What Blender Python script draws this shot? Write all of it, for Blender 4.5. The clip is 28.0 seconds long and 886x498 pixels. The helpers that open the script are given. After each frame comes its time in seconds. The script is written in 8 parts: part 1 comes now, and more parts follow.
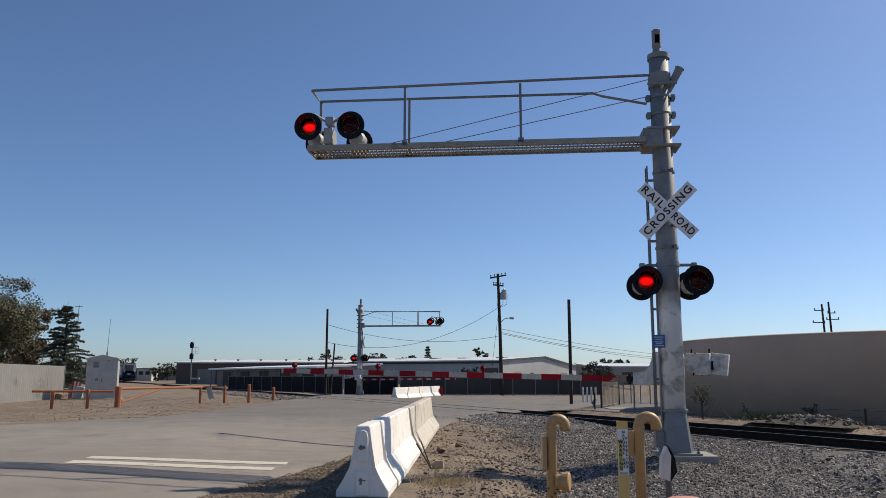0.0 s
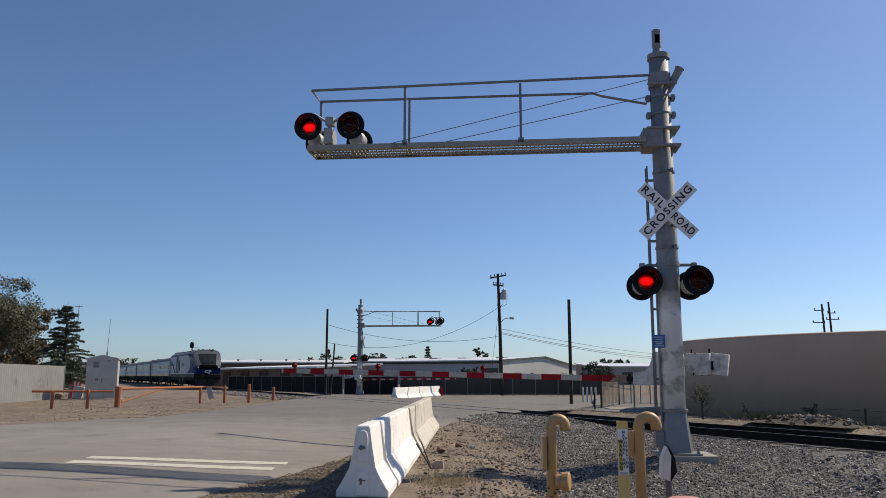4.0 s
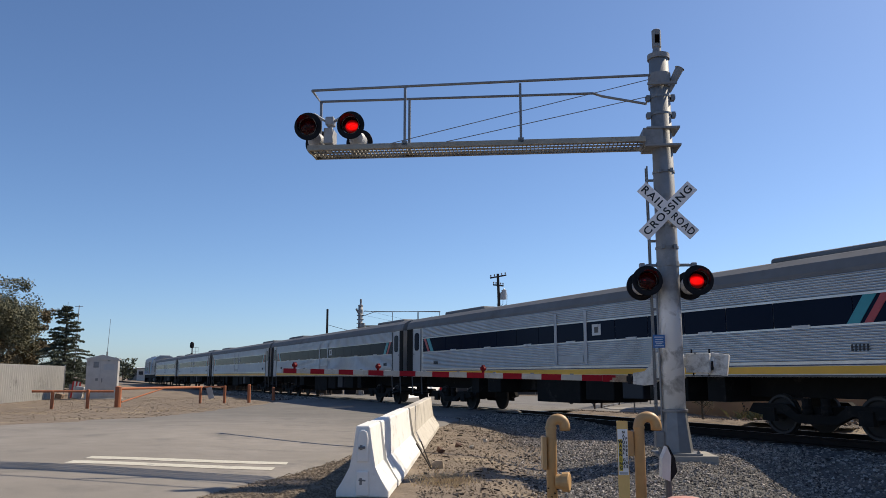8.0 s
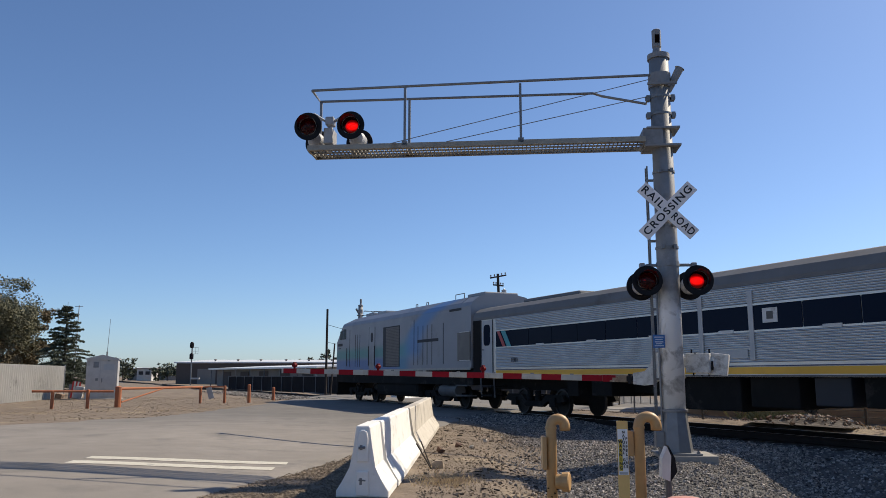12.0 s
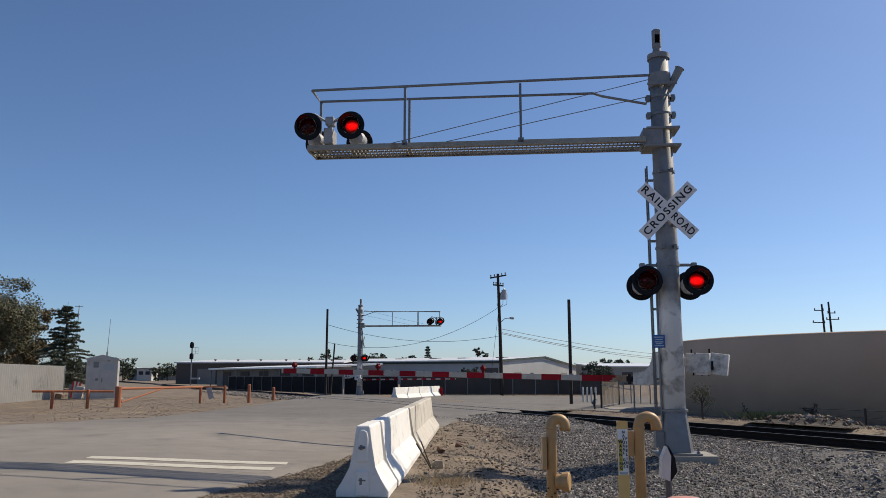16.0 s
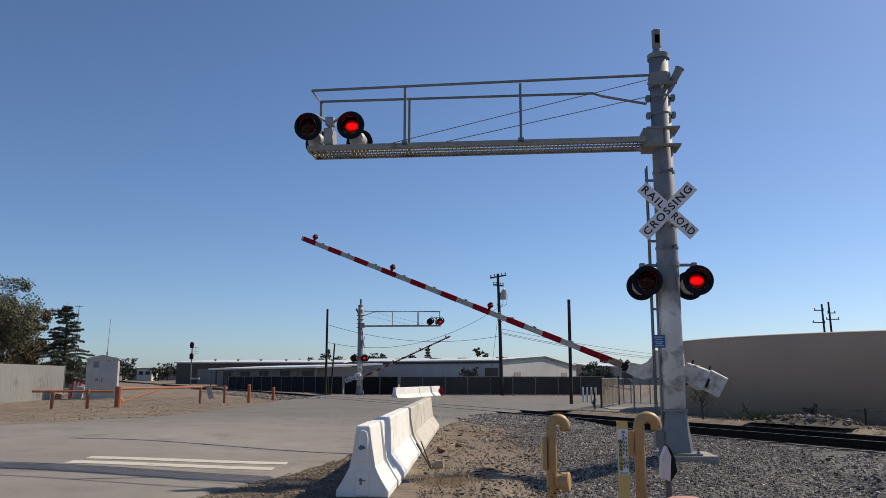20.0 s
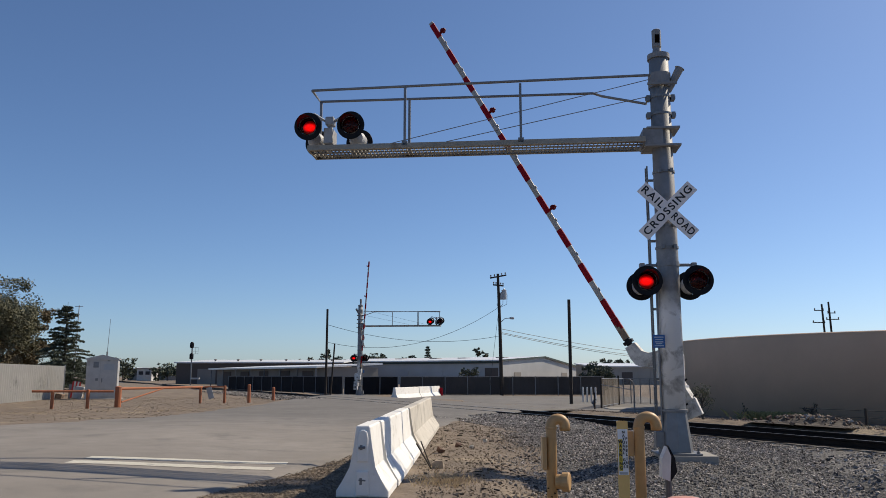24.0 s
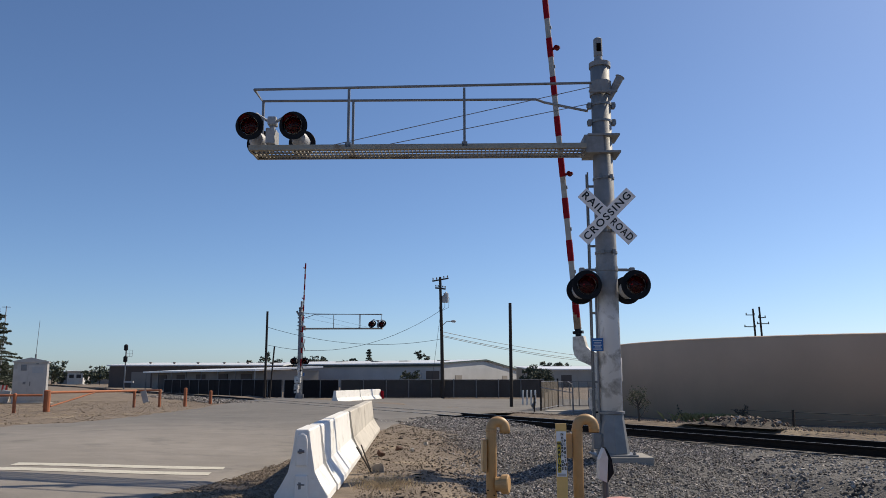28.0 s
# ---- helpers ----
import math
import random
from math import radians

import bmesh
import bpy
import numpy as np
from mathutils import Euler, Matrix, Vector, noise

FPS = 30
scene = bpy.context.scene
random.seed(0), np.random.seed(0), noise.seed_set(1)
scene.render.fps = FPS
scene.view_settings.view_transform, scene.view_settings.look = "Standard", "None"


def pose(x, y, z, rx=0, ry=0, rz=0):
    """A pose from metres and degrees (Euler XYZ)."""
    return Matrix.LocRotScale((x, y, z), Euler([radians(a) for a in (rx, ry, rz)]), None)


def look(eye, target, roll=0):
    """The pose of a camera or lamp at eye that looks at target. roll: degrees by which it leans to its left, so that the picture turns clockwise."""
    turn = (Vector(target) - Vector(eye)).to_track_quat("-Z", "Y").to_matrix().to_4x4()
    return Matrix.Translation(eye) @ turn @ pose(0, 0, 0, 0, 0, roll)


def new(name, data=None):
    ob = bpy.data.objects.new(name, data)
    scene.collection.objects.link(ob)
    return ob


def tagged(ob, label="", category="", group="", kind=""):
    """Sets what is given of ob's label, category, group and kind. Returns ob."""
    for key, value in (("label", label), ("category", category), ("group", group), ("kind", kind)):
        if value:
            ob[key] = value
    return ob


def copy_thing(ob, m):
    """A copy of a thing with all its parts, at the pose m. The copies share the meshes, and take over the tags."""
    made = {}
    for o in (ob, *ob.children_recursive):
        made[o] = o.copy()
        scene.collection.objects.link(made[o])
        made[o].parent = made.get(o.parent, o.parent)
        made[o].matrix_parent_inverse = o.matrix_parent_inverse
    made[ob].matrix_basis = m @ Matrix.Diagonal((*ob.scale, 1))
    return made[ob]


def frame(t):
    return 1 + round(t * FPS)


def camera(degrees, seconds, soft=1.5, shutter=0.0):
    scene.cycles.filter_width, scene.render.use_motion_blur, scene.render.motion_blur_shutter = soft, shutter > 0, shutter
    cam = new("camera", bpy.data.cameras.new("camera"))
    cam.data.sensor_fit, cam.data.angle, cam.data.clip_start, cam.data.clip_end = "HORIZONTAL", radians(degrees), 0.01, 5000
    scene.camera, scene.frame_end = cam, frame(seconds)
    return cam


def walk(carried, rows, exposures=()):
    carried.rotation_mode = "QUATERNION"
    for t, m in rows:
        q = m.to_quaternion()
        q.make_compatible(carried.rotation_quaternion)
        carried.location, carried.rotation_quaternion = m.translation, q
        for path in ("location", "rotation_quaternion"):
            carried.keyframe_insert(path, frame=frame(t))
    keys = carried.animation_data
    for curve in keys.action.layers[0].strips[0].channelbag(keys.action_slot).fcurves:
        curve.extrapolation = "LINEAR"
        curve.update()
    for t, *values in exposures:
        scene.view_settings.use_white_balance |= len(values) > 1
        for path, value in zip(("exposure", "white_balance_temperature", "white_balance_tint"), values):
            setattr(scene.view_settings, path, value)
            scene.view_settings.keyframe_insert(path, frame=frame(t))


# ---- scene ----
# ---------------------------------------------------------------- camera
EYE = (0.0, 0.0, 1.36)


def aim(yaw, pitch, roll=0.0):
    y, p = radians(yaw), radians(pitch)
    way = Vector((math.sin(y) * math.cos(p), math.cos(y) * math.cos(p), math.sin(p)))
    return look(EYE, Vector(EYE) + way, roll)


cam = camera(58.5, 28.0, soft=0.7)
PAN = ((0.0, 0.0), (27.5, 0.0), (27.6, 0.0), (27.7, 0.015), (27.8, 0.14), (27.9, 0.48), (28.0, 1.0))
walk(cam, [(t, aim(4.21 * k, 9.13 + 0.21 * k, -0.06 * k)) for t, k in PAN], exposures=((0.0, 0.0), (5.5, 0.03), (6.5, 0.08), (7.0, 0.14), (7.6, 0.25), (12.5, 0.25), (14.5, 0.0), (27.5, 0.0), (28.0, 0.06)))

# ---------------------------------------------------------------- light
SUN_AZ, SUN_EL = radians(60.0), radians(43.0)
world = bpy.data.worlds.new("sky")
scene.world = world
world.use_nodes = True
wn = world.node_tree
wn.nodes.clear()
sky = wn.nodes.new("ShaderNodeTexSky")
sky.sky_type = "NISHITA"
sky.sun_disc = False
sky.sun_elevation, sky.sun_rotation = SUN_EL, SUN_AZ
sky.air_density, sky.dust_density, sky.ozone_density, sky.altitude = 0.78, 0.55, 6.0, 0.0
wbg = wn.nodes.new("ShaderNodeBackground")
wbg.inputs[1].default_value = 0.112
wout = wn.nodes.new("ShaderNodeOutputWorld")
haze = wn.nodes.new("ShaderNodeMix")                # the dry valley air, a little bluer
haze.data_type, haze.blend_type = "RGBA", "MULTIPLY"
haze.inputs[0].default_value = 1.0
haze.inputs[7].default_value = (0.975, 0.99, 1.01, 1)
wn.links.new(sky.outputs[0], haze.inputs[6])
wn.links.new(haze.outputs[2], wbg.inputs[0])
wn.links.new(wbg.outputs[0], wout.inputs[0])

sun = new("sun", bpy.data.lights.new("sun", "SUN"))
sun.data.energy, sun.data.angle, sun.data.color = 5.0, radians(0.53), (1.0, 0.88, 0.70)
sdir = Vector((math.sin(SUN_AZ) * math.cos(SUN_EL), math.cos(SUN_AZ) * math.cos(SUN_EL), math.sin(SUN_EL)))
sun.matrix_world = look(sdir * 100, (0, 0, 0))


# ---------------------------------------------------------------- materials
def mat(name, c1, c2=None, rough=0.7, metal=0.0, scale=8.0, bump=0.0, bscale=60.0, spec=0.5, big=0.6, stain=None, stain_amt=0.0, vary=0.0, coords="Object"):
    """A surface of two mixed tones at two scales, fine relief, and stains with a shape of their own."""
    m = bpy.data.materials.new(name)
    m.use_nodes = True
    nt = m.node_tree
    b = nt.nodes["Principled BSDF"]
    b.inputs["Roughness"].default_value, b.inputs["Metallic"].default_value = rough, metal
    b.inputs["Specular IOR Level"].default_value = spec
    c2 = c2 or tuple(v * 0.8 for v in c1)
    tc = nt.nodes.new("ShaderNodeTexCoord")
    src = tc.outputs[coords]

    def nz(sc, det=5.0, ro=0.6):
        n = nt.nodes.new("ShaderNodeTexNoise")
        n.inputs["Scale"].default_value, n.inputs["Detail"].default_value, n.inputs["Roughness"].default_value = sc, det, ro
        nt.links.new(src, n.inputs["Vector"])
        return n.outputs["Fac"]

    def ramp(fac, a, bb):
        r = nt.nodes.new("ShaderNodeMapRange")
        r.inputs["From Min"].default_value, r.inputs["From Max"].default_value = a, bb
        nt.links.new(fac, r.inputs["Value"])
        return r.outputs["Result"]

    def mix(fac, a, bb):
        x = nt.nodes.new("ShaderNodeMix")
        x.data_type = "RGBA"
        for sock, v in ((x.inputs[0], fac), (x.inputs[6], a), (x.inputs[7], bb)):
            if isinstance(v, bpy.types.NodeSocket):
                nt.links.new(v, sock)
            elif isinstance(v, tuple):
                sock.default_value = (*v[:3], 1)
            else:
                sock.default_value = v
        return x.outputs[2]

    fine, coarse = nz(scale), nz(scale * 0.13, 4.0)
    col = mix(ramp(fine, 0.35, 0.65), c1, c2)
    if big:
        dark = tuple(v * (1 - 0.3 * big) for v in c1)
        col = mix(ramp(coarse, 0.4, 0.72), col, dark)
    if stain:
        f = nz(scale * 0.35, 8.0, 0.7)
        col = mix(ramp(f, 0.62 - 0.25 * stain_amt, 0.7), col, stain)
    if vary:
        oi = nt.nodes.new("ShaderNodeObjectInfo")
        hsv = nt.nodes.new("ShaderNodeHueSaturation")
        nt.links.new(col, hsv.inputs["Color"])
        r = nt.nodes.new("ShaderNodeMapRange")
        r.inputs["To Min"].default_value, r.inputs["To Max"].default_value = 1 - vary, 1 + vary
        nt.links.new(oi.outputs["Random"], r.inputs["Value"])
        nt.links.new(r.outputs["Result"], hsv.inputs["Value"])
        col = hsv.outputs["Color"]
    nt.links.new(col, b.inputs["Base Color"])
    rr = nt.nodes.new("ShaderNodeMapRange")
    rr.inputs["To Min"].default_value, rr.inputs["To Max"].default_value = max(rough - 0.1, 0.03), min(rough + 0.12, 1.0)
    nt.links.new(coarse, rr.inputs["Value"])
    nt.links.new(rr.outputs["Result"], b.inputs["Roughness"])
    if bump:
        bp = nt.nodes.new("ShaderNodeBump")
        bp.inputs["Strength"].default_value, bp.inputs["Distance"].default_value = 1.0, bump
        nt.links.new(nz(bscale, 6.0), bp.inputs["Height"])
        nt.links.new(bp.outputs["Normal"], b.inputs["Normal"])
    return m


def glow(name, color, strength):
    m = bpy.data.materials.new(name)
    m.use_nodes = True
    b = m.node_tree.nodes["Principled BSDF"]
    b.inputs["Base Color"].default_value = (*color, 1)
    b.inputs["Emission Color"].default_value = (*color, 1)
    b.inputs["Emission Strength"].default_value = strength
    return m


def tinted(name, color, through_tone, clear, rough=0.15):
    """A dyed pane: part of the light goes straight through, the rest meets a glossy surface."""
    m = bpy.data.materials.new(name)
    m.use_nodes = True
    nt = m.node_tree
    b = nt.nodes["Principled BSDF"]
    b.inputs["Base Color"].default_value = (*color, 1)
    b.inputs["Roughness"].default_value = rough
    tr = nt.nodes.new("ShaderNodeBsdfTransparent")
    tr.inputs[0].default_value = (*through_tone, 1)
    mx = nt.nodes.new("ShaderNodeMixShader")
    mx.inputs[0].default_value = clear
    nt.links.new(b.outputs[0], mx.inputs[1])
    nt.links.new(tr.outputs[0], mx.inputs[2])
    nt.links.new(mx.outputs[0], nt.nodes["Material Output"].inputs["Surface"])
    return m


M_GALV = mat("galvanized_steel", (0.29, 0.295, 0.305), (0.195, 0.198, 0.204), 0.62, 0.2, 4.0, 0.003, 40, stain=(0.14, 0.14, 0.143), stain_amt=0.4, spec=0.3)
M_PATCH = mat("cover_paint", (0.43, 0.435, 0.45), (0.31, 0.315, 0.33), 0.6, 0.1, 5.0, stain=(0.22, 0.215, 0.22), stain_amt=0.3)
M_STEEL = mat("dull_steel", (0.23, 0.235, 0.24), (0.18, 0.18, 0.19), 0.5, 0.6, 5.0, 0.001, 50)
M_WALK = mat("walkway_steel", (0.36, 0.34, 0.29), (0.28, 0.26, 0.22), 0.6, 0.3, 4.0, stain=(0.20, 0.15, 0.10), stain_amt=0.25)
M_BLACK = mat("black_paint", (0.008, 0.008, 0.011), (0.012, 0.012, 0.015), 0.45, 0.0, 6.0, spec=0.15)
M_VOID = mat("dark_inside", (0.006, 0.004, 0.004), (0.01, 0.006, 0.006), 0.9, spec=0.0)
M_WHITE = mat("white_paint", (0.66, 0.65, 0.63), (0.58, 0.57, 0.55), 0.5, 0.0, 7.0, stain=(0.30, 0.26, 0.21), stain_amt=0.3)
M_CHALK = mat("chalky_white_paint", (0.70, 0.68, 0.64), (0.55, 0.53, 0.50), 0.7, 0.0, 14.0, 0.004, 40, stain=(0.15, 0.125, 0.105), stain_amt=0.6)
M_SIGN = mat("sign_white", (0.86, 0.80, 0.78), (0.82, 0.76, 0.74), 0.35, 0.0, 12.0)
M_INK = mat("sign_black", (0.015, 0.015, 0.015), None, 0.5)
M_BLUE = mat("sign_blue", (0.02, 0.12, 0.36), (0.02, 0.10, 0.30), 0.35, 0.0, 10.0)
M_SIGNBAR = mat("sign_bar", (0.55, 0.62, 0.70), None, 0.5)
M_RED = mat("reflective_red", (0.27, 0.006, 0.016), (0.22, 0.005, 0.013), 0.5, 0.0, 14.0, spec=0.1)
M_BARE = mat("weathered_boom_root", (0.30, 0.22, 0.15), (0.17, 0.11, 0.075), 0.8, 0.0, 22.0, stain=(0.42, 0.38, 0.33), stain_amt=0.4)
M_GWHITE = mat("reflective_white", (0.38, 0.365, 0.34), (0.33, 0.315, 0.29), 0.4, 0.0, 10.0, stain=(0.24, 0.21, 0.18), stain_amt=0.3)
M_LENS = tinted("red_lens", (0.085, 0.002, 0.004), (0.95, 0.05, 0.04), 0.66, 0.3)
def lamp_light():
    """Red light that is strongest in the middle of the lens."""
    m = glow("lamp_light", (1.0, 0.03, 0.02), 1.0)
    nt = m.node_tree
    tc, mp, ln, r = (nt.nodes.new("ShaderNode" + n) for n in ("TexCoord", "Mapping", "VectorMath", "MapRange"))
    mp.inputs["Location"].default_value, mp.inputs["Scale"].default_value = (0, 0, -0.008), (0.85, 1.0, 1.35)
    ln.operation = "LENGTH"
    nt.links.new(tc.outputs["Object"], mp.inputs[0])
    nt.links.new(mp.outputs[0], ln.inputs[0])
    nt.links.new(ln.outputs["Value"], r.inputs["Value"])
    r.inputs["From Min"].default_value, r.inputs["From Max"].default_value = 0.0, 0.135
    r.inputs["To Min"].default_value, r.inputs["To Max"].default_value = 3.0, 0.04
    r.interpolation_type = "SMOOTHSTEP"
    nt.links.new(r.outputs[0], nt.nodes["Principled BSDF"].inputs["Emission Strength"])
    return m


M_LED = lamp_light()


def washed_steel():
    """Galvanized steel with pale paint rubbed thinly over its lower part."""
    m = mat("washed_steel", (0.29, 0.295, 0.305), (0.195, 0.198, 0.204), 0.62, 0.2, 4.0, 0.003, 40, stain=(0.14, 0.14, 0.143), stain_amt=0.4, spec=0.3)
    nt = m.node_tree
    base = nt.nodes["Principled BSDF"].inputs["Base Color"]
    steel = base.links[0].from_socket
    tc, sep, n, edge, top, mul, mx = (nt.nodes.new("ShaderNode" + k) for k in ("TexCoord", "SeparateXYZ", "TexNoise", "MapRange", "MapRange", "Math", "Mix"))
    n.inputs["Scale"].default_value, n.inputs["Detail"].default_value, n.inputs["Roughness"].default_value, n.inputs["Distortion"].default_value = 2.6, 8.0, 0.62, 0.6
    nt.links.new(tc.outputs["Object"], n.inputs["Vector"])
    nt.links.new(tc.outputs["Object"], sep.inputs[0])
    nt.links.new(n.outputs["Fac"], edge.inputs["Value"])
    edge.inputs["From Min"].default_value, edge.inputs["From Max"].default_value = 0.36, 0.53
    nt.links.new(sep.outputs["Z"], top.inputs["Value"])
    top.inputs["From Min"].default_value, top.inputs["From Max"].default_value = 2.75, 2.3
    mul.operation = "MULTIPLY"
    nt.links.new(edge.outputs[0], mul.inputs[0])
    nt.links.new(top.outputs[0], mul.inputs[1])
    mx.data_type = "RGBA"
    nt.links.new(mul.outputs[0], mx.inputs[0])
    nt.links.new(steel, mx.inputs[6])
    mx.inputs[7].default_value = (0.70, 0.71, 0.73, 1)
    nt.links.new(mx.outputs[2], base)
    return m


M_MAST = washed_steel()
M_LAMPRED = mat("dark_red_lamp", (0.14, 0.004, 0.008), (0.10, 0.003, 0.006), 0.5, spec=0.1)
M_DOME = mat("red_dome", (0.30, 0.006, 0.012), (0.22, 0.005, 0.01), 0.4, spec=0.15)
M_CONC = mat("white_concrete", (0.80, 0.785, 0.75), (0.74, 0.72, 0.68), 0.85, 0.0, 7.0, 0.004, 50, big=0.35, stain=(0.50, 0.46, 0.40), stain_amt=0.25)
M_CONC3 = mat("weathered_concrete", (0.58, 0.54, 0.47), (0.49, 0.45, 0.39), 0.9, 0.0, 5.0, 0.005, 40, stain=(0.28, 0.25, 0.21), stain_amt=0.4)
M_CONC2 = mat("grey_concrete", (0.34, 0.315, 0.28), (0.26, 0.245, 0.22), 0.9, 0.0, 6.0, 0.004, 40)
M_ASPH = mat("worn_asphalt", (0.262, 0.235, 0.205), (0.215, 0.193, 0.169), 0.92, 0.0, 2.2, 0.008, 45, big=0.9, stain=(0.15, 0.138, 0.122), stain_amt=0.35)
def asphalt_darkens():
    """The asphalt grows darker towards the crossing, with an uneven edge."""
    nt = M_ASPH.node_tree
    b = nt.nodes["Principled BSDF"]
    base = b.inputs["Base Color"].links[0].from_socket
    tc, sep, nz, add, rng, mx = (nt.nodes.new("ShaderNode" + n) for n in ("TexCoord", "SeparateXYZ", "TexNoise", "Math", "MapRange", "Mix"))
    nz.inputs["Scale"].default_value, nz.inputs["Detail"].default_value = 0.35, 5.0
    add.operation = "MULTIPLY_ADD"
    add.inputs[1].default_value = 9.0
    rng.interpolation_type = "SMOOTHSTEP"
    rng.inputs["From Min"].default_value, rng.inputs["From Max"].default_value = 21.0, 34.0
    mx.data_type, mx.blend_type = "RGBA", "MULTIPLY"
    mx.inputs[7].default_value = (0.66, 0.68, 0.70, 1)
    nt.links.new(tc.outputs["Object"], sep.inputs[0])
    nt.links.new(tc.outputs["Object"], nz.inputs["Vector"])
    nt.links.new(nz.outputs["Fac"], add.inputs[0])
    nt.links.new(sep.outputs["Y"], add.inputs[2])
    nt.links.new(add.outputs[0], rng.inputs["Value"])
    nt.links.new(rng.outputs[0], mx.inputs[0])
    nt.links.new(base, mx.inputs[6])
    nt.links.new(mx.outputs[2], b.inputs["Base Color"])


M_DIRT = mat("dry_dirt", (0.215, 0.166, 0.12), (0.12, 0.092, 0.067), 0.98, 0.0, 1.6, 0.05, 9, stain=(0.31, 0.245, 0.16), stain_amt=0.3)
M_BALLAST = mat("crushed_stone", (0.15, 0.14, 0.13), (0.04, 0.038, 0.036), 0.95, 0.0, 22.0, 0.05, 18)
M_STONE = mat("stone_chip", (0.30, 0.29, 0.28), (0.20, 0.195, 0.19), 0.95, 0.0, 20.0)
M_RAIL = mat("rail_steel", (0.022, 0.017, 0.014), (0.015, 0.012, 0.01), 0.8, 0.1, 6.0, spec=0.2)
M_RAILTOP = mat("polished_rail", (0.45, 0.44, 0.43), (0.36, 0.36, 0.36), 0.28, 0.9, 4.0)
M_TIE = mat("creosoted_wood", (0.05, 0.04, 0.032), (0.03, 0.025, 0.02), 0.9, 0.0, 10.0, 0.006, 40, vary=0.2)
M_PIPE = mat("buff_yellow_paint", (0.52, 0.31, 0.13), (0.45, 0.27, 0.11), 0.5, 0.0, 9.0, 0.001, 60, stain=(0.36, 0.21, 0.08), stain_amt=0.25)
M_LINE = mat("road_paint", (0.58, 0.55, 0.46), (0.46, 0.43, 0.36), 0.8, 0.0, 14.0, stain=(0.30, 0.28, 0.26), stain_amt=0.3)
M_TANK = mat("tan_tank_paint", (0.57, 0.42, 0.31), (0.50, 0.37, 0.275), 0.75, 0.0, 0.5, 0.002, 8)
M_ORANGE = mat("orange_rusty_paint", (0.42, 0.14, 0.055), (0.28, 0.09, 0.04), 0.7, 0.0, 9.0, stain=(0.20, 0.09, 0.05), stain_amt=0.3)
M_WOODP = mat("tarred_pole", (0.045, 0.035, 0.028), (0.03, 0.024, 0.02), 0.9, 0.0, 5.0)


asphalt_darkens()


# ---------------------------------------------------------------- mesh helpers
def bmn():
    return bmesh.new()


def mesh_of(bm, name, material, smooth=False):
    me = bpy.data.meshes.new(name)
    bmesh.ops.recalc_face_normals(bm, faces=bm.faces)
    bm.to_mesh(me)
    bm.free()
    mats = material if isinstance(material, (list, tuple)) else [material]
    for m in mats:
        me.materials.append(m)
    if smooth:
        for p in me.polygons:
            p.use_smooth = True
    return me


def part(name, bm, material, parent=None, label="", at=None, smooth=False):
    ob = new(name, mesh_of(bm, name, material, smooth))
    if parent is not None:
        ob.parent = parent
    if at is not None:
        ob.matrix_basis = at
    if label:
        ob["label"] = label
    return ob


def thing(name, label, category, at=None, group="", kind=""):
    ob = new(name)
    ob.empty_display_size = 0.2
    if at is not None:
        ob.matrix_basis = at
    return tagged(ob, label, category, group, kind)


def solo(name, bm, material, label, category="", at=None, group="", kind="", smooth=False):
    ob = part(name, bm, material, None, "", at, smooth)
    return tagged(ob, label, category, group, kind)


def box(bm, x0, x1, y0, y1, z0, z1, m=None, bevel=0.0):
    vs = [bm.verts.new(m @ Vector(p) if m else p) for p in
          ((x0, y0, z0), (x1, y0, z0), (x1, y1, z0), (x0, y1, z0), (x0, y0, z1), (x1, y0, z1), (x1, y1, z1), (x0, y1, z1))]
    fs = [bm.faces.new([vs[i] for i in q]) for q in ((3, 2, 1, 0), (4, 5, 6, 7), (0, 1, 5, 4), (1, 2, 6, 5), (2, 3, 7, 6), (3, 0, 4, 7))]
    if bevel:
        es = {e for f in fs for e in f.edges}
        bmesh.ops.bevel(bm, geom=list(es), offset=bevel, segments=2, affect="EDGES", profile=0.5)
    return bm


def ring(bm, c, ax, r, n, up=None):
    ax = Vector(ax).normalized()
    ref = Vector(up) if up else (Vector((0, 0, 1)) if abs(ax.z) < 0.9 else Vector((1, 0, 0)))
    u = ax.cross(ref).normalized()
    v = ax.cross(u).normalized()
    return [bm.verts.new(Vector(c) + r * (math.cos(t) * u + math.sin(t) * v)) for t in (2 * math.pi * i / n for i in range(n))]


def bridge(bm, a, b):
    n = len(a)
    for i in range(n):
        bm.faces.new((a[i], a[(i + 1) % n], b[(i + 1) % n], b[i]))


def tube(bm, pts, r, n=10, caps=True):
    pts = [Vector(p) for p in pts]
    rs = r if isinstance(r, (list, tuple)) else [r] * len(pts)
    rings = []
    ref = Vector((0.13, 0.21, 1.0)) if abs((pts[-1] - pts[0]).normalized().z) < 0.9 else Vector((1, 0.11, 0.07))
    for i, p in enumerate(pts):
        d = pts[min(i + 1, len(pts) - 1)] - pts[max(i - 1, 0)]
        d.normalize()
        if i == 0 and abs(d.dot(ref.normalized())) > 0.97:
            ref = Vector((0.9, -0.4, 0.2))
        ref = ref - d * ref.dot(d)
        ref.normalize()
        rings.append(ring(bm, p, d, rs[i], n, ref))
    for a, b in zip(rings, rings[1:]):
        bridge(bm, a, b)
    if caps:
        bm.faces.new(rings[0])
        bm.faces.new(rings[-1][::-1])
    return bm


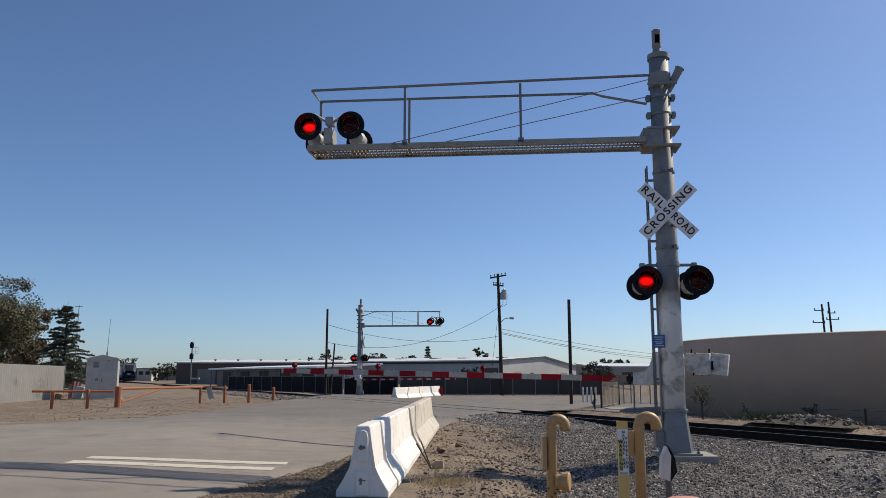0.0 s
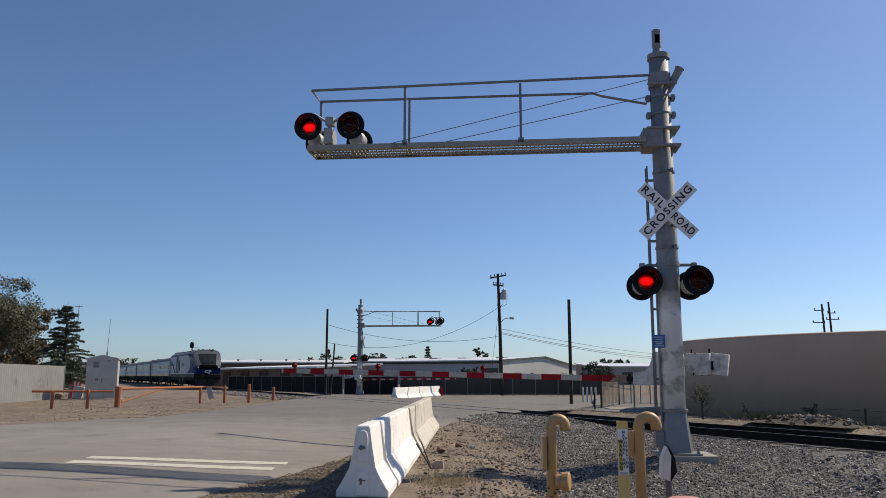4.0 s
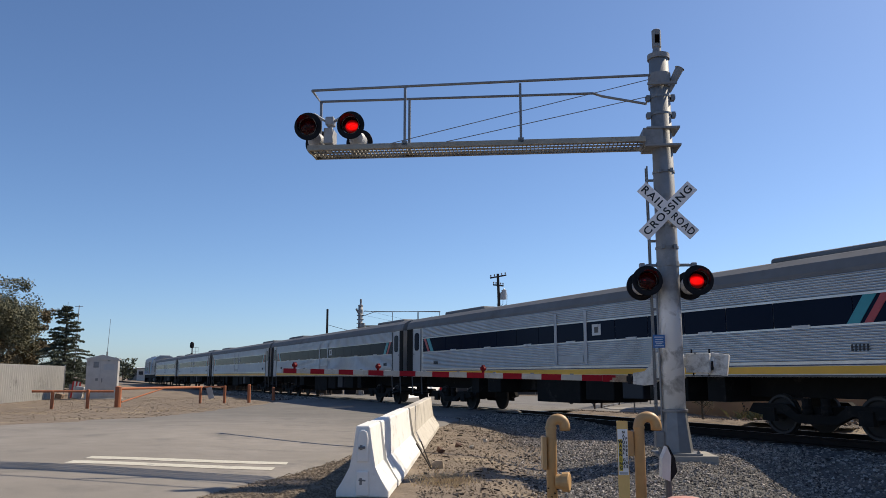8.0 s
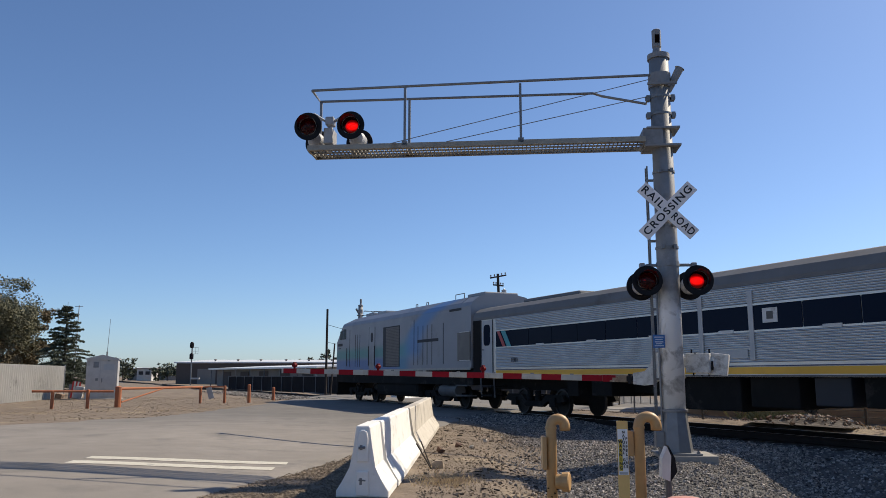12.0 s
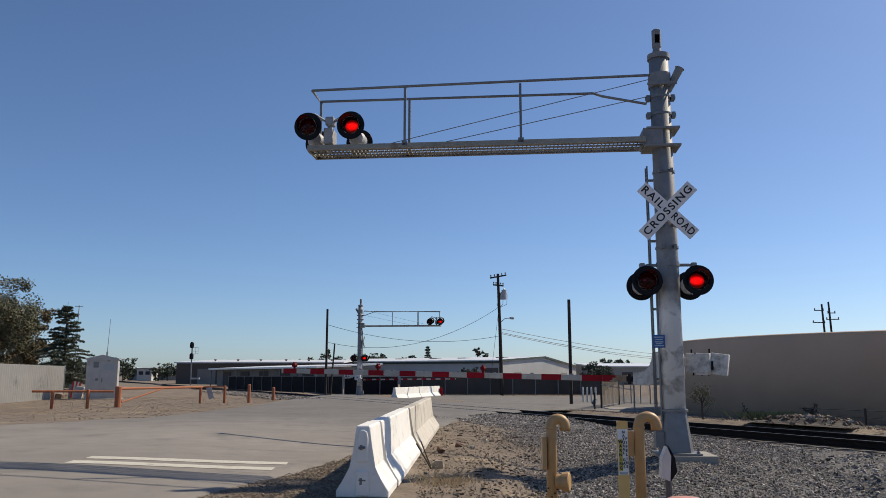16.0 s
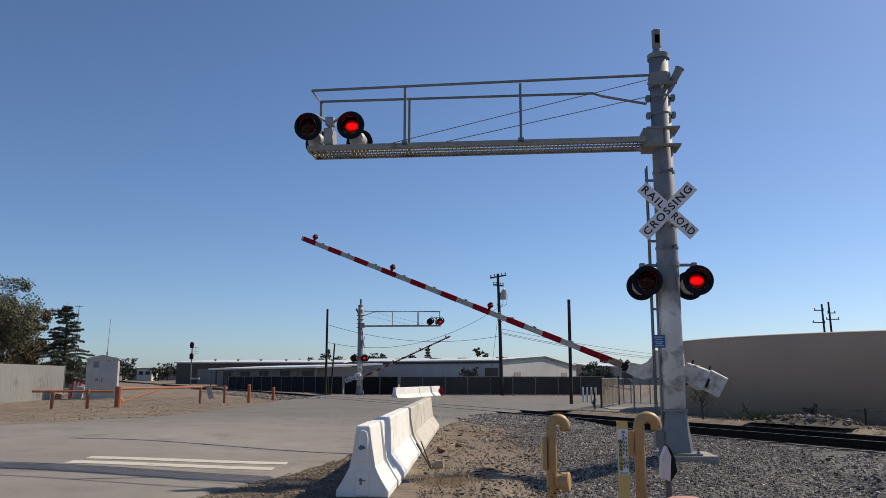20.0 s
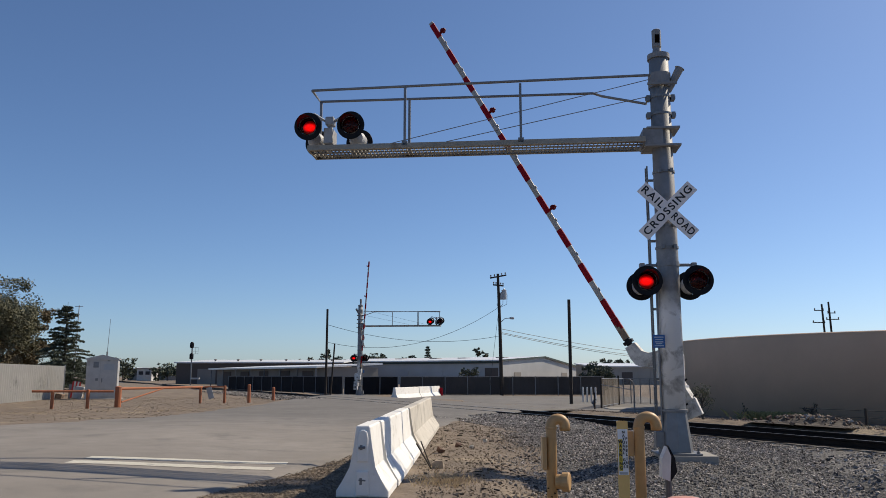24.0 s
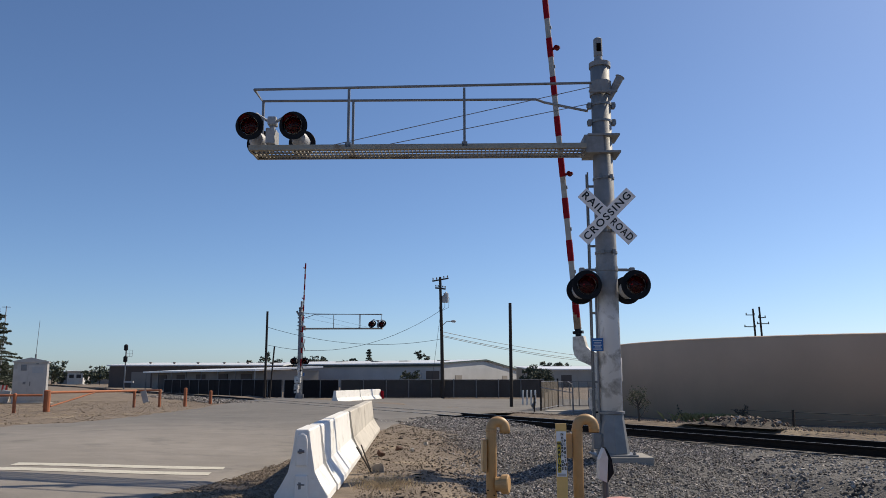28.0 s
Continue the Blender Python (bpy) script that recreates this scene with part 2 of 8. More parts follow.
def lathe(bm, c, ax, prof, n=24, cap0=True, cap1=True):
    """prof: pairs of distance along ax and radius."""
    ax = Vector(ax).normalized()
    rings = [ring(bm, Vector(c) + ax * h, ax, max(r, 0.0005), n) for h, r in prof]
    for a, b in zip(rings, rings[1:]):
        bridge(bm, a, b)
    if cap0:
        bm.faces.new(rings[0])
    if cap1:
        bm.faces.new(rings[-1][::-1])
    return bm


def prism(bm, prof, place, l0, l1):
    """prof: 2D outline; place(u, v, l) gives the point."""
    a = [bm.verts.new(place(u, v, l0)) for u, v in prof]
    b = [bm.verts.new(place(u, v, l1)) for u, v in prof]
    bridge(bm, a, b)
    bm.faces.new(a[::-1])
    bm.faces.new(b)
    return bm


def letters(body, size, material, name, parent, at, label="", bold=0.017):
    """Words of the built-in font as a thin mesh."""
    cu = bpy.data.curves.new(name, "FONT")
    cu.body, cu.size, cu.align_x, cu.align_y, cu.extrude = body, size, "CENTER", "CENTER", 0.002
    cu.offset, cu.space_character = size * bold, 1.22
    tmp = bpy.data.objects.new(name, cu)
    scene.collection.objects.link(tmp)
    dg = bpy.context.evaluated_depsgraph_get()
    me = bpy.data.meshes.new_from_object(tmp.evaluated_get(dg))
    bpy.data.objects.remove(tmp)
    me.materials.clear()
    me.materials.append(material)
    ob = new(name, me)
    ob.parent, ob.matrix_basis = parent, at
    if label:
        ob["label"] = label
    return ob


# ---------------------------------------------------------------- plan
A = radians(25.87)                     # the track's bearing, left of straight ahead
AWAY = Vector((-math.sin(A), math.cos(A), 0))
NORM = Vector((math.cos(A), math.sin(A), 0))
TRACK = 16.33                          # distance of the track's centre line from the eye


def on_track(d, s, z=0.0):
    return NORM * d + AWAY * s + Vector((0, 0, z))


def ds(x, y):
    return x * NORM.x + y * NORM.y, x * AWAY.x + y * AWAY.y


def smooth(a, b, v):
    t = min(1.0, max(0.0, (v - a) / (b - a)))
    return t * t * (3 - 2 * t)


def gz(x, y):
    """Height of the ground."""
    d, s = ds(x, y)
    z = -0.02
    z -= 0.2 * smooth(TRACK + 3.0, TRACK + 7.0, d)                     # lower beyond the track
    right = smooth(0.2, 1.6, x - 0.02 * y)
    z -= 0.22 * right * (1 - smooth(TRACK - 9.4, TRACK - 7.2, d)) * (1 - smooth(22, 30, y))      # hollow beside the road
    near = 1 - smooth(TRACK - 3.6, TRACK - 2.6, d)
    slope = 0.75 * (x - 3.9) - 0.66 * (y - 13.6)                       # the mast stands on a low mound that falls towards the camera's right
    z -= 0.55 * smooth(0.3, 2.5, slope) * smooth(TRACK - 9.8, TRACK - 7.3, d) * near
    z -= 0.11 * right * smooth(13.5, 16.5, s) * (1 - smooth(23, 28, s)) * smooth(TRACK - 8.5, TRACK - 6.5, d) * near
    z += 0.16 * smooth(1.5, 6.5, -x) * (1 - smooth(18, 32, y))             # the road falls towards its right edge
    return z


def gn(x, y):
    """Height of the uneven ground near the camera."""
    near = 1.0 if abs(x) < 14 and 4 < y < 33 else 0.0
    return gz(x, y) + near * (noise.noise(Vector((x * 0.6, y * 0.6, 0))) * 0.03 + noise.noise(Vector((x * 2.1, y * 2.1, 3))) * 0.015)


# the ground: one sheet, fine near the camera, coarse to the horizon
def axis(fine_lo, fine_hi, step, far):
    vals = [fine_lo + step * i for i in range(int(round((fine_hi - fine_lo) / step)) + 1)]
    out, st = [], step
    lo, hi = vals[0], vals[-1]
    while hi < far:
        st *= 1.6
        lo, hi = lo - st, hi + st
        vals = [lo] + vals + [hi]
    return vals


def build_ground():
    xs, ys = axis(-14, 14, 0.35, 2500), axis(5, 33, 0.35, 2500)
    co, fa = [], []
    for x in xs:
        for y in ys:
            d, s = ds(x, y)
            near = 1.0 if abs(x) < 14 and 4 < y < 33 else 0.0
            n = noise.noise(Vector((x * 0.6, y * 0.6, 0))) * 0.03 + noise.noise(Vector((x * 2.1, y * 2.1, 3))) * 0.015
            bed = 0.22 * (1 - smooth(3.0, 4.2, abs(d - TRACK)))        # the sheet stays under the ballast
            co.append((x, y, gz(x, y) + n * near - 0.012 - bed))
    ny = len(ys)
    for i in range(len(xs) - 1):
        for j in range(ny - 1):
            fa.append((i * ny + j, (i + 1) * ny + j, (i + 1) * ny + j + 1, i * ny + j + 1))
    me = bpy.data.meshes.new("ground")
    me.from_pydata(co, [], fa)
    me.materials.append(M_DIRT)
    for p in me.polygons:
        p.use_smooth = True
    ob = new("ground", me)
    return tagged(ob, "dry tan dirt with gravel and dead grass beside the road", "ground", kind="structure")


build_ground()


def strip(name, outline, zf, material, label, category, cell=0.5):
    """A paved sheet: for each row of y the left and right edge, filled with quads that follow zf."""
    co, fa, rows = [], [], []
    n = 40
    for y, xl, xr in outline:
        row = []
        for i in range(n + 1):
            x = xl + (xr - xl) * i / n
            row.append(len(co))
            co.append((x, y, zf(x, y) - (0.07 if i in (0, n) else 0.0)))
        rows.append(row)
    for a, b in zip(rows, rows[1:]):
        for i in range(n):
            fa.append((a[i], a[i + 1], b[i + 1], b[i]))
    me = bpy.data.meshes.new(name)
    me.from_pydata(co, [], fa)
    me.materials.append(material)
    for p in me.polygons:
        p.use_smooth = True
    ob = new(name, me)
    return tagged(ob, label, category, kind="structure")


def edge_at(pairs, y):
    for (y0, x0), (y1, x1) in zip(pairs, pairs[1:]):
        if y <= y1:
            return x0 + (x1 - x0) * max(0, (y - y0)) / (y1 - y0)
    return pairs[-1][1]


ROAD_L = ((-20, -30), (5, -16), (18, -12.0), (22, -10.6), (26, -9.6), (40, -9.3), (52, -9.6), (64, -8.5), (120, -7.5))
ROAD_R = ((-20, -3.4), (8, -2.9), (11.4, -2.05), (14.0, -1.5), (16.0, -0.9), (19, -0.35), (22.3, 0.05), (25, 0.5), (30, 1.2), (34, 4.5), (38, 12.0), (62, 16.0), (64, 5.0), (120, 6.0))


def build_road():
    rows, y = [], -20.0
    while y < 120:
        w = noise.noise(Vector((0, y * 0.7, 0))) * 0.35 + noise.noise(Vector((5, y * 2.3, 0))) * 0.12
        w2 = noise.noise(Vector((9, y * 0.8, 0))) * 0.22 + noise.noise(Vector((7, y * 2.9, 0))) * 0.1
        rows.append((y, edge_at(ROAD_L, y) + w * 1.5, edge_at(ROAD_R, y) + w2))
        y += 0.3 if y < 40 else 1.0
    strip("road", rows, lambda x, y: gz(x, y) + 0.018, M_ASPH, "worn grey asphalt road crossing the railway", "road")


build_road()


# ---------------------------------------------------------------- railway
def build_track():
    prof = ((-5.4, -0.85), (-3.9, -0.30), (-3.2, -0.26), (-1.75, -0.22), (1.75, -0.22), (3.2, -0.32), (4.2, -0.44))
    co, fa = [], []
    ss = [-320 + 10 * i for i in range(32)] + [0.5 * i for i in range(0, 60)] + [30 + 10 * i for i in range(55)]
    for s in ss:
        for i, (o, z) in enumerate(prof):
            fine = 1.0 if 0 <= s < 30 else 0.0
            z1 = z + (0.18 * smooth(18.5, 22.5, s) * (1 - smooth(30, 40, s)) if o < -1 else 0.0)
            p = on_track(TRACK + o, s, z1 + fine * 0.035 * noise.noise(Vector((s * 1.7, o * 1.3, 0))))
            co.append(p[:])
    n = len(prof)
    for j in range(len(ss) - 1):
        for i in range(n - 1):
            fa.append((j * n + i, j * n + i + 1, (j + 1) * n + i + 1, (j + 1) * n + i))
    me = bpy.data.meshes.new("ballast_bed")
    me.from_pydata(co, [], fa)
    me.materials.append(M_BALLAST)
    tagged(new("ballast_bed", me), "grey crushed stone bed of the railway track", "ballast", kind="structure")
    head = [(-0.036, -0.006), (-0.03, 0.0), (0.03, 0.0), (0.036, -0.006), (0.034, -0.038), (0.01, -0.05), (0.009, -0.155), (0.07, -0.172), (0.07, -0.186), (-0.07, -0.186), (-0.07, -0.172), (-0.009, -0.155), (-0.01, -0.05), (-0.034, -0.038)]
    for o in (-0.7525, 0.7525):
        bm = bmn()
        prism(bm, head, lambda u, v, l: on_track(TRACK + o + u, l, v + 0.01), -300, 560)
        rail = solo("rail", bm, M_RAIL, "rusty brown steel rail with a polished running surface", "rail", group="rails of the track")
        bm = bmn()
        prism(bm, [(-0.022, 0.0005), (0.022, 0.0005), (0.022, 0.002), (-0.022, 0.002)], lambda u, v, l: on_track(TRACK + o + u, l, v + 0.01), -300, 560)
        part("running_surface", bm, M_RAILTOP, rail, "polished steel rail head")


build_track()


def build_ties():
    bm = bmn()
    box(bm, -1.28, 1.28, -0.11, 0.11, -0.09, 0.09)
    bed = bpy.data.objects["ballast_bed"]
    me = mesh_of(bm, "tie", M_TIE)
    for i in range(52):
        s = -2 + 0.52 * i
        ob = new("tie", me)
        ob.parent = bed
        ob.matrix_basis = Matrix.Translation(on_track(TRACK + random.uniform(-0.04, 0.04), s, -0.295)) @ pose(0, 0, 0, 0, 0, math.degrees(A) + random.uniform(-1, 1))


build_ties()


# ---------------------------------------------------------------- crossing signals
def flasher(sig, name, m):
    """One red lamp that faces local -y: a housing, a black disc, a hood, a lens and the light behind it."""
    bm = bmn()
    outer, inner = [(-0.02, 0.16), (0.2, 0.155), (0.3, 0.12), (0.33, 0.05), (0.335, 0.0)], [(0.32, 0.0), (0.31, 0.05), (0.29, 0.11), (0.2, 0.148), (-0.02, 0.15)]
    lathe(bm, (0, 0, 0), (0, 1, 0), outer + inner, 24, False, False)
    tube(bm, [(0, 0.32, 0), (0, 0.33, 0.1), (0, 0.28, 0.2)], 0.025, 8)
    lamp = part(name, bm, M_PATCH, sig, "flasher lamp with a grey housing, black disc and red lens", m)
    bm = bmn()
    lathe(bm, (0, 0, 0), (0, 1, 0), [(-0.015, 0.147), (0.2, 0.145), (0.288, 0.108), (0.308, 0.048), (0.316, 0.0)], 20, False, False)
    part("inner_shell", bm, M_VOID, lamp, "dark inside of the lamp")
    bm = bmn()
    lathe(bm, (0, 0, 0), (0, 1, 0), [(0.0, 0.162), (-0.004, 0.25), (0.0, 0.256), (0.014, 0.252), (0.016, 0.162)], 32, False, False)
    part("backing_disc", bm, M_BLACK, lamp, "round black background disc")
    bm = bmn()
    n = 16
    for r0, r1 in ((0.165, 0.175),):
        a = [bm.verts.new((r0 * math.cos(t), -0.02, r0 * math.sin(t))) for t in (math.pi * (-0.12 + 1.24 * i / n) for i in range(n + 1))]
        b = [bm.verts.new((r1 * 1.02 * math.cos(t), -0.05 - 0.25 * max(0.0, math.sin(math.pi * (-0.1 + 1.2 * i / n))), r1 * 1.02 * math.sin(t) - 0.02)) for i, t in ((i, math.pi * (-0.12 + 1.24 * i / n)) for i in range(n + 1))]
        for i in range(n):
            bm.faces.new((a[i], a[i + 1], b[i + 1], b[i]))
    bmesh.ops.solidify(bm, geom=bm.faces[:], thickness=0.006)
    part("hood", bm, M_BLACK, lamp)
    bm = bmn()
    lathe(bm, (0, -0.012, 0), (0, 1, 0), [(-0.022, 0.002), (-0.018, 0.06), (-0.008, 0.11), (0.004, 0.149)], 24, False, False)
    lens = part("lens", bm, M_LENS, lamp, "dark red plastic lens", smooth=True)
    bm = bmn()
    lathe(bm, (0, 0, 0), (0, -1, 0), [(0.0, 0.128), (0.004, 0.126)], 24)
    bm.normal_update()
    for face in bm.faces:
        face.material_index = 0 if face.calc_center_median().y < -0.003 else 1
    led = part("light_panel", bm, M_LED, lamp, "red glowing light panel with a black back")
    led.data.materials.append(M_VOID)
    led.matrix_basis = pose(0, 0.14, 0)
    return lamp


def crossing_signal(at, label):
    sig = thing("crossing_signal", label, "railroad signal", at, "signals of the level crossing")
    # foundation, flared base, mast
    bm = bmn()
    box(bm, -0.28, 0.6, -0.4, 0.5, -0.4, -0.03, bevel=0.015)
    part("foundation", bm, M_CONC2, sig, "grey concrete foundation slab")
    bm = bmn()
    box(bm, -0.36, 0.36, -0.36, 0.36, -0.03, 0.0, bevel=0.006)
    part("base_plate", bm, M_STEEL, sig)
    for bx in (-0.3, 0.3):
        for by in (-0.3, 0.3):
            bm = bmn()
            lathe(bm, (bx, by, 0), (0, 0, 1), [(0, 0.03), (0.035, 0.03), (0.036, 0.014), (0.09, 0.014)], 6)
            part("anchor_bolt", bm, M_STEEL, sig)
    bm = bmn()
    lathe(bm, (0, 0, 0), (0, 0, 1), [(0, 0.285), (0.02, 0.285), (0.66, 0.2), (0.68, 0.2)], 8)
    part("flared_base", bm, M_STEEL, sig, "dull dark steel base")
    bm = bmn()
    lathe(bm, (0, 0, 0), (0, 0, 1), [(0.66, 0.193), (3.0, 0.186), (6.95, 0.172)], 28)
    part("mast", bm, M_MAST, sig, "weathered grey steel mast with pale paint washed over its foot", smooth=True)
    bm = bmn()
    lathe(bm, (0, 0, 0), (0, 0, 1), [(0.66, 0.21), (0.665, 0.225), (0.70, 0.225), (0.705, 0.2)], 28)
    part("collar", bm, M_STEEL, sig)
    # top cap and pipe
    bm = bmn()
    lathe(bm, (0, 0, 0), (0, 0, 1), [(6.9, 0.175), (6.9, 0.197), (6.99, 0.197), (7.0, 0.15), (7.02, 0.085)], 28)
    part("mast_cap", bm, M_GALV, sig)
    bm = bmn()
    lathe(bm, (-0.02, 0, 0), (0, 0, 1), [(7.0, 0.09), (7.12, 0.07), (7.14, 0.082), (7.46, 0.082), (7.48, 0.06)], 16)
    top = part("cable_outlet", bm, M_GALV, sig)
    bm = bmn()
    box(bm, -0.06, 0.02, -0.092, -0.07, 7.2, 7.36, bevel=0.008)
    part("outlet_slot", bm, M_VOID, top)
    # clamps
    for z in (5.86, 6.18):
        bm = bmn()
        lathe(bm, (0, 0, 0), (0, 0, 1), [(z - 0.02, 0.176), (z - 0.02, 0.19), (z + 0.02, 0.19), (z + 0.02, 0.176)], 24, False, False)
        for sx in (-1, 1):
            box(bm, sx * 0.215 - 0.035, sx * 0.215 + 0.035, -0.05, 0.05, z - 0.06, z + 0.05, bevel=0.006)
            box(bm, sx * 0.25 - 0.012, sx * 0.25 + 0.012, -0.03, 0.03, z - 0.03, z + 0.03)
        part("rail_clamp", bm, M_STEEL, sig)
    for z, r in ((4.8, 0.187), (3.45, 0.192), (3.83, 0.19)):
        bm = bmn()
        lathe(bm, (0, 0, 0), (0, 0, 1), [(z - 0.02, r - 0.008), (z - 0.02, r + 0.006), (z + 0.02, r + 0.006), (z + 0.02, r - 0.008)], 24, False, False)
        for sx in (-1, 1):
            box(bm, sx * 0.1 - 0.025, sx * 0.1 + 0.025, -r - 0.035, -r + 0.01, z - 0.035, z + 0.035)
        part("band", bm, M_STEEL, sig)
    bm = bmn()
    lathe(bm, (0, 0, 0), (0, 0, 1), [(6.36, 0.175), (6.36, 0.2), (6.62, 0.2), (6.62, 0.175)], 20, False, False)
    box(bm, -0.25, 0.26, -0.24, -0.2, 6.36, 6.4)
    m = pose(0.3, -0.05, 6.6, 0, 28, 0)
    lathe(bm, m @ Vector((0, 0, -0.45)), m.to_3x3() @ Vector((0, 0, 1)), [(0, 0.02), (0.12, 0.06), (0.5, 0.075), (0.56, 0.075), (0.57, 0.09)], 14)
    part("upper_bracket", bm, M_GALV, sig)
    bm = bmn()
    box(bm, -0.36, -0.02, -0.25, 0.25, 5.26, 5.56, bevel=0.01)
    box(bm, -0.3, 0.27, -0.27, 0.27, 5.54, 5.575)
    box(bm, -0.34, 0.28, -0.27, 0.27, 5.225, 5.26)
    part("arm_bracket", bm, M_GALV, sig, "grey steel bracket clamping the arm")
    # cantilever walkway
    X0, X1 = -0.34, -6.35
    for y in (-0.33, 0.33):
        bm = bmn()
        prism(bm, [(y - 0.01, 5.29), (y + 0.04 * (-1 if y > 0 else 1), 5.29), (y + 0.04 * (-1 if y > 0 else 1), 5.3), (y, 5.3), (y, 5.38), (y - 0.01, 5.38)], lambda u, v, l: Vector((l, u, v)), X0, X1)
        part("walkway_channel", bm, M_WALK, sig, "stained grey steel channel")
    bm = bmn()
    box(bm, X1 - 0.01, X1 + 0.03, -0.33, 0.33, 5.29, 5.38)
    part("walkway_end", bm, M_WALK, sig)
    bm = bmn()
    x = X0 - 0.1
    while x > X1:
        box(bm, x - 0.007, x + 0.007, -0.32, 0.32, 5.315, 5.345)
        x -= 0.07
    for y in (-0.17, 0.0, 0.17):
        box(bm, X1, X0, y - 0.012, y + 0.012, 5.31, 5.34)
    part("walkway_grating", bm, M_WALK, sig, "open steel grating of the walkway")
    # handrails
    bm = bmn()
    tube(bm, [(-0.2, -0.26, 6.52), (-6.3, -0.3, 6.43)], 0.024, 8)
    part("handrail", bm, M_STEEL, sig)
    bm = bmn()
    tube(bm, [(-0.22, 0.12, 6.12), (-1.0, 0.3, 6.36), (-1.15, 0.3, 6.42), (-6.3, 0.3, 6.43), (-6.3, -0.3, 6.43)], 0.024, 8)
    part("handrail", bm, M_STEEL, sig)
    for x, y in ((-4.58, -0.3), (-4.58, 0.3), (-2.5, -0.3), (-6.28, 0.3)):
        bm = bmn()
        box(bm, x - 0.022, x + 0.022, y - 0.022, y + 0.022, 5.33, 6.43)
        box(bm, x - 0.05, x + 0.05, y - 0.04, y + 0.04, 5.33, 5.42)
        part("rail_post", bm, M_STEEL, sig)
    for p, q in (((0.24, 0.22, 6.71), (-5.15, 0.1, 5.45)), ((-0.22, -0.05, 6.2), (-3.85, -0.1, 5.45))):
        bm = bmn()
        tube(bm, [p, q], 0.007, 6)
        part("stay_cable", bm, M_STEEL, sig)
    # lamps on the walkway
    bm = bmn()
    tube(bm, [(-6.02, 0.0, 5.32), (-6.02, 0.0, 5.95)], 0.05, 12)
    box(bm, -6.1, -5.94, -0.1, 0.1, 5.84, 6.0, bevel=0.02)
    tube(bm, [(-6.36, -0.16, 6.0), (-6.3, -0.12, 6.04), (-6.1, 0, 5.93), (-5.94, 0, 5.93), (-5.66, -0.12, 6.05), (-5.58, -0.16, 6.02)], 0.026, 8)
    box(bm, -6.1, -5.93, -0.2, 0.16, 5.45, 5.75, bevel=0.02)
    part("lamp_bracket", bm, M_PATCH, sig)
    for x, ph in ((-6.36, "left"), (-5.57, "right")):
        flasher(sig, "flasher_lamp", pose(x - 0.005, -0.3, 5.75, 6, 0, 0))["phase"] = ph
        flasher(sig, "flasher_lamp", pose(x + 0.03, 0.36, 5.62, 0, 0, 180))["phase"] = "left" if ph == "right" else "right"
    # lamps on the mast
    bm = bmn()
    tube(bm, [(-0.44, -0.02, 2.95), (-0.44, -0.02, 3.12), (-0.36, 0, 3.15), (0.36, 0, 3.15), (0.44, -0.02, 3.12), (0.44, -0.02, 2.95)], 0.028, 8)
    for sx in (-1, 1):
        box(bm, sx * 0.44 - 0.045, sx * 0.44 + 0.045, -0.06, 0.06, 3.07, 3.19, bevel=0.015)
    lathe(bm, (0, 0, 0), (0, 0, 1), [(3.12, 0.18), (3.12, 0.198), (3.2, 0.198), (3.2, 0.18)], 20, False, False)
    part("lamp_bracket", bm, M_GALV, sig)
    for x, ph in ((-0.42, "left"), (0.42, "right")):
        flasher(sig, "flasher_lamp", pose(x + 0.01, -0.34, 2.845, 0, 0, 0))["phase"] = ph
        flasher(sig, "flasher_lamp", pose(x + 0.005, 0.36, 2.83, 0, 0, 180))["phase"] = "left" if ph == "right" else "right"
    # crossbuck
    for roll, y, words in ((-45, -0.235, (("RAIL", -0.345), ("ROAD", 0.345))), (45, -0.245, (("CROSSING", 0.0),))):
        bm = bmn()
        box(bm, -0.61, 0.61, -0.003, 0.003, -0.1145, 0.1145, bevel=0.002)
        board = part("crossbuck_board", bm, M_SIGN, sig, "white reflective board with black letters", pose(0, y, 4.07, 0, -roll, 0))
        for word, off in words:
            size = 0.185 if len(word) == 4 else 0.178
            lt = letters(word, size, M_INK, "lettering", board, pose(off, -0.0055, 0, 90, 0, 0), "black letters")
            w = max(v.co.x for v in lt.data.vertices) - min(v.co.x for v in lt.data.vertices)
            want = 0.46 if len(word) == 4 else 1.12
            for v in lt.data.vertices:
                v.co.x *= want / w
    bm = bmn()
    box(bm, -0.05, 0.05, -0.235, -0.17, 3.97, 4.17)
    part("sign_bracket", bm, M_STEEL, sig)
    # ladder behind the mast
    for y in (0.2, 0.36):
        bm = bmn()
        box(bm, -0.265, -0.24, y - 0.012, y + 0.012, 0.3, 4.98)
        part("ladder_rail", bm, M_STEEL, sig)
    for i in range(15):
        bm = bmn()
        z = 0.45 + i * 0.31
        tube(bm, [(-0.252, 0.2, z), (-0.252, 0.36, z)], 0.011, 6)
        part("ladder_rung", bm, M_STEEL, sig)
    for z in (1.2, 2.4, 3.6, 4.7):
        bm = bmn()
        box(bm, -0.26, -0.1, 0.13, 0.16, z - 0.02, z + 0.02)
        part("ladder_stay", bm, M_STEEL, sig)
    # conduit and notice
    bm = bmn()
    tube(bm, [(-0.215, -0.05, 0.1), (-0.215, -0.05, 3.0)], 0.02, 8)
    part("conduit", bm, M_STEEL, sig)
    bm = bmn()
    box(bm, -0.34, -0.14, -0.215, -0.208, 1.72, 1.94, bevel=0.003)
    nt = part("notice_plate", bm, M_BLUE, sig, "small blue notice plate")
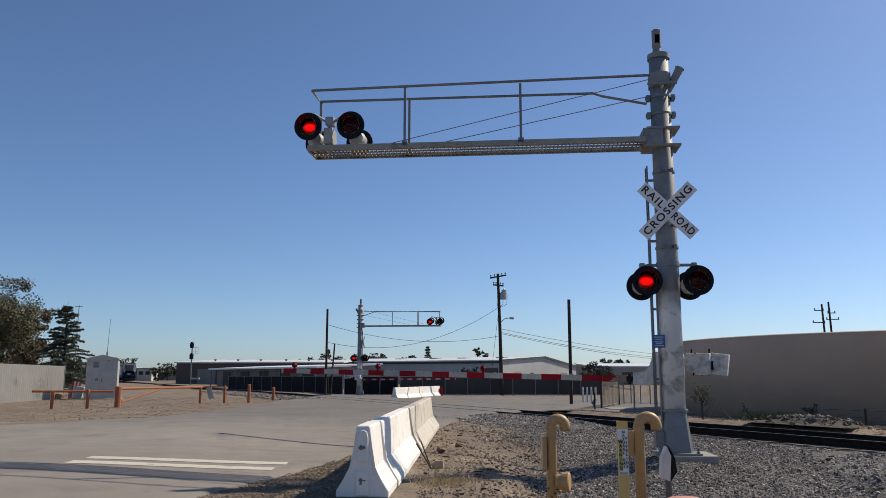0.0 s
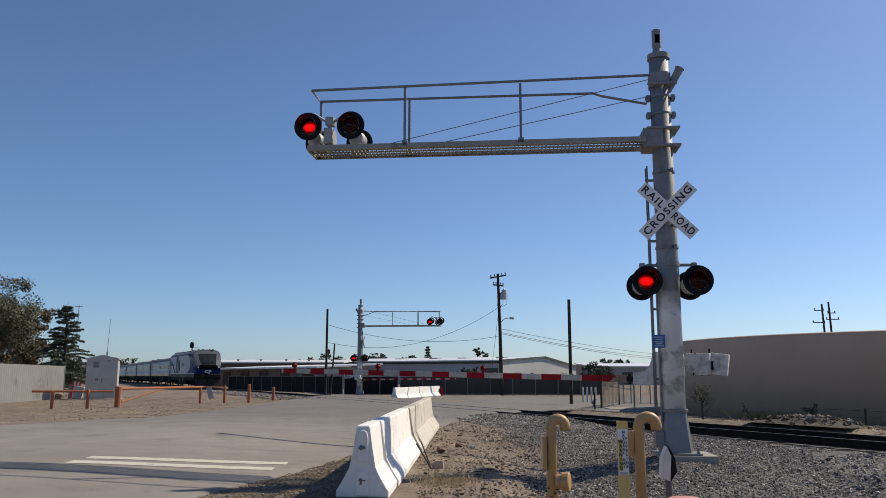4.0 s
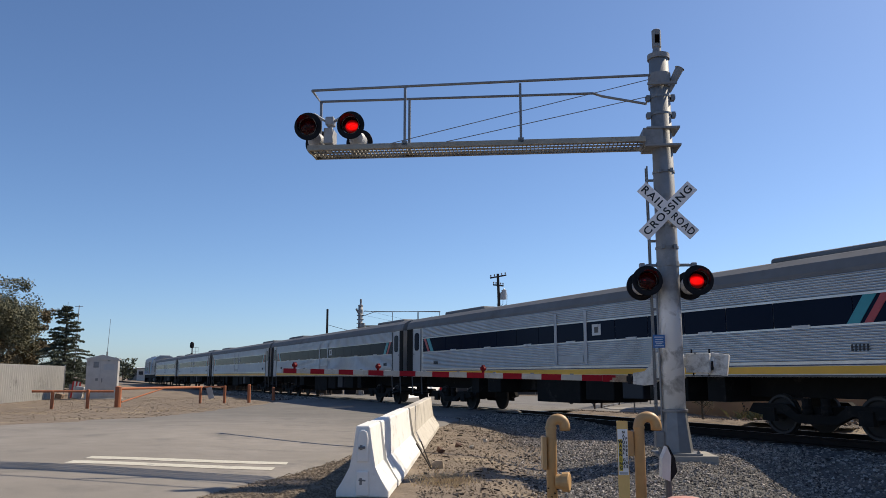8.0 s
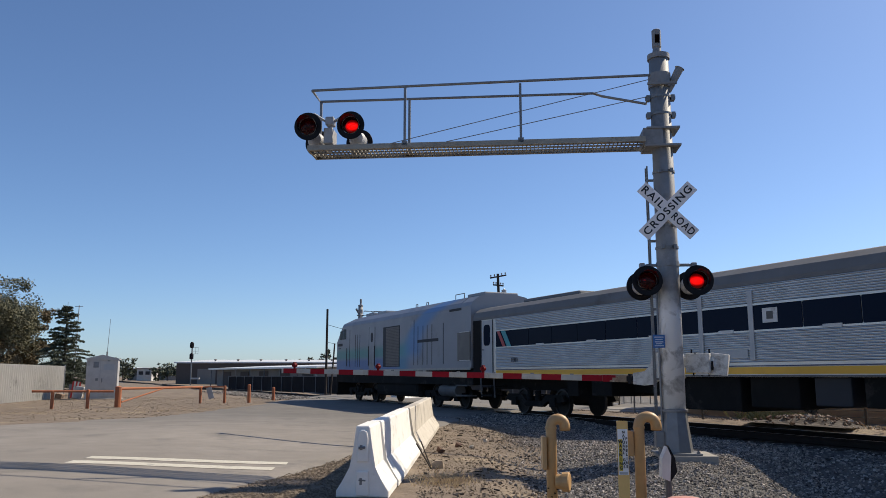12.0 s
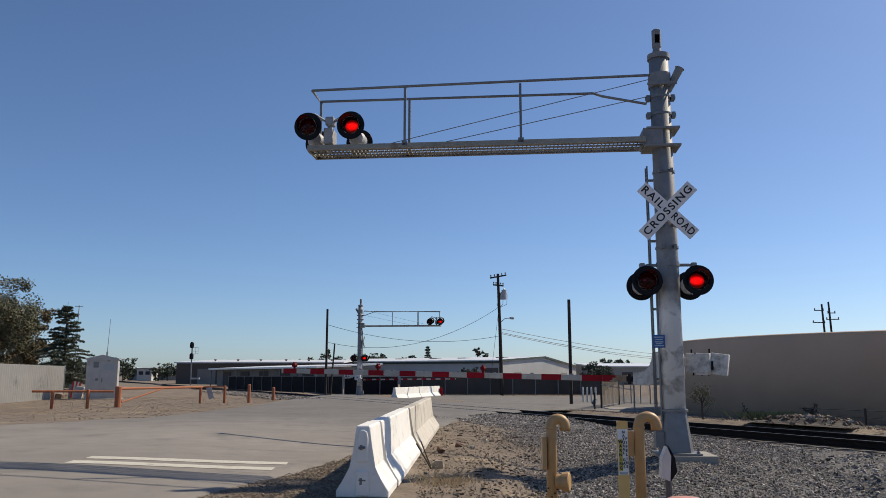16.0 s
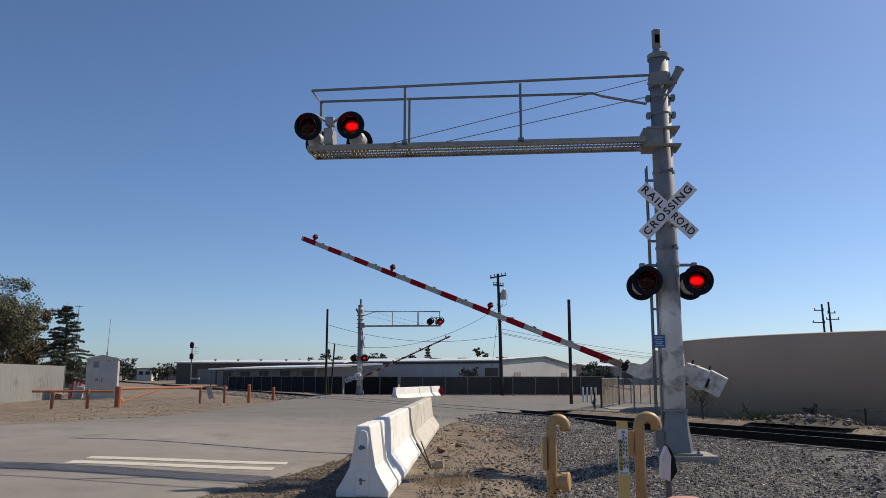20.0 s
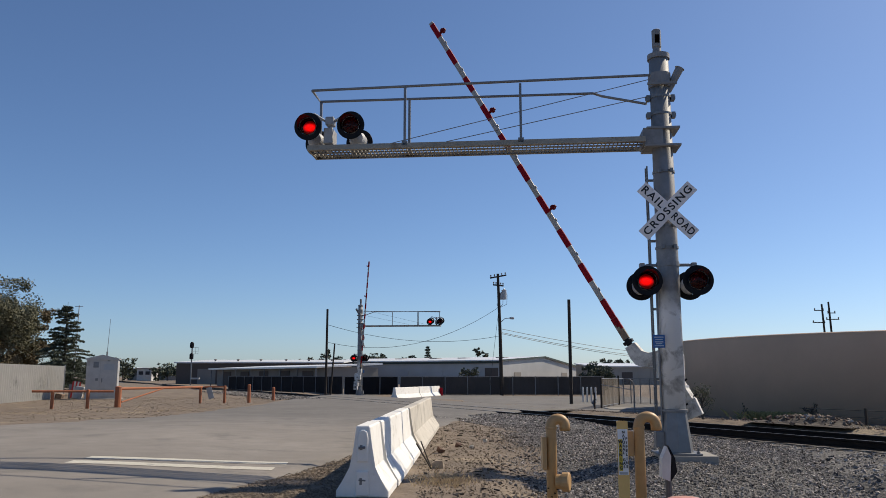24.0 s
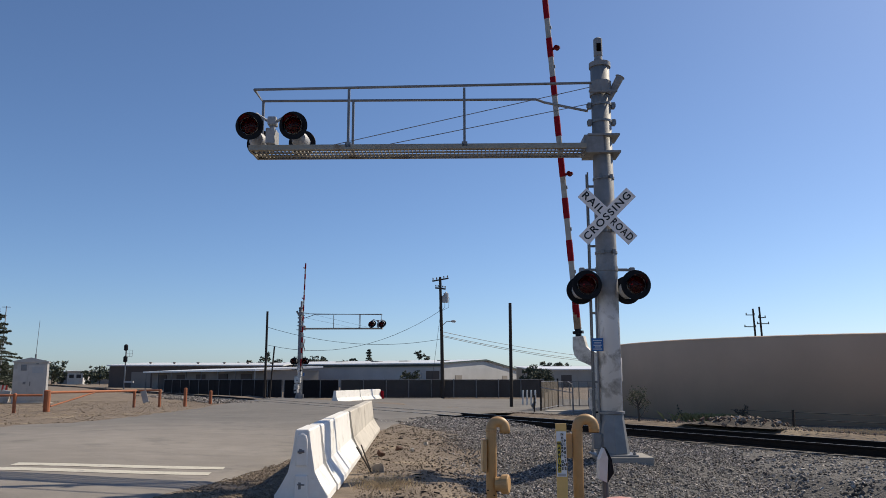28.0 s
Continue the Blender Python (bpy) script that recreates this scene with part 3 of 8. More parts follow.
    for i, (w, z) in enumerate(((0.15, 1.9), (0.12, 1.86), (0.14, 1.82), (0.1, 1.79), (0.15, 1.755))):
        bm = bmn()
        box(bm, -0.24 - w / 2, -0.24 + w / 2, -0.221, -0.2175, z - 0.008, z + 0.008)
        part("notice_line", bm, M_SIGNBAR, nt)
    # gate machine behind the mast
    bm = bmn()
    box(bm, -0.2, 0.27, 0.26, 0.62, 1.16, 1.66, bevel=0.06)
    part("gate_machine", bm, M_WHITE, sig, "whitish gate machine housing")
    bm = bmn()
    tube(bm, [(0.02, 0.1, 1.38), (0.02, 0.8, 1.38)], 0.05, 14)
    part("gate_shaft", bm, M_STEEL, sig)
    bm = bmn()
    box(bm, -0.1, 0.1, 0.15, 0.3, 1.1, 1.2)
    part("machine_bracket", bm, M_STEEL, sig)
    # junction box low on the mast
    bm = bmn()
    box(bm, -0.34, -0.2, -0.12, 0.1, 0.08, 0.34, bevel=0.01)
    part("junction_box", bm, M_STEEL, sig)
    return sig


NEAR_AT, FAR_AT = pose(3.9, 13.6, 0.11, 0, 0, -5.4), pose(-6.5, 62.3, -0.10, 0, 0, 174.6)
signal_near = crossing_signal(NEAR_AT, "tall grey cantilever crossing signal with red flashing lamps")
signal_far = copy_thing(signal_near, FAR_AT)
for board in signal_far.children:
    if board.name.startswith(("crossbuck_board", "sign_bracket")):
        board.matrix_basis = pose(0, 0, 0, 0, 0, -62) @ board.matrix_basis


def crossing_gate(label):
    """The boom along local +x from its pivot."""
    g = thing("crossing_gate", label, "crossing gate", None, "gates of the level crossing")
    zc = -0.35
    bm = bmn()
    box(bm, 0.62, 8.86, -0.02, 0.02, zc - 0.052, zc + 0.052, bevel=0.008)
    part("boom", bm, M_GWHITE, g, "white reflective boom")
    c = [1.284 + 0.8128 * j for j in range(10)]
    for j, l in enumerate(c):
        bm = bmn()
        box(bm, l - 0.2, min(l + 0.2, 8.87), -0.023, 0.023, zc - 0.055, zc + 0.055)
        part("red_stripe", bm, M_RED, g, "red reflective stripe")
    bm = bmn()
    box(bm, 0.64, 1.08, -0.024, 0.024, zc - 0.06, zc + 0.06)
    part("red_stripe", bm, M_RED, g, "chipped red stripe")
    for k, (l0, l1, z0, z1) in enumerate(((0.63, 0.8, -0.062, 0.062), (0.8, 0.9, -0.062, 0.015), (0.9, 0.95, -0.062, -0.03), (0.8, 0.84, 0.015, 0.062))):
        bm = bmn()
        box(bm, l0, l1, -0.0265 - 0.0005 * k, 0.0265 + 0.0005 * k, zc + z0, zc + z1, bevel=0.004)
        part("bare_patch", bm, M_BARE, g, "rusty bare patch at the boom's root")
    for l in (8.48, 6.12, 3.56):
        bm = bmn()
        box(bm, l - 0.02, l + 0.02, -0.02, 0.02, zc + 0.05, zc + 0.1)
        lathe(bm, (l, -0.055, zc + 0.135), (0, 1, 0), [(0, 0.036), (0.01, 0.046), (0.1, 0.046), (0.11, 0.036)], 16)
        box(bm, l - 0.022, l + 0.022, -0.04, 0.04, zc + 0.17, zc + 0.2, bevel=0.008)
        gl = part("gate_lamp", bm, M_LAMPRED, g, "small red gate lamp")
        bm = bmn()
        lathe(bm, (l, -0.063, zc + 0.135), (0, 1, 0), [(0, 0.02), (0.006, 0.036)], 14)
        part("lens", bm, M_DOME, gl)
    for l in (1.69, 2.5, 3.31, 4.13, 4.94, 5.75, 6.57, 7.38, 8.19):
        bm = bmn()
        box(bm, l - 0.03, l + 0.03, -0.012, 0.012, zc + 0.05, zc + 0.072)
        part("boom_clip", bm, M_STEEL, g)
    # hooked bracket and adapter
    up = [(-0.2, 0.1), (0.0, 0.14), (0.15, 0.12), (0.17, -0.02), (0.215, -0.13), (0.3, -0.21), (0.5, -0.245)]
    down = [(0.5, -0.44), (0.3, -0.46), (0.16, -0.44), (0.06, -0.36), (0.0, -0.24), (-0.06, -0.14), (-0.2, -0.06)]
    out = up + down
    bm = bmn()
    prism(bm, out, lambda u, v, l: Vector((u, l, v)), -0.075, 0.075)
    part("gate_bracket", bm, M_CHALK, g, "curved whitish metal bracket")
    bm = bmn()
    box(bm, 0.5, 0.64, -0.035, 0.035, zc - 0.05, zc + 0.05, bevel=0.01)
    box(bm, 0.55, 0.6, -0.05, 0.05, zc - 0.09, zc + 0.09)
    part("adapter", bm, M_BLACK, g)
    bm = bmn()
    box(bm, -0.9, -0.15, -0.03, 0.03, -0.12, 0.04, bevel=0.01)
    part("counterweight_arm", bm, M_WHITE, g)
    bm = bmn()
    box(bm, -0.84, -0.44, -0.13, 0.13, -0.22, 0.11, bevel=0.012)
    cw = part("counterweight", bm, M_CHALK, g, "chalky white counterweight block")
    bm = bmn()
    box(bm, -0.74, -0.56, -0.14, -0.128, -0.12, -0.09)
    part("slot", bm, M_STEEL, cw)
    bm = bmn()
    box(bm, -0.62, -0.59, -0.15, 0.15, 0.09, 0.12)
    part("strap", bm, M_STEEL, cw)
    for bx, bz in ((-0.8, 0.15), (-0.5, 0.14)):
        bm = bmn()
        tube(bm, [(bx, -0.05, 0.06), (bx, -0.05, bz + 0.04)], 0.016, 6)
        part("bolt", bm, M_BLACK, cw)
    bm = bmn()
    box(bm, -0.655, -0.64, -0.134, -0.128, -0.2, 0.09)
    part("seam", bm, M_BLACK, cw)
    bm = bmn()
    box(bm, -0.88, -0.85, -0.135, 0.05, -0.17, -0.02)
    part("clamp", bm, M_BLACK, cw)
    bm = bmn()
    box(bm, -0.15, 0.15, -0.12, 0.0, -0.19, 0.17, pose(-0.96, 0, -0.06, 0, -7, 0), 0.012)
    plate = part("counterweight", bm, M_CHALK, g, "chalky white counterweight plate")
    for bz in (-0.09, 0.03):
        bm = bmn()
        lathe(bm, (-0.92, -0.13, bz), (0, -1, 0), [(-0.02, 0.04), (0.02, 0.04), (0.025, 0.02), (0.06, 0.02)], 8)
        part("bolt", bm, M_RAIL, plate, "rusty bolt")
    for bx in (-0.78, -0.66, -0.52):
        bm = bmn()
        tube(bm, [(bx, -0.08, -0.2), (bx, -0.08, -0.27)], 0.014, 6)
        part("bolt", bm, M_RAIL, cw)
    bm = bmn()
    box(bm, -0.8, -0.6, -0.1, 0.1, -0.255, -0.225)
    part("strap", bm, M_CHALK, cw)
    bm = bmn()
    lathe(bm, (0, -0.1, 0), (0, 1, 0), [(0, 0.11), (0.2, 0.11)], 20)
    part("hub", bm, M_WHITE, g)
    return g


NEAR_PIVOT, FAR_PIVOT = (3.854, 14.052, 1.65), (-6.68, 61.85, 1.44)
gate_near = crossing_gate("red and white striped crossing gate boom with red lamps")
gate_far = copy_thing(gate_near, pose(*FAR_PIVOT))


# ---------------------------------------------------------------- concrete barriers
def jersey(length, w=0.305, h=0.81):
    """Barrier along local +y."""
    bm = bmn()
    prof = [(-w, 0), (-w, 0.075), (-0.13, 0.33), (-0.085, h - 0.02), (-0.07, h), (0.07, h), (0.085, h - 0.02), (0.13, 0.33), (w, 0.075), (w, 0)]
    n = max(2, int(length / 0.6))
    rows = []
    for i in range(n + 1):
        l = length * i / n
        rows.append([bm.verts.new((u + 0.006 * noise.noise(Vector((l * 2, v * 5, u * 9))), l, v + 0.006 * noise.noise(Vector((l * 3, u * 4, 7))))) for u, v in prof])
    for a, b in zip(rows, rows[1:]):
        bridge(bm, a, b)
    ends = [bm.faces.new(rows[0][::-1]), bm.faces.new(rows[-1])]
    bmesh.ops.bevel(bm, geom=list({e for face in ends for e in face.edges}), offset=0.022, segments=3, affect="EDGES", profile=0.5)
    return bm


def barrier(x, y, length, rz, label, z=None, marks=True, material=None):
    zz = gz(x, y) if z is None else z
    b = thing("concrete_barrier", label, "traffic barrier", pose(x, y, zz, 0, 0, rz), "concrete barriers")
    part("barrier_block", jersey(length), material or M_CONC, b, "weathered cast concrete")
    if marks:
        for l in (0.25, length - 0.25):
            if length > 1.5 or l < 1:
                bm = bmn()
                tube(bm, [(0.0, l - 0.02, 0.8), (0.0, l - 0.02, 0.84), (0.0, l + 0.1, 0.84), (0.0, l + 0.1, 0.8)], 0.012, 6)
                part("lifting_loop", bm, M_RAIL, b)
    return b


barrier(-0.93, 9.42, 0.95, -2.5, "short whitewashed concrete end block beside the road", marks=False)
barrier(-0.87, 10.43, 4.2, -2.2, "long whitewashed concrete barrier dividing the road", marks=False)
barrier(-0.68, 14.72, 7.2, -2.2, "long weathered concrete barrier close to the track", marks=False, material=M_CONC3)
end_block = next(o for o in bpy.data.objects if o.name == "concrete_barrier")
for prof in ([(-0.07, 0.4), (0.07, 0.4), (0.066, 0.68), (0.05, 0.74), (0.02, 0.765), (-0.02, 0.765), (-0.05, 0.74), (-0.066, 0.68)], [(-0.085, 0.02), (0.085, 0.02), (0.07, 0.3), (-0.07, 0.3)]):
    bm = bmn()
    prism(bm, prof, lambda u, v, l: Vector((u, l, v)), -0.03, 0.015)
    bmesh.ops.bevel(bm, geom=[e for e in bm.edges if all(v.co.y < 0 for v in e.verts)], offset=0.018, segments=3, affect="EDGES", profile=0.5)
    part("end_pad", bm, M_CONC, end_block, "raised pad on the concrete end")
bm = bmn()
z = gz(-0.93, 9.4)
tube(bm, [(-0.975, 9.385, z + 0.56), (-0.9, 9.385, z + 0.565)], 0.016, 8)
box(bm, -0.965, -0.915, 9.39, 9.43, z + 0.53, z + 0.6, bevel=0.008)
tube(bm, [(-0.97, 9.39, z + 0.2), (-0.89, 9.39, z + 0.195)], 0.01, 6)
box(bm, -0.965, -0.9, 9.39, 9.43, z + 0.14, z + 0.23, bevel=0.008)
solo("end_bracket", bm, M_STEEL, "grey steel brackets on the barrier end", "bracket")
barrier(-3.4, 56.0, 5.1, -17, "white concrete barrier across the tracks", -0.24, False)
barrier(-1.88, 61.0, 5.2, -17, "white concrete barrier across the tracks", -0.24, False)

bm = bmn()
box(bm, -0.28, -0.02, 65.6, 66.0, -0.24, 0.42, bevel=0.05)
box(bm, -0.33, 0.03, 65.5, 66.1, -0.24, -0.14, bevel=0.03)
solo("plastic_barrier", bm, M_RED, "small red plastic barrier beside the far concrete", "traffic barrier")


# ---------------------------------------------------------------- train
M_STAIN = mat("stainless_steel", (0.66, 0.635, 0.61), (0.53, 0.51, 0.49), 0.36, 0.75, 2.5, big=0.6, spec=0.4)
M_ROOF = mat("dusty_roof", (0.20, 0.20, 0.20), (0.155, 0.15, 0.15), 0.7, 0.2, 1.5, stain=(0.12, 0.11, 0.10), stain_amt=0.2)
M_GLASS = mat("tinted_window", (0.008, 0.014, 0.032), (0.010, 0.017, 0.036), 0.15, 0.0, 0.7, spec=0.03)
M_GOLD = mat("gold_stripe", (0.92, 0.48, 0.04), (0.84, 0.43, 0.04), 0.45, 0.0, 2.0)
M_NAVY = mat("thin_navy_stripe", (0.03, 0.04, 0.12), None, 0.4)
M_UNDER = mat("grimy_underframe_and_gap_shade", (0.016, 0.015, 0.014), (0.01, 0.0095, 0.009), 0.9, 0.0, 3.0, stain=(0.05, 0.045, 0.04), stain_amt=0.2, spec=0.2)
M_UBOX = mat("dusty_equipment_box", (0.15, 0.145, 0.14), (0.10, 0.097, 0.094), 0.7, 0.2, 2.0)
M_PLOW = mat("scraped_plough_steel", (0.022, 0.021, 0.02), (0.014, 0.0135, 0.013), 0.85, 0.0, 2.0, stain=(0.06, 0.057, 0.054), stain_amt=0.2)
M_WHEEL = mat("wheel_steel", (0.028, 0.025, 0.023), (0.018, 0.016, 0.015), 0.7, 0.2, 5.0)
M_RIM = mat("bright_wheel_rim", (0.06, 0.058, 0.056), None, 0.6, 0.3, 5.0)
M_DOORG = mat("grey_door", (0.45, 0.45, 0.46), (0.40, 0.40, 0.41), 0.5, 0.3, 3.0)
M_TEAL = mat("teal_decal", (0.02, 0.30, 0.34), (0.02, 0.26, 0.31), 0.35)
M_CORAL = mat("red_decal", (0.48, 0.05, 0.06), None, 0.35)
M_LOCOG = mat("pale_grey_paint", (0.375, 0.385, 0.425), (0.335, 0.345, 0.38), 0.4, 0.0, 1.2, big=0.4, spec=0.3)
M_LOCOB = mat("deep_blue_paint", (0.010, 0.026, 0.13), (0.008, 0.021, 0.11), 0.5, 0.0, 1.0, big=0.3, spec=0.06)
M_LOCOR = mat("loco_roof_grey", (0.19, 0.20, 0.215), (0.16, 0.17, 0.18), 0.5, 0.1, 1.0)
M_LIME = mat("yellow_green_line", (0.52, 0.55, 0.05), None, 0.35)
M_SKIRT = mat("dark_skirt", (0.020, 0.022, 0.030), (0.014, 0.015, 0.02), 0.6, 0.0, 1.5)
M_CYAN = mat("cyan_mark", (0.02, 0.38, 0.50), None, 0.35)
M_CABG = mat("faded_silver_paint", (0.33, 0.34, 0.36), (0.28, 0.29, 0.31), 0.45, 0.1, 1.2, stain=(0.20, 0.20, 0.20), stain_amt=0.25)
M_SHUT = mat("brown_grey_shutter", (0.20, 0.18, 0.16), (0.16, 0.145, 0.13), 0.6, 0.2, 3.0)
M_HEAD = glow("headlight_glow", (1.0, 0.95, 0.85), 1.3)
M_SILV = mat("silver_grey_paint", (0.115, 0.125, 0.145), (0.10, 0.11, 0.127), 0.55, 0.1, 1.2, spec=0.2)
M_WSCREEN = mat("windscreen_glass", (0.035, 0.045, 0.055), (0.006, 0.008, 0.012), -0.07, 0.0, 2.6, spec=0.03)
M_TRANSL = mat("faded_lettering", (0.40, 0.42, 0.47), None, 0.5)
M_MAROON = mat("unlit_red_lens", (0.10, 0.01, 0.012), None, 0.3)
M_SEAM = mat("panel_seam", (0.06, 0.06, 0.065), None, 0.8)
X_SIDE = 1.53


def bogie(parent, y0, gauge=0.72, r=0.46, axles=(-1.25, 1.25)):
    bm = bmn()
    for sx in (-1, 1):
        prof = [(-1.9, 0.52), (-1.75, 0.72), (-0.8, 0.72), (-0.5, 0.5), (0.5, 0.5), (0.8, 0.72), (1.75, 0.72), (1.9, 0.52), (1.5, 0.45), (0.9, 0.5), (0.5, 0.3), (-0.5, 0.3), (-0.9, 0.5), (-1.5, 0.45)]
        prism(bm, prof, lambda u, v, l: Vector((l, y0 + u, v)), sx * 0.98, sx * 1.14)
    box(bm, -0.98, 0.98, y0 - 0.35, y0 + 0.35, 0.42, 0.66)
    for sx in (-1, 1):
        for a in axles:
            box(bm, sx * 1.14 - 0.06, sx * 1.14 + 0.06, y0 + a - 0.17, y0 + a + 0.17, 0.32, 0.62)
        for q in (-0.25, 0.25):
            lathe(bm, (sx * 1.1, y0 + q, 0.5), (0, 0, 1), [(0, 0.1), (0.06, 0.12), (0.12, 0.1), (0.18, 0.12), (0.24, 0.1), (0.36, 0.12)], 10)
    b = part("bogie", bm, M_UNDER, parent, "grimy black bogie frame")
    for a in axles:
        for sx in (-1, 1):
            bm = bmn()
            lathe(bm, (sx * 0.70, y0 + a, r), (sx, 0, 0), [(-0.05, r + 0.02), (0.0, r + 0.02), (0.01, r), (0.07, r), (0.07, r - 0.07), (0.03, r - 0.09), (0.03, 0.12), (0.08, 0.1)], 28)
            w = part("wheel", bm, M_WHEEL, b)
            bm = bmn()
            lathe(bm, (sx * 0.772, y0 + a, r), (sx, 0, 0), [(0, r - 0.01), (0.004, r - 0.01), (0.004, r - 0.055), (0, r - 0.055)], 28, False, False)
            part("rim", bm, M_RIM, w, "worn bright steel rim")
    return b


def side_panel(bm, pts, sx=1, off=0.0):
    """A thin plate on the vehicle's side, from (y, z) pairs."""
    x = sx * (X_SIDE + off)
    a = [bm.verts.new((x, y, z)) for y, z in pts]
    b = [bm.verts.new((x - sx * 0.02, y, z)) for y, z in pts]
    bm.faces.new(a)
    bm.faces.new(b[::-1])
    n = len(pts)
    for i in range(n):
        bm.faces.new((a[i], b[i], b[(i + 1) % n], a[(i + 1) % n]))
    return bm


def quad(y0, y1, z0, z1):
    return [(y0, z0), (y1, z0), (y1, z1), (y0, z1)]


def rounded(y0, y1, z0, z1, r, n=4):
    pts = []
    for cy, cz, a0 in ((y1 - r, z0 + r, -90), (y1 - r, z1 - r, 0), (y0 + r, z1 - r, 90), (y0 + r, z0 + r, 180)):
        for i in range(n + 1):
            a = radians(a0 + 90 * i / n)
            pts.append((cy + r * math.cos(a), cz + r * math.sin(a)))
    return pts


def build_coach():
    c = thing("coach", "silver fluted passenger coach with a gold stripe", "railway coach", None, "coaches of the train")
    L = 12.85
    # inner shell: smooth steel behind the fluting
    shell = [(1.50, 1.33), (1.50, 3.5), (-1.50, 3.5), (-1.50, 1.33)]
    bm = bmn()
    prism(bm, shell, lambda u, v, l: Vector((u, l, v)), -L, L)
    part("body", bm, M_STAIN, c, "smooth stainless steel body")
    roof = [(1.53, 3.50), (1.53, 3.6), (1.45, 3.82), (1.2, 3.98), (0.7, 4.08), (0, 4.12), (-0.7, 4.08), (-1.2, 3.98), (-1.45, 3.82), (-1.53, 3.6), (-1.53, 3.50)]
    bm = bmn()
    prism(bm, roof, lambda u, v, l: Vector((u, l, v)), -L, L)
    part("roof", bm, M_ROOF, c, "dull dusty grey roof")
    for sx in (1, -1):
        for z0, z1, n in ((1.66, 2.38, 13), (3.05, 3.5, 8)):
            prof = []
            for i in range(n):
                za, zb = z0 + (z1 - z0) * i / n, z0 + (z1 - z0) * (i + 1) / n
                prof += [(1.502, za + 0.003), (1.502, za + 0.012), (1.526, za + 0.02), (1.535, (za + zb) / 2), (1.526, zb - 0.008), (1.502, zb)]
            bm = bmn()
            cols = [[bm.verts.new((sx * u, y, v)) for u, v in prof] for y in (-11.05, 11.45)]
            for i in range(len(prof) - 1):
                bm.faces.new((cols[0][i], cols[0][i + 1], cols[1][i + 1], cols[1][i]))
            part("fluted_panel", bm, M_STAIN, c, "fluted stainless steel side panel")
        # window band
        edges = [-10.15, -8.75, -7.3, -5.85, -4.4, -2.95, -1.5, -0.45, 1.2, 2.65, 4.1, 5.55, 7.0, 8.45, 10.5]
        for a, b in zip(edges, edges[1:]):
            bm = bmn()
            side_panel(bm, rounded(a + 0.012, b - 0.012, 2.42, 3.01, 0.04, 2), sx, -0.012)
            part("window_pane", bm, M_GLASS, c, "dark tinted window pane")
        for y in (-0.45, 1.2):
            bm = bmn()
            side_panel(bm, quad(y - 0.075, y + 0.075, 1.72, 3.36), sx, 0.009)
            part("door_post", bm, M_DOORG, c, "plain steel post beside the middle door")
        bm = bmn()
        side_panel(bm, quad(-0.3, 1.05, 1.78, 1.98), sx, 0.007)
        part("door_kick_plate", bm, M_DOORG, c)
        bm = bmn()
        side_panel(bm, quad(-11.05, 11.45, 3.005, 3.05), sx, 0.004)
        part("window_trim", bm, M_STAIN, c)
        bm = bmn()
        side_panel(bm, quad(-11.05, 11.45, 2.38, 2.425), sx, 0.004)
        part("window_trim", bm, M_STAIN, c)
        for y in (-8.0, -5.1, -2.2, 0.4, 3.4, 6.3, 9.2):
            bm = bmn()
            side_panel(bm, quad(y - 0.24, y + 0.24, 2.39, 2.46), sx, 0.012)
            part("label_plate", bm, M_WHITE, c)
        bm = bmn()
        side_panel(bm, quad(1.55, 1.98, 2.58, 2.92), sx, 0.004)
        nb = part("notice_board", bm, M_WHITE, c, "white notice in the window")
        bm = bmn()
        side_panel(bm, quad(1.67, 1.86, 2.66, 2.84), sx, 0.008)
        part("notice_mark", bm, M_UBOX, nb)
        # slanted colour flashes at both ends of the band
        for e in (-1, 1):
            for mt, o, w in ((M_CORAL, 10.55 + 0.2 * (e + 1), 0.2), (M_TEAL, 10.25 + 0.2 * (e + 1), 0.3)):
                bm = bmn()
                side_panel(bm, [(e * (o + 0.42), 3.02), (e * (o + 0.42 - w), 3.02), (e * (o - 0.02 - w), 2.42), (e * (o - 0.02), 2.42)], sx, -0.004 if mt is M_TEAL else -0.006)
                part("colour_flash", bm, mt, c, "slanted teal and red flash")
        for e in (-1, 1):
            bm = bmn()
            side_panel(bm, [(e * 11.05 + 0.2 * (e + 1), 2.4), (e * 11.05 + 0.2 * (e + 1), 3.03), (e * 10.1 + 0.2 * (e + 1), 3.03), (e * 10.1 + 0.2 * (e + 1), 2.4)], sx, -0.015)
            part("band_end", bm, M_GLASS, c)
        # sill stripes
        for z0, z1, mt, nm in ((1.40, 1.56, M_GOLD, "gold_stripe"), (1.575, 1.60, M_NAVY, "navy_stripe"), (1.335, 1.375, M_UBOX, "sill_edge")):
            bm = bmn()
            side_panel(bm, quad(-11.05, 11.45, z0, z1), sx, 0.006 if nm != "sill_edge" else 0.02)
            part(nm, bm, mt, c)
        # end doors
        for e in (-1, 1):
            y = 11.98 if e > 0 else -11.76
            bm = bmn()
            side_panel(bm, quad(y - 0.42, y + 0.42, 1.34, 3.46), sx, -0.022)
            dr = part("vestibule_door", bm, M_DOORG, c, "plain grey vestibule door")
            bm = bmn()
            side_panel(bm, rounded(y - 0.25, y + 0.25, 2.5, 3.3, 0.15), sx, -0.014)
            part("door_window", bm, M_GLASS, dr)
            bm = bmn()
            lathe(bm, (sx * (X_SIDE - 0.03), y + 0.3 * e, 2.35), (sx, 0, 0), [(0, 0.03), (0.04, 0.02)], 8)
            part("door_handle", bm, M_SEAM, dr)
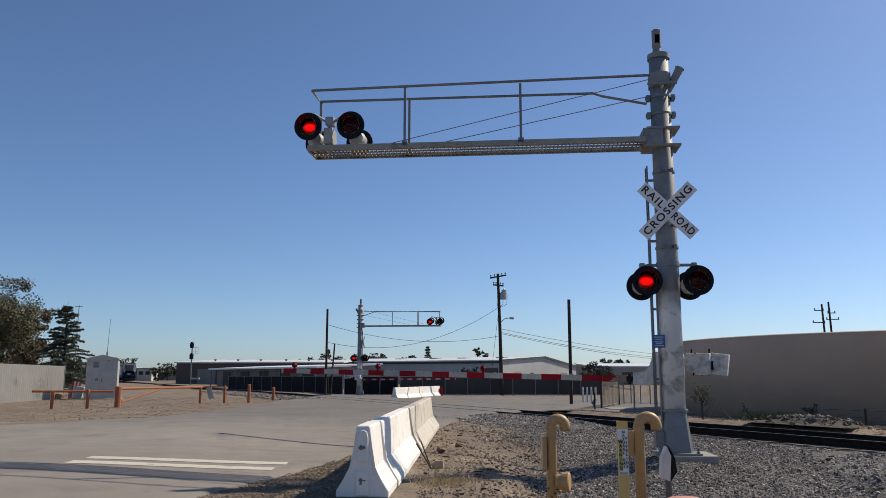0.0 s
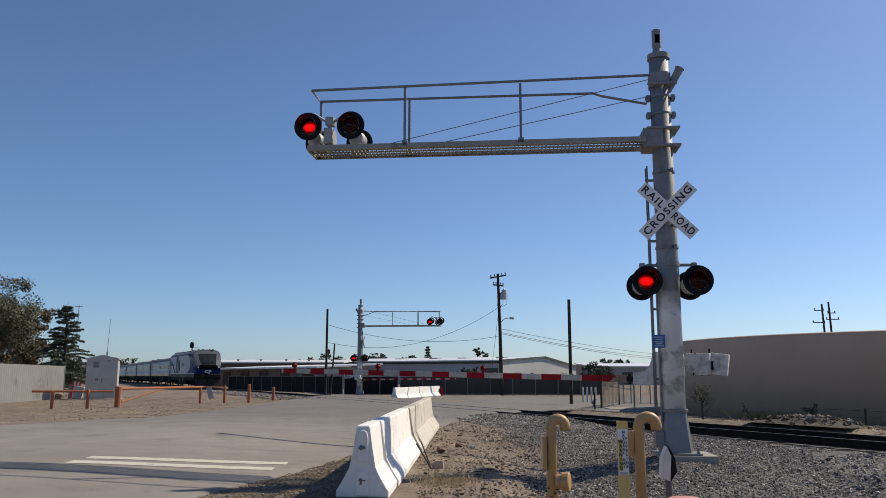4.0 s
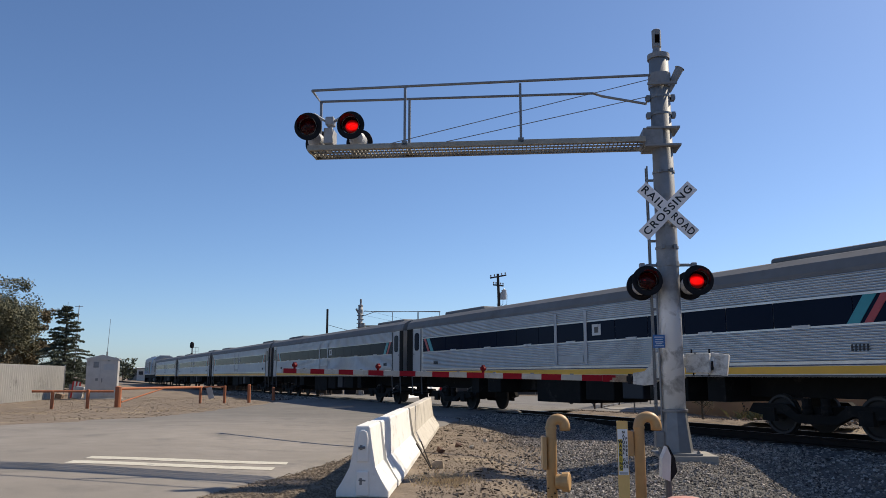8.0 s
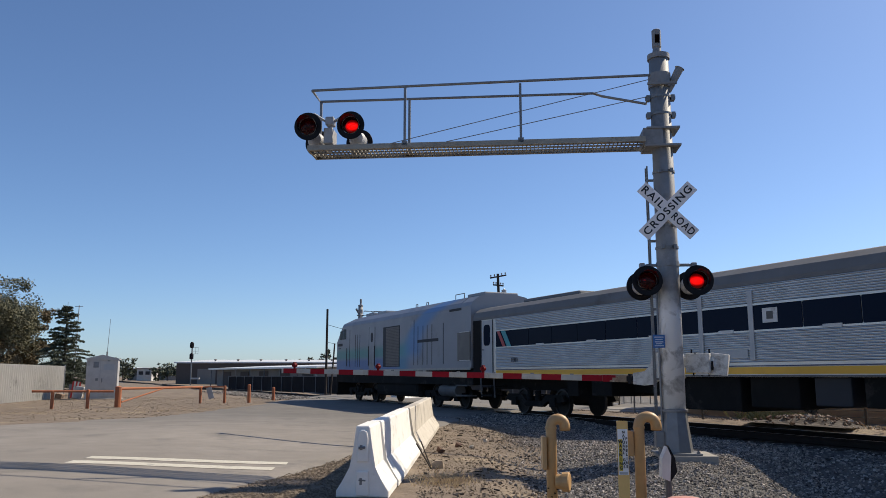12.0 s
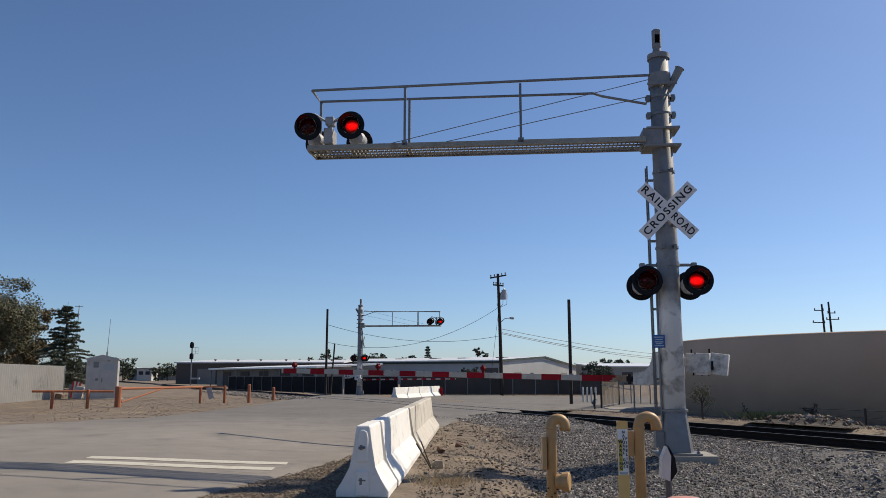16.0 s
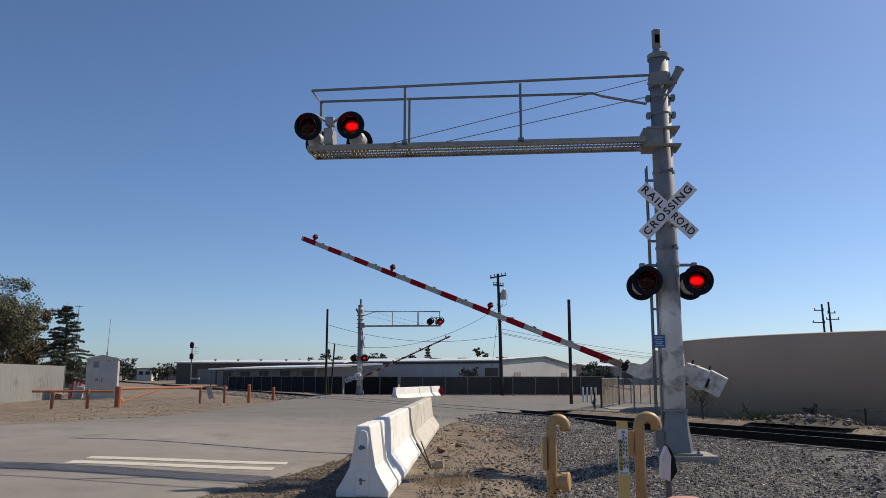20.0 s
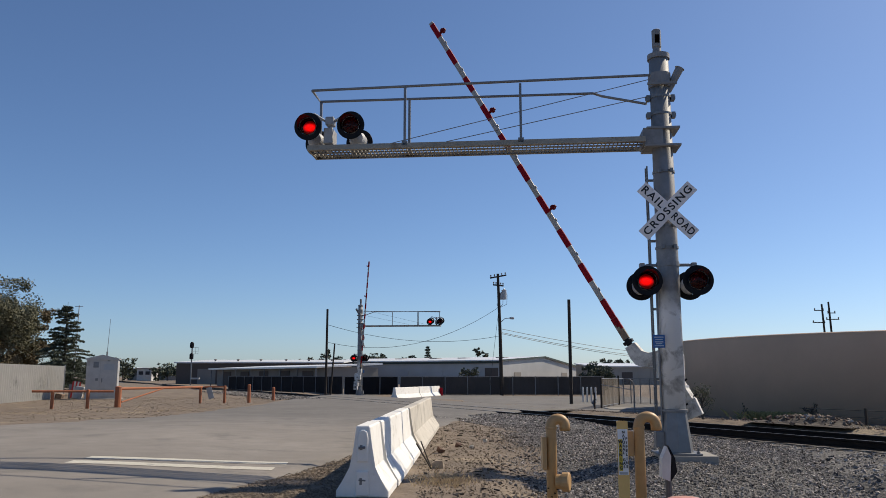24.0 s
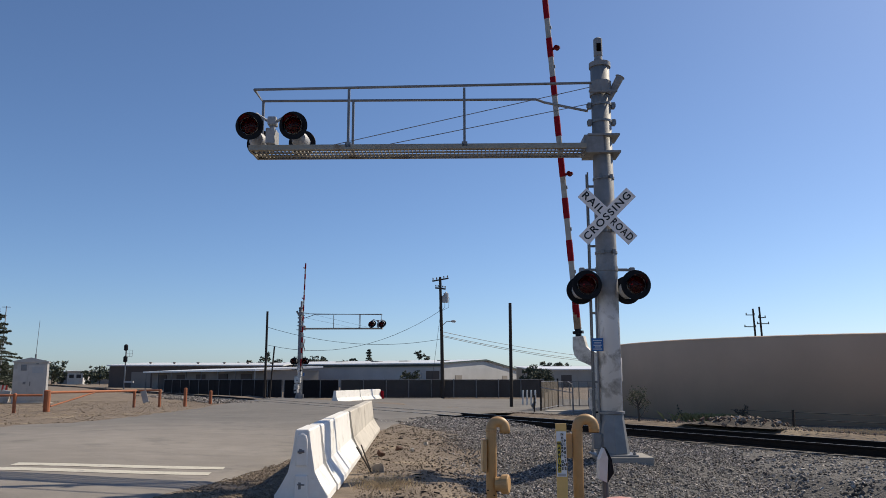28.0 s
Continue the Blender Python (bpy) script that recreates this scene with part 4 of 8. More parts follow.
            for q in (-0.45, 0.45):
                bm = bmn()
                side_panel(bm, quad(y + q - 0.025, y + q + 0.025, 1.33, 3.48), sx, -0.012)
                part("door_seam", bm, M_SEAM, c)
            # flat dark panel paints the shade of the gap between coaches
            bm = bmn()
            lo, hi = sorted((y + 0.47 * e, 12.85 * e))
            side_panel(bm, quad(lo, hi, 1.33, 3.5), sx, -0.008)
            part("end_vestibule", bm, M_UNDER, c, "flat dark panel standing in for the shaded gap at the coach end")
            bm = bmn()
            box(bm, sx * 1.2 - 0.3, sx * 1.2 + 0.3, y - 0.42, y + 0.42, 0.95, 1.0)
            box(bm, sx * 1.25 - 0.3, sx * 1.25 + 0.3, y - 0.42, y + 0.42, 0.6, 0.65)
            part("steps", bm, M_UNDER, c)
            for q in (-0.52, 0.5):
                bm = bmn()
                tube(bm, [(sx * 1.5, y + q, 1.34), (sx * 1.46, y + q, 0.55)], 0.03, 6)
                part("step_rail", bm, M_UBOX, c)
            bm = bmn()
            for k in range(5):
                side_panel(bm, quad((10.6 if e > 0 else -9.7) + k * 0.09 - 0.2, (10.6 if e > 0 else -9.7) + k * 0.09 - 0.16, 1.86, 2.0), sx, 0.008)
            part("louvre", bm, M_SEAM, c)
    for e in (-1, 1):
        bm = bmn()
        yc = 9.7 if e > 0 else -8.25
        box(bm, -0.95, 0.95, yc - 1.75, yc + 1.75, 3.96, 4.16, bevel=0.08)
        part("roof_unit", bm, M_ROOF, c, "flat grey air conditioning cover")
        bm = bmn()
        box(bm, -0.62, 0.62, e * (L + 0.13) - 0.15, e * (L + 0.13) + 0.15, 1.2, 3.3, bevel=0.03)
        part("gangway", bm, M_UNDER, c, "black folding gangway")
        bogie(c, e * 9.1)
        bm = bmn()
        box(bm, -1.35, 1.35, e * 6.4 - 0.3, e * 6.4 + 0.3, 0.72, 1.33)
        part("equipment_box", bm, M_UNDER, c)
    for y0, y1, z0, mt in ((-5.4, -4.4, 0.75, M_UNDER), (-1.9, 0.6, 0.5, M_UNDER), (0.9, 2.3, 0.62, M_UNDER), (2.7, 3.6, 0.7, M_SKIRT), (3.9, 5.4, 0.7, M_UNDER)):
        bm = bmn()
        box(bm, -1.36, 1.36, y0, y1, z0, 1.33, bevel=0.03)
        part("equipment_box", bm, mt, c)
    bm = bmn()
    box(bm, -0.5, 0.5, -L, L, 0.85, 1.33)
    part("centre_sill", bm, M_UNDER, c)
    return c


def loft(bm, sections):
    rows = [[bm.verts.new(p) for p in s] for s in sections]
    for a, b in zip(rows, rows[1:]):
        n = len(a)
        for i in range(n - 1):
            bm.faces.new((a[i], a[i + 1], b[i + 1], b[i]))
    for r, flip in ((rows[0], False), (rows[-1], True)):
        bm.faces.new(r[::-1] if flip else r)
    return rows


def build_loco():
    v = thing("locomotive", "blue and pale grey diesel locomotive leading the train", "locomotive")

    def sect(y, w=X_SIDE, zt=9.0, z0=1.62, curve=1.0):
        half = [(w, z0), (w, 2.5), (w, 3.4), (w, 3.85), (w * 0.985, 4.03), (w * 0.93, 4.2), (w * 0.75, 4.36), (w * 0.45, 4.45), (0, 4.48)]
        half = [(x, min(z, zt - 0.06 * curve * (x / w) ** 2)) for x, z in half]
        return [(x, y, z) for x, z in half] + [(-x, y, z) for x, z in half[-2::-1]]

    bm = bmn()
    loft(bm, [sect(-10.4), sect(-4), sect(2), sect(5.0)])
    part("body", bm, M_LOCOG, v, "pale grey painted body side", smooth=False)
    def slope(y):
        return 4.42 - 0.9 * max(0.0, min(y, 10.45) - 9.95) if y < 10.45 else 3.97 - 1.08 * (y - 10.45)

    def width(y):
        return 1.53 - 0.24 * max(0.0, y - 10.9) ** 2

    def bow(y, x):
        return y - 0.12 * x * x * max(0.0, min(1.0, (y - 10.4) / 1.2))

    def nose(y, w, zt):
        return [(x, bow(yy, x), z) for x, yy, z in sect(y, w, zt)]

    bm = bmn()
    loft(bm, [sect(5.0), sect(8.0), sect(9.6)] + [nose(y, width(y), slope(y)) for y in (9.95, 10.2, 10.45, 10.8, 11.15, 11.45, 11.7)] +
         [nose(11.8, 1.385, 2.5), nose(11.83, 1.35, 2.42)])
    part("cab", bm, M_LOCOB, v, "deep blue cab")
    # roof covering along the body
    bm = bmn()
    prof = [(1.56, 4.0), (1.56, 4.06), (1.45, 4.24), (1.16, 4.4), (0.7, 4.49), (0, 4.52), (-0.7, 4.49), (-1.16, 4.4), (-1.45, 4.24), (-1.56, 4.06), (-1.56, 4.0)]
    prism(bm, prof, lambda u, z, l: Vector((u, l, z)), -10.42, 8.6)
    part("roof", bm, M_LOCOR, v, "grey rounded roof")
    bm = bmn()
    prism(bm, [(x * 0.999, z + 0.006) for x, z in prof], lambda u, z, l: Vector((u, l, z)), 8.62, 9.95)
    part("roof_hatch", bm, M_LOCOR, v)
    for i in range(14):
        bm = bmn()
        y = -9.9 + i * 1.3
        for k in range(3):
            box(bm, 1.555, 1.575, y + k * 0.4, y + k * 0.4 + 0.25, 3.95, 4.03)
        part("roof_bracket", bm, M_SEAM, v)
    for y0, y1 in ((-7.4, -5.9), (-4.2, -0.9), (-0.6, 1.3), (1.6, 3.4), (3.8, 5.6)):
        bm = bmn()
        box(bm, -0.9, 0.9, y0, y1, 4.48, 4.545, bevel=0.01)
        part("roof_grille", bm, M_SEAM, v)
    bm = bmn()
    loft(bm, [[(1.2, y, 4.3), (1.12, y, 4.42 + k), (0.8, y, 4.5 + 1.3 * k), (0, y, 4.52 + 1.4 * k), (-0.8, y, 4.5 + 1.3 * k), (-1.12, y, 4.42 + k), (-1.2, y, 4.3)] for y, k in ((-10.35, -0.05), (-10.1, 0.1), (-9.6, 0.15), (-8.6, 0.15), (-8.0, 0.08), (-7.6, -0.05))])
    part("exhaust_housing", bm, M_LOCOR, v)
    for x, y in ((-0.5, 9.1), (0.35, 9.3), (0.8, 9.0), (-0.7, 10.0)):
        bm = bmn()
        lathe(bm, (x, y, 4.4), (0, 0, 1), [(0, 0.1), (0.16, 0.1), (0.2, 0.06)], 12)
        part("roof_horn", bm, M_UBOX, v)
    # windscreen and its surround
    def on_slope(x, y, up):
        z = slope(y) - 0.06 * (x / width(y)) ** 2
        return Vector((x, bow(y, x), z)) + Vector((0, 0.756, 0.654)) * up

    def sheet(bm, xs, ys, up):
        g = [[bm.verts.new(on_slope(x * (1 - 0.14 * (y - 10.45)), y, up)) for x in xs] for y in ys]
        for a, b in zip(g, g[1:]):
            for k in range(len(xs) - 1):
                bm.faces.new((a[k], a[k + 1], b[k + 1], b[k]))
        return bm

    part("windscreen_surround", sheet(bmn(), [-1.1 + 0.22 * k for k in range(11)], (10.42, 10.8, 11.2, 11.7), 0.008), M_BLACK, v, "black windscreen surround", smooth=True)
    part("brow", sheet(bmn(), [-1.25 + 0.25 * k for k in range(11)], (9.97, 10.2, 10.41), 0.01), M_SILV, v, "silver grey roof edge", smooth=True)
    for sgn in (1, -1):
        part("windscreen", sheet(bmn(), [sgn * x for x in (0.02, 0.35, 0.7, 0.95, 1.07)], (10.48, 10.85, 11.2, 11.66), 0.016), M_WSCREEN, v, "dark glossy windscreen", smooth=True)
        bm = bmn()
        tube(bm, [on_slope(sgn * 0.5, 11.6, 0.03), on_slope(sgn * 0.56, 11.3, 0.05), on_slope(sgn * 0.3, 10.8, 0.04)], 0.012, 6)
        part("wiper", bm, M_SEAM, v)
        bm = bmn()
        tube(bm, [on_slope(sgn * 1.1 * (1 - 0.14 * (y - 10.45)), y, 0.01) for y in (10.44, 10.8, 11.2, 11.68)], 0.013, 6)
        part("windscreen_edge", bm, M_CABG, v)
        # silver band sweeping down beside the windscreen
        bm = bmn()
        side_panel(bm, [(7.8, 4.02), (8.6, 3.99), (9.25, 3.9), (9.65, 3.77), (10.0, 3.55), (10.3, 3.32), (10.3, 3.98), (10.0, 4.06), (7.8, 4.06)], sgn, 0.005)
        wedge = part("silver_band", bm, M_SILV, v, "silver grey band beside the windscreen")
        ys = (10.2, 10.45, 10.8, 11.15, 11.45, 11.7)
        bm = bmn()
        g = []
        for y in ys:
            w = width(y)
            low = max(2.66, 3.4 - 0.72 * (y - 10.2))
            mid, top = on_slope(sgn * w * 0.93, y, 0.014), on_slope(sgn * (w * 0.985 + 0.008), y, 0.014)
            edge = Vector((sgn * (w + 0.014), bow(y, w), slope(y) - 0.075))
            foot = Vector((sgn * (w + 0.014), bow(y, w), min(low, slope(y) - 0.09)))
            g.append([bm.verts.new(on_slope(sgn * 1.105 * (1 - 0.14 * max(0.0, y - 10.45)), y, 0.014)), bm.verts.new(mid), bm.verts.new(top), bm.verts.new(edge), bm.verts.new(foot)])
        for a, b in zip(g, g[1:]):
            for k in range(4):
                bm.faces.new((a[k], a[k + 1], b[k + 1], b[k]))
        part("silver_corner", bm, M_SILV, v, "silver grey band beside the windscreen")
    bm = bmn()
    sections = []
    for x in (-1.0, -0.5, 0.0, 0.5, 1.0):
        y = bow(11.83, x)
        sections.append([(x, y - 0.14, 2.17), (x, y + 0.015, 2.17), (x, y + 0.015, 2.44), (x, y - 0.13, 2.63)])
    loft(bm, sections)
    part("light_bar", bm, M_VOID, v, "black panel below the windscreen")
    for sgn in (1, -1):
        y = bow(11.83, 1.2)
        bm = bmn()
        lathe(bm, (sgn * 1.2, y - 0.06, 2.4), (0, 1, 0), [(0, 0.1), (0.085, 0.1), (0.09, 0.075), (0.07, 0.07)], 16)
        hl = part("headlight", bm, M_UBOX, v)
        for dz in (-0.028, 0.028):
            bm = bmn()
            lathe(bm, (sgn * 1.2, y + 0.02, 2.4 + dz), (0, 1, 0), [(0, 0.03), (0.012, 0.02)], 12)
            part("headlight_lens", bm, M_HEAD, hl)
        bm = bmn()
        lathe(bm, (sgn * 1.12, bow(11.83, 1.12) - 0.02, 2.15), (0, 1, 0), [(0, 0.085), (0.04, 0.085), (0.045, 0.06)], 14)
        mk = part("marker_light", bm, M_SEAM, v)
        bm = bmn()
        lathe(bm, (sgn * 1.12, bow(11.83, 1.12) + 0.024, 2.15), (0, 1, 0), [(0, 0.05), (0.01, 0.03)], 12)
        part("marker_lens", bm, M_MAROON, mk)
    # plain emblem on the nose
    for outline in ([(-0.42, 1.74), (-0.05, 1.74), (-0.02, 1.83), (-0.26, 1.83), (-0.21, 1.97), (0.03, 1.97), (0.06, 2.06), (-0.3, 2.06)],
                    [(0.02, 1.62), (0.15, 1.62), (0.23, 1.87), (0.38, 1.87), (0.41, 1.96), (0.26, 1.96), (0.3, 2.1), (0.17, 2.1), (0.13, 1.96), (0.08, 1.96), (0.05, 1.87), (0.1, 1.87)]):
        bm = bmn()
        p = [bm.verts.new((0.05 - x, 11.85, z)) for x, z in outline]
        q = [bm.verts.new((0.05 - x, 11.7, z)) for x, z in outline]
        bm.faces.new(p), bm.faces.new(q[::-1])
        bridge(bm, p, q)
        part("nose_emblem", bm, M_WHITE, v, "white angular emblem")
    # livery on both sides
    for sx in (1, -1):
        arc = []
        for i in range(25):
            t = radians(-90 + 180 * i / 24)
            arc.append((4.3 + 3.06 * math.cos(t), 2.83 + 1.14 * math.sin(t)))
        bm = bmn()
        side_panel(bm, [(4.0, 1.69)] + arc + [(4.0, 3.97)], sx, 0.004)
        part("livery_panel", bm, M_LOCOG, v, "rounded end of the pale grey livery")
        bm = bmn()
        outer = [(4.3 + 3.3 * math.cos(radians(-90 + 180 * i / 24)), 2.83 + 1.17 * math.sin(radians(-90 + 180 * i / 24))) for i in range(25)]
        for i in range(24):
            side_panel(bm, [arc[i], outer[i], outer[i + 1], arc[i + 1]], sx, 0.008)
        part("livery_line", bm, M_LIME, v, "yellow green curved line")
        bm = bmn()
        side_panel(bm, [(4.9, 1.69), (7.65, 1.69), (7.65, 4.0), (4.9, 4.0)], sx, 0.002)
        part("livery_panel", bm, M_LOCOB, v)
        # swoosh near the rear
        sw = []
        for i in range(13):
            t = i / 12
            sw.append((-9.0 + 4.4 * t, 3.35 - 1.62 * (t * t * (3 - 2 * t))))
        lo = [(y - 0.55 - 0.3 * (1 - i / 12), z - 0.34 * (1 - i / 12) - 0.02) for i, (y, z) in enumerate(sw)]
        bm = bmn()
        for i in range(12):
            side_panel(bm, [lo[i], sw[i], sw[i + 1], lo[i + 1]], sx, 0.005)
        part("livery_swoosh", bm, M_LOCOB, v, "blue swoosh")
        l2 = [(y - 0.25, z - 0.06) for y, z in lo]
        bm = bmn()
        for i in range(3, 12):
            side_panel(bm, [l2[i], lo[i], lo[i + 1], l2[i + 1]], sx, 0.007)
        part("livery_line", bm, M_LIME, v)
        bm = bmn()
        side_panel(bm, quad(-10.25, -8.95, 2.78, 3.4), sx, 0.005)
        part("livery_panel", bm, M_LOCOB, v)
        bm = bmn()
        side_panel(bm, quad(-9.6, -8.98, 3.05, 3.42), sx, 0.008)
        part("livery_panel", bm, M_LOCOG, v)
        # radiator openings with a crossed brace
        bm = bmn()
        side_panel(bm, rounded(-4.6, -2.4, 1.74, 3.85, 0.08), sx, 0.006)
        rd = part("radiator_opening", bm, M_SEAM, v, "dark radiator opening")
        for p0, p1 in (((-4.5, 1.78), (-2.5, 3.8)), ((-4.5, 3.8), (-2.5, 1.78))):
            d = Vector((p1[0] - p0[0], p1[1] - p0[1])).normalized() * 1.0
            nrm = Vector((-d.y, d.x)) * 0.1
            bm = bmn()
            side_panel(bm, [(p0[0] - nrm.x, p0[1] - nrm.y), (p1[0] - nrm.x, p1[1] - nrm.y), (p1[0] + nrm.x, p1[1] + nrm.y), (p0[0] + nrm.x, p0[1] + nrm.y)], sx, 0.016 if p0[1] < 2 else 0.018)
            part("cross_brace", bm, M_LOCOG, rd)
        bm = bmn()
        side_panel(bm, rounded(-2.0, -1.2, 1.95, 3.5, 0.08), sx, 0.006)
        part("radiator_opening", bm, M_SEAM, v)
        bm = bmn()
        side_panel(bm, quad(-5.45, -4.85, 3.0, 3.7), sx, 0.006)
        part("vent", bm, M_LOCOR, v)
        # mark and lettering as plain shapes
        bm = bmn()
        side_panel(bm, rounded(-0.45, 0.2, 2.66, 3.14, 0.2), sx, 0.006)
        part("company_mark", bm, M_CYAN, v, "cyan mark")
        bm = bmn()
        side_panel(bm, [(0.4, 2.66), (0.68, 2.66), (0.86, 3.1), (0.58, 3.1)], sx, 0.006)
        part("lettering_bar", bm, M_NAVY, v)
        for k in range(7):
            y = 0.76 + 0.27 * k
            tall = 3.1 if k in (1, 2) else 2.98
            bm = bmn()
            side_panel(bm, [(y, 2.68), (y + 0.2, 2.68), (y + 0.2 + (tall - 2.68) * 0.4, tall), (y + (tall - 2.68) * 0.4, tall)], sx, 0.006)
            part("lettering_bar", bm, M_NAVY, v)
        bm = bmn()
        side_panel(bm, quad(0.0, 2.2, 2.56, 2.6), sx, 0.006)
        part("lettering_bar", bm, M_UBOX, v)
        for k in range(4):
            bm = bmn()
            side_panel(bm, rounded(10.44 + 0.17 * k, 10.555 + 0.17 * k, 2.42, 2.59, 0.03, 2), sx, 0.006)
            part("lettering_bar", bm, M_WHITE, v)
            bm = bmn()
            side_panel(bm, quad(10.54 + 0.12 * k, 10.62 + 0.12 * k, 2.66, 2.72), sx, 0.006)
            part("lettering_bar", bm, M_TRANSL, v)
        bm = bmn()
        side_panel(bm, quad(5.05, 5.13, 3.2, 3.55), sx, 0.01)
        part("latch", bm, M_UBOX, v)
        bm = bmn()
        side_panel(bm, quad(-10.4, 11.0, 1.62, 1.69), sx, 0.012)
        part("white_line", bm, M_WHITE, v)
        # cab door and window
        bm = bmn()
        side_panel(bm, quad(8.2, 9.0, 1.75, 3.8), sx, 0.004)
        dr = part("cab_door", bm, M_LOCOB, v)
        for y in (8.12, 9.2):
            bm = bmn()
            tube(bm, [(sx * 1.54, y, 1.76), (sx * 1.59, y, 1.8), (sx * 1.59, y, 3.5), (sx * 1.54, y, 3.54)], 0.022, 6)
            part("grab_rail", bm, M_TRANSL, v, "pale steel grab rail")
        bm = bmn()
        side_panel(bm, rounded(8.4, 8.8, 2.95, 3.65, 0.06), sx, 0.01)
        part("door_window", bm, M_GLASS, dr)
        bm = bmn()
        side_panel(bm, rounded(7.2, 7.75, 3.1, 3.7, 0.06), sx, 0.008)
        part("side_window", bm, M_GLASS, v, "dark side window")
        bm = bmn()
        side_panel(bm, rounded(9.75, 10.25, 2.88, 3.42, 0.05), sx, 0.012)
        part("cab_window", bm, M_GLASS, v)
        bm = bmn()
        side_panel(bm, quad(9.75, 9.92, 2.88, 3.42), sx, 0.1)
        part("mirror", bm, M_WHITE, v)
        bm = bmn()
        for y in (-10.0, -9.7):
            side_panel(bm, quad(y, y + 0.12, 1.95, 2.1), sx, 0.006)
        part("small_plate", bm, M_NAVY, v)
        bm = bmn()
        side_panel(bm, quad(-10.35, 10.9, 1.2, 1.62), sx, -0.02)
        part("skirt", bm, M_SKIRT, v, "dark grey side skirt")
    bm = bmn()
    box(bm, -1.45, 1.45, -10.2, 11.2, 0.85, 1.6)
    part("underframe", bm, M_UNDER, v)
    bm = bmn()
    box(bm, -1.4, 1.4, -3.0, 3.6, 0.35, 1.2, bevel=0.12)
    part("fuel_tank", bm, M_UNDER, v)
    for y, z in ((1.5, 0.95), (-1.2, 0.9)):
        bm = bmn()
        box(bm, 1.38, 1.46, y - 0.5, y + 0.5, z - 0.2, z + 0.2)
        part("tank_gauge", bm, M_SKIRT, v)
    bogie(v, -6.7, r=0.5, axles=(-1.4, 1.4))
    bogie(v, 7.6, r=0.5, axles=(-1.4, 1.4))
    # buffer beam, plough, coupler
    bm = bmn()
    loft(bm, [[(x, 11.0, 1.55), (x, 11.0, 1.0), (x, 11.7 - 0.06 * x * x, 1.0), (x, 11.86 - 0.06 * x * x, 1.2), (x, 11.86 - 0.06 * x * x, 1.5), (x, 11.76 - 0.06 * x * x, 1.6)] for x in (-1.42, -0.7, 0, 0.7, 1.42)])
    part("buffer_beam", bm, M_UNDER, v)
    bm = bmn()
    loft(bm, [[(x, 11.7 - 0.1 * abs(x), 1.0), (x, 11.85 - 0.2 * abs(x), 0.2), (x, 11.75 - 0.2 * abs(x), 0.18), (x, 11.5 - 0.1 * abs(x), 1.0)] for x in (-1.4, -0.7, 0, 0.7, 1.4)])
    part("plough", bm, M_PLOW, v, "scraped dark steel snow plough")
    bm = bmn()
    box(bm, -0.14, 0.14, 11.6, 12.2, 0.75, 1.0, bevel=0.04)
    part("coupler", bm, M_UNDER, v)
    for sgn in (1, -1):
        bm = bmn()
        tube(bm, [(sgn * 1.3, 11.7, 1.5), (sgn * 1.3, 11.9, 1.5), (sgn * 1.1, 11.95, 1.22), (sgn * 0.5, 11.98, 1.22)], 0.025, 6)
        part("hand_hold", bm, M_UNDER, v)
        bm = bmn()
        tube(bm, [(sgn * 0.4, 11.8, 0.95), (sgn * 0.45, 12.0, 0.7), (sgn * 0.4, 11.85, 0.45)], 0.03, 8)
        part("brake_hose", bm, M_BLACK, v)
    return v


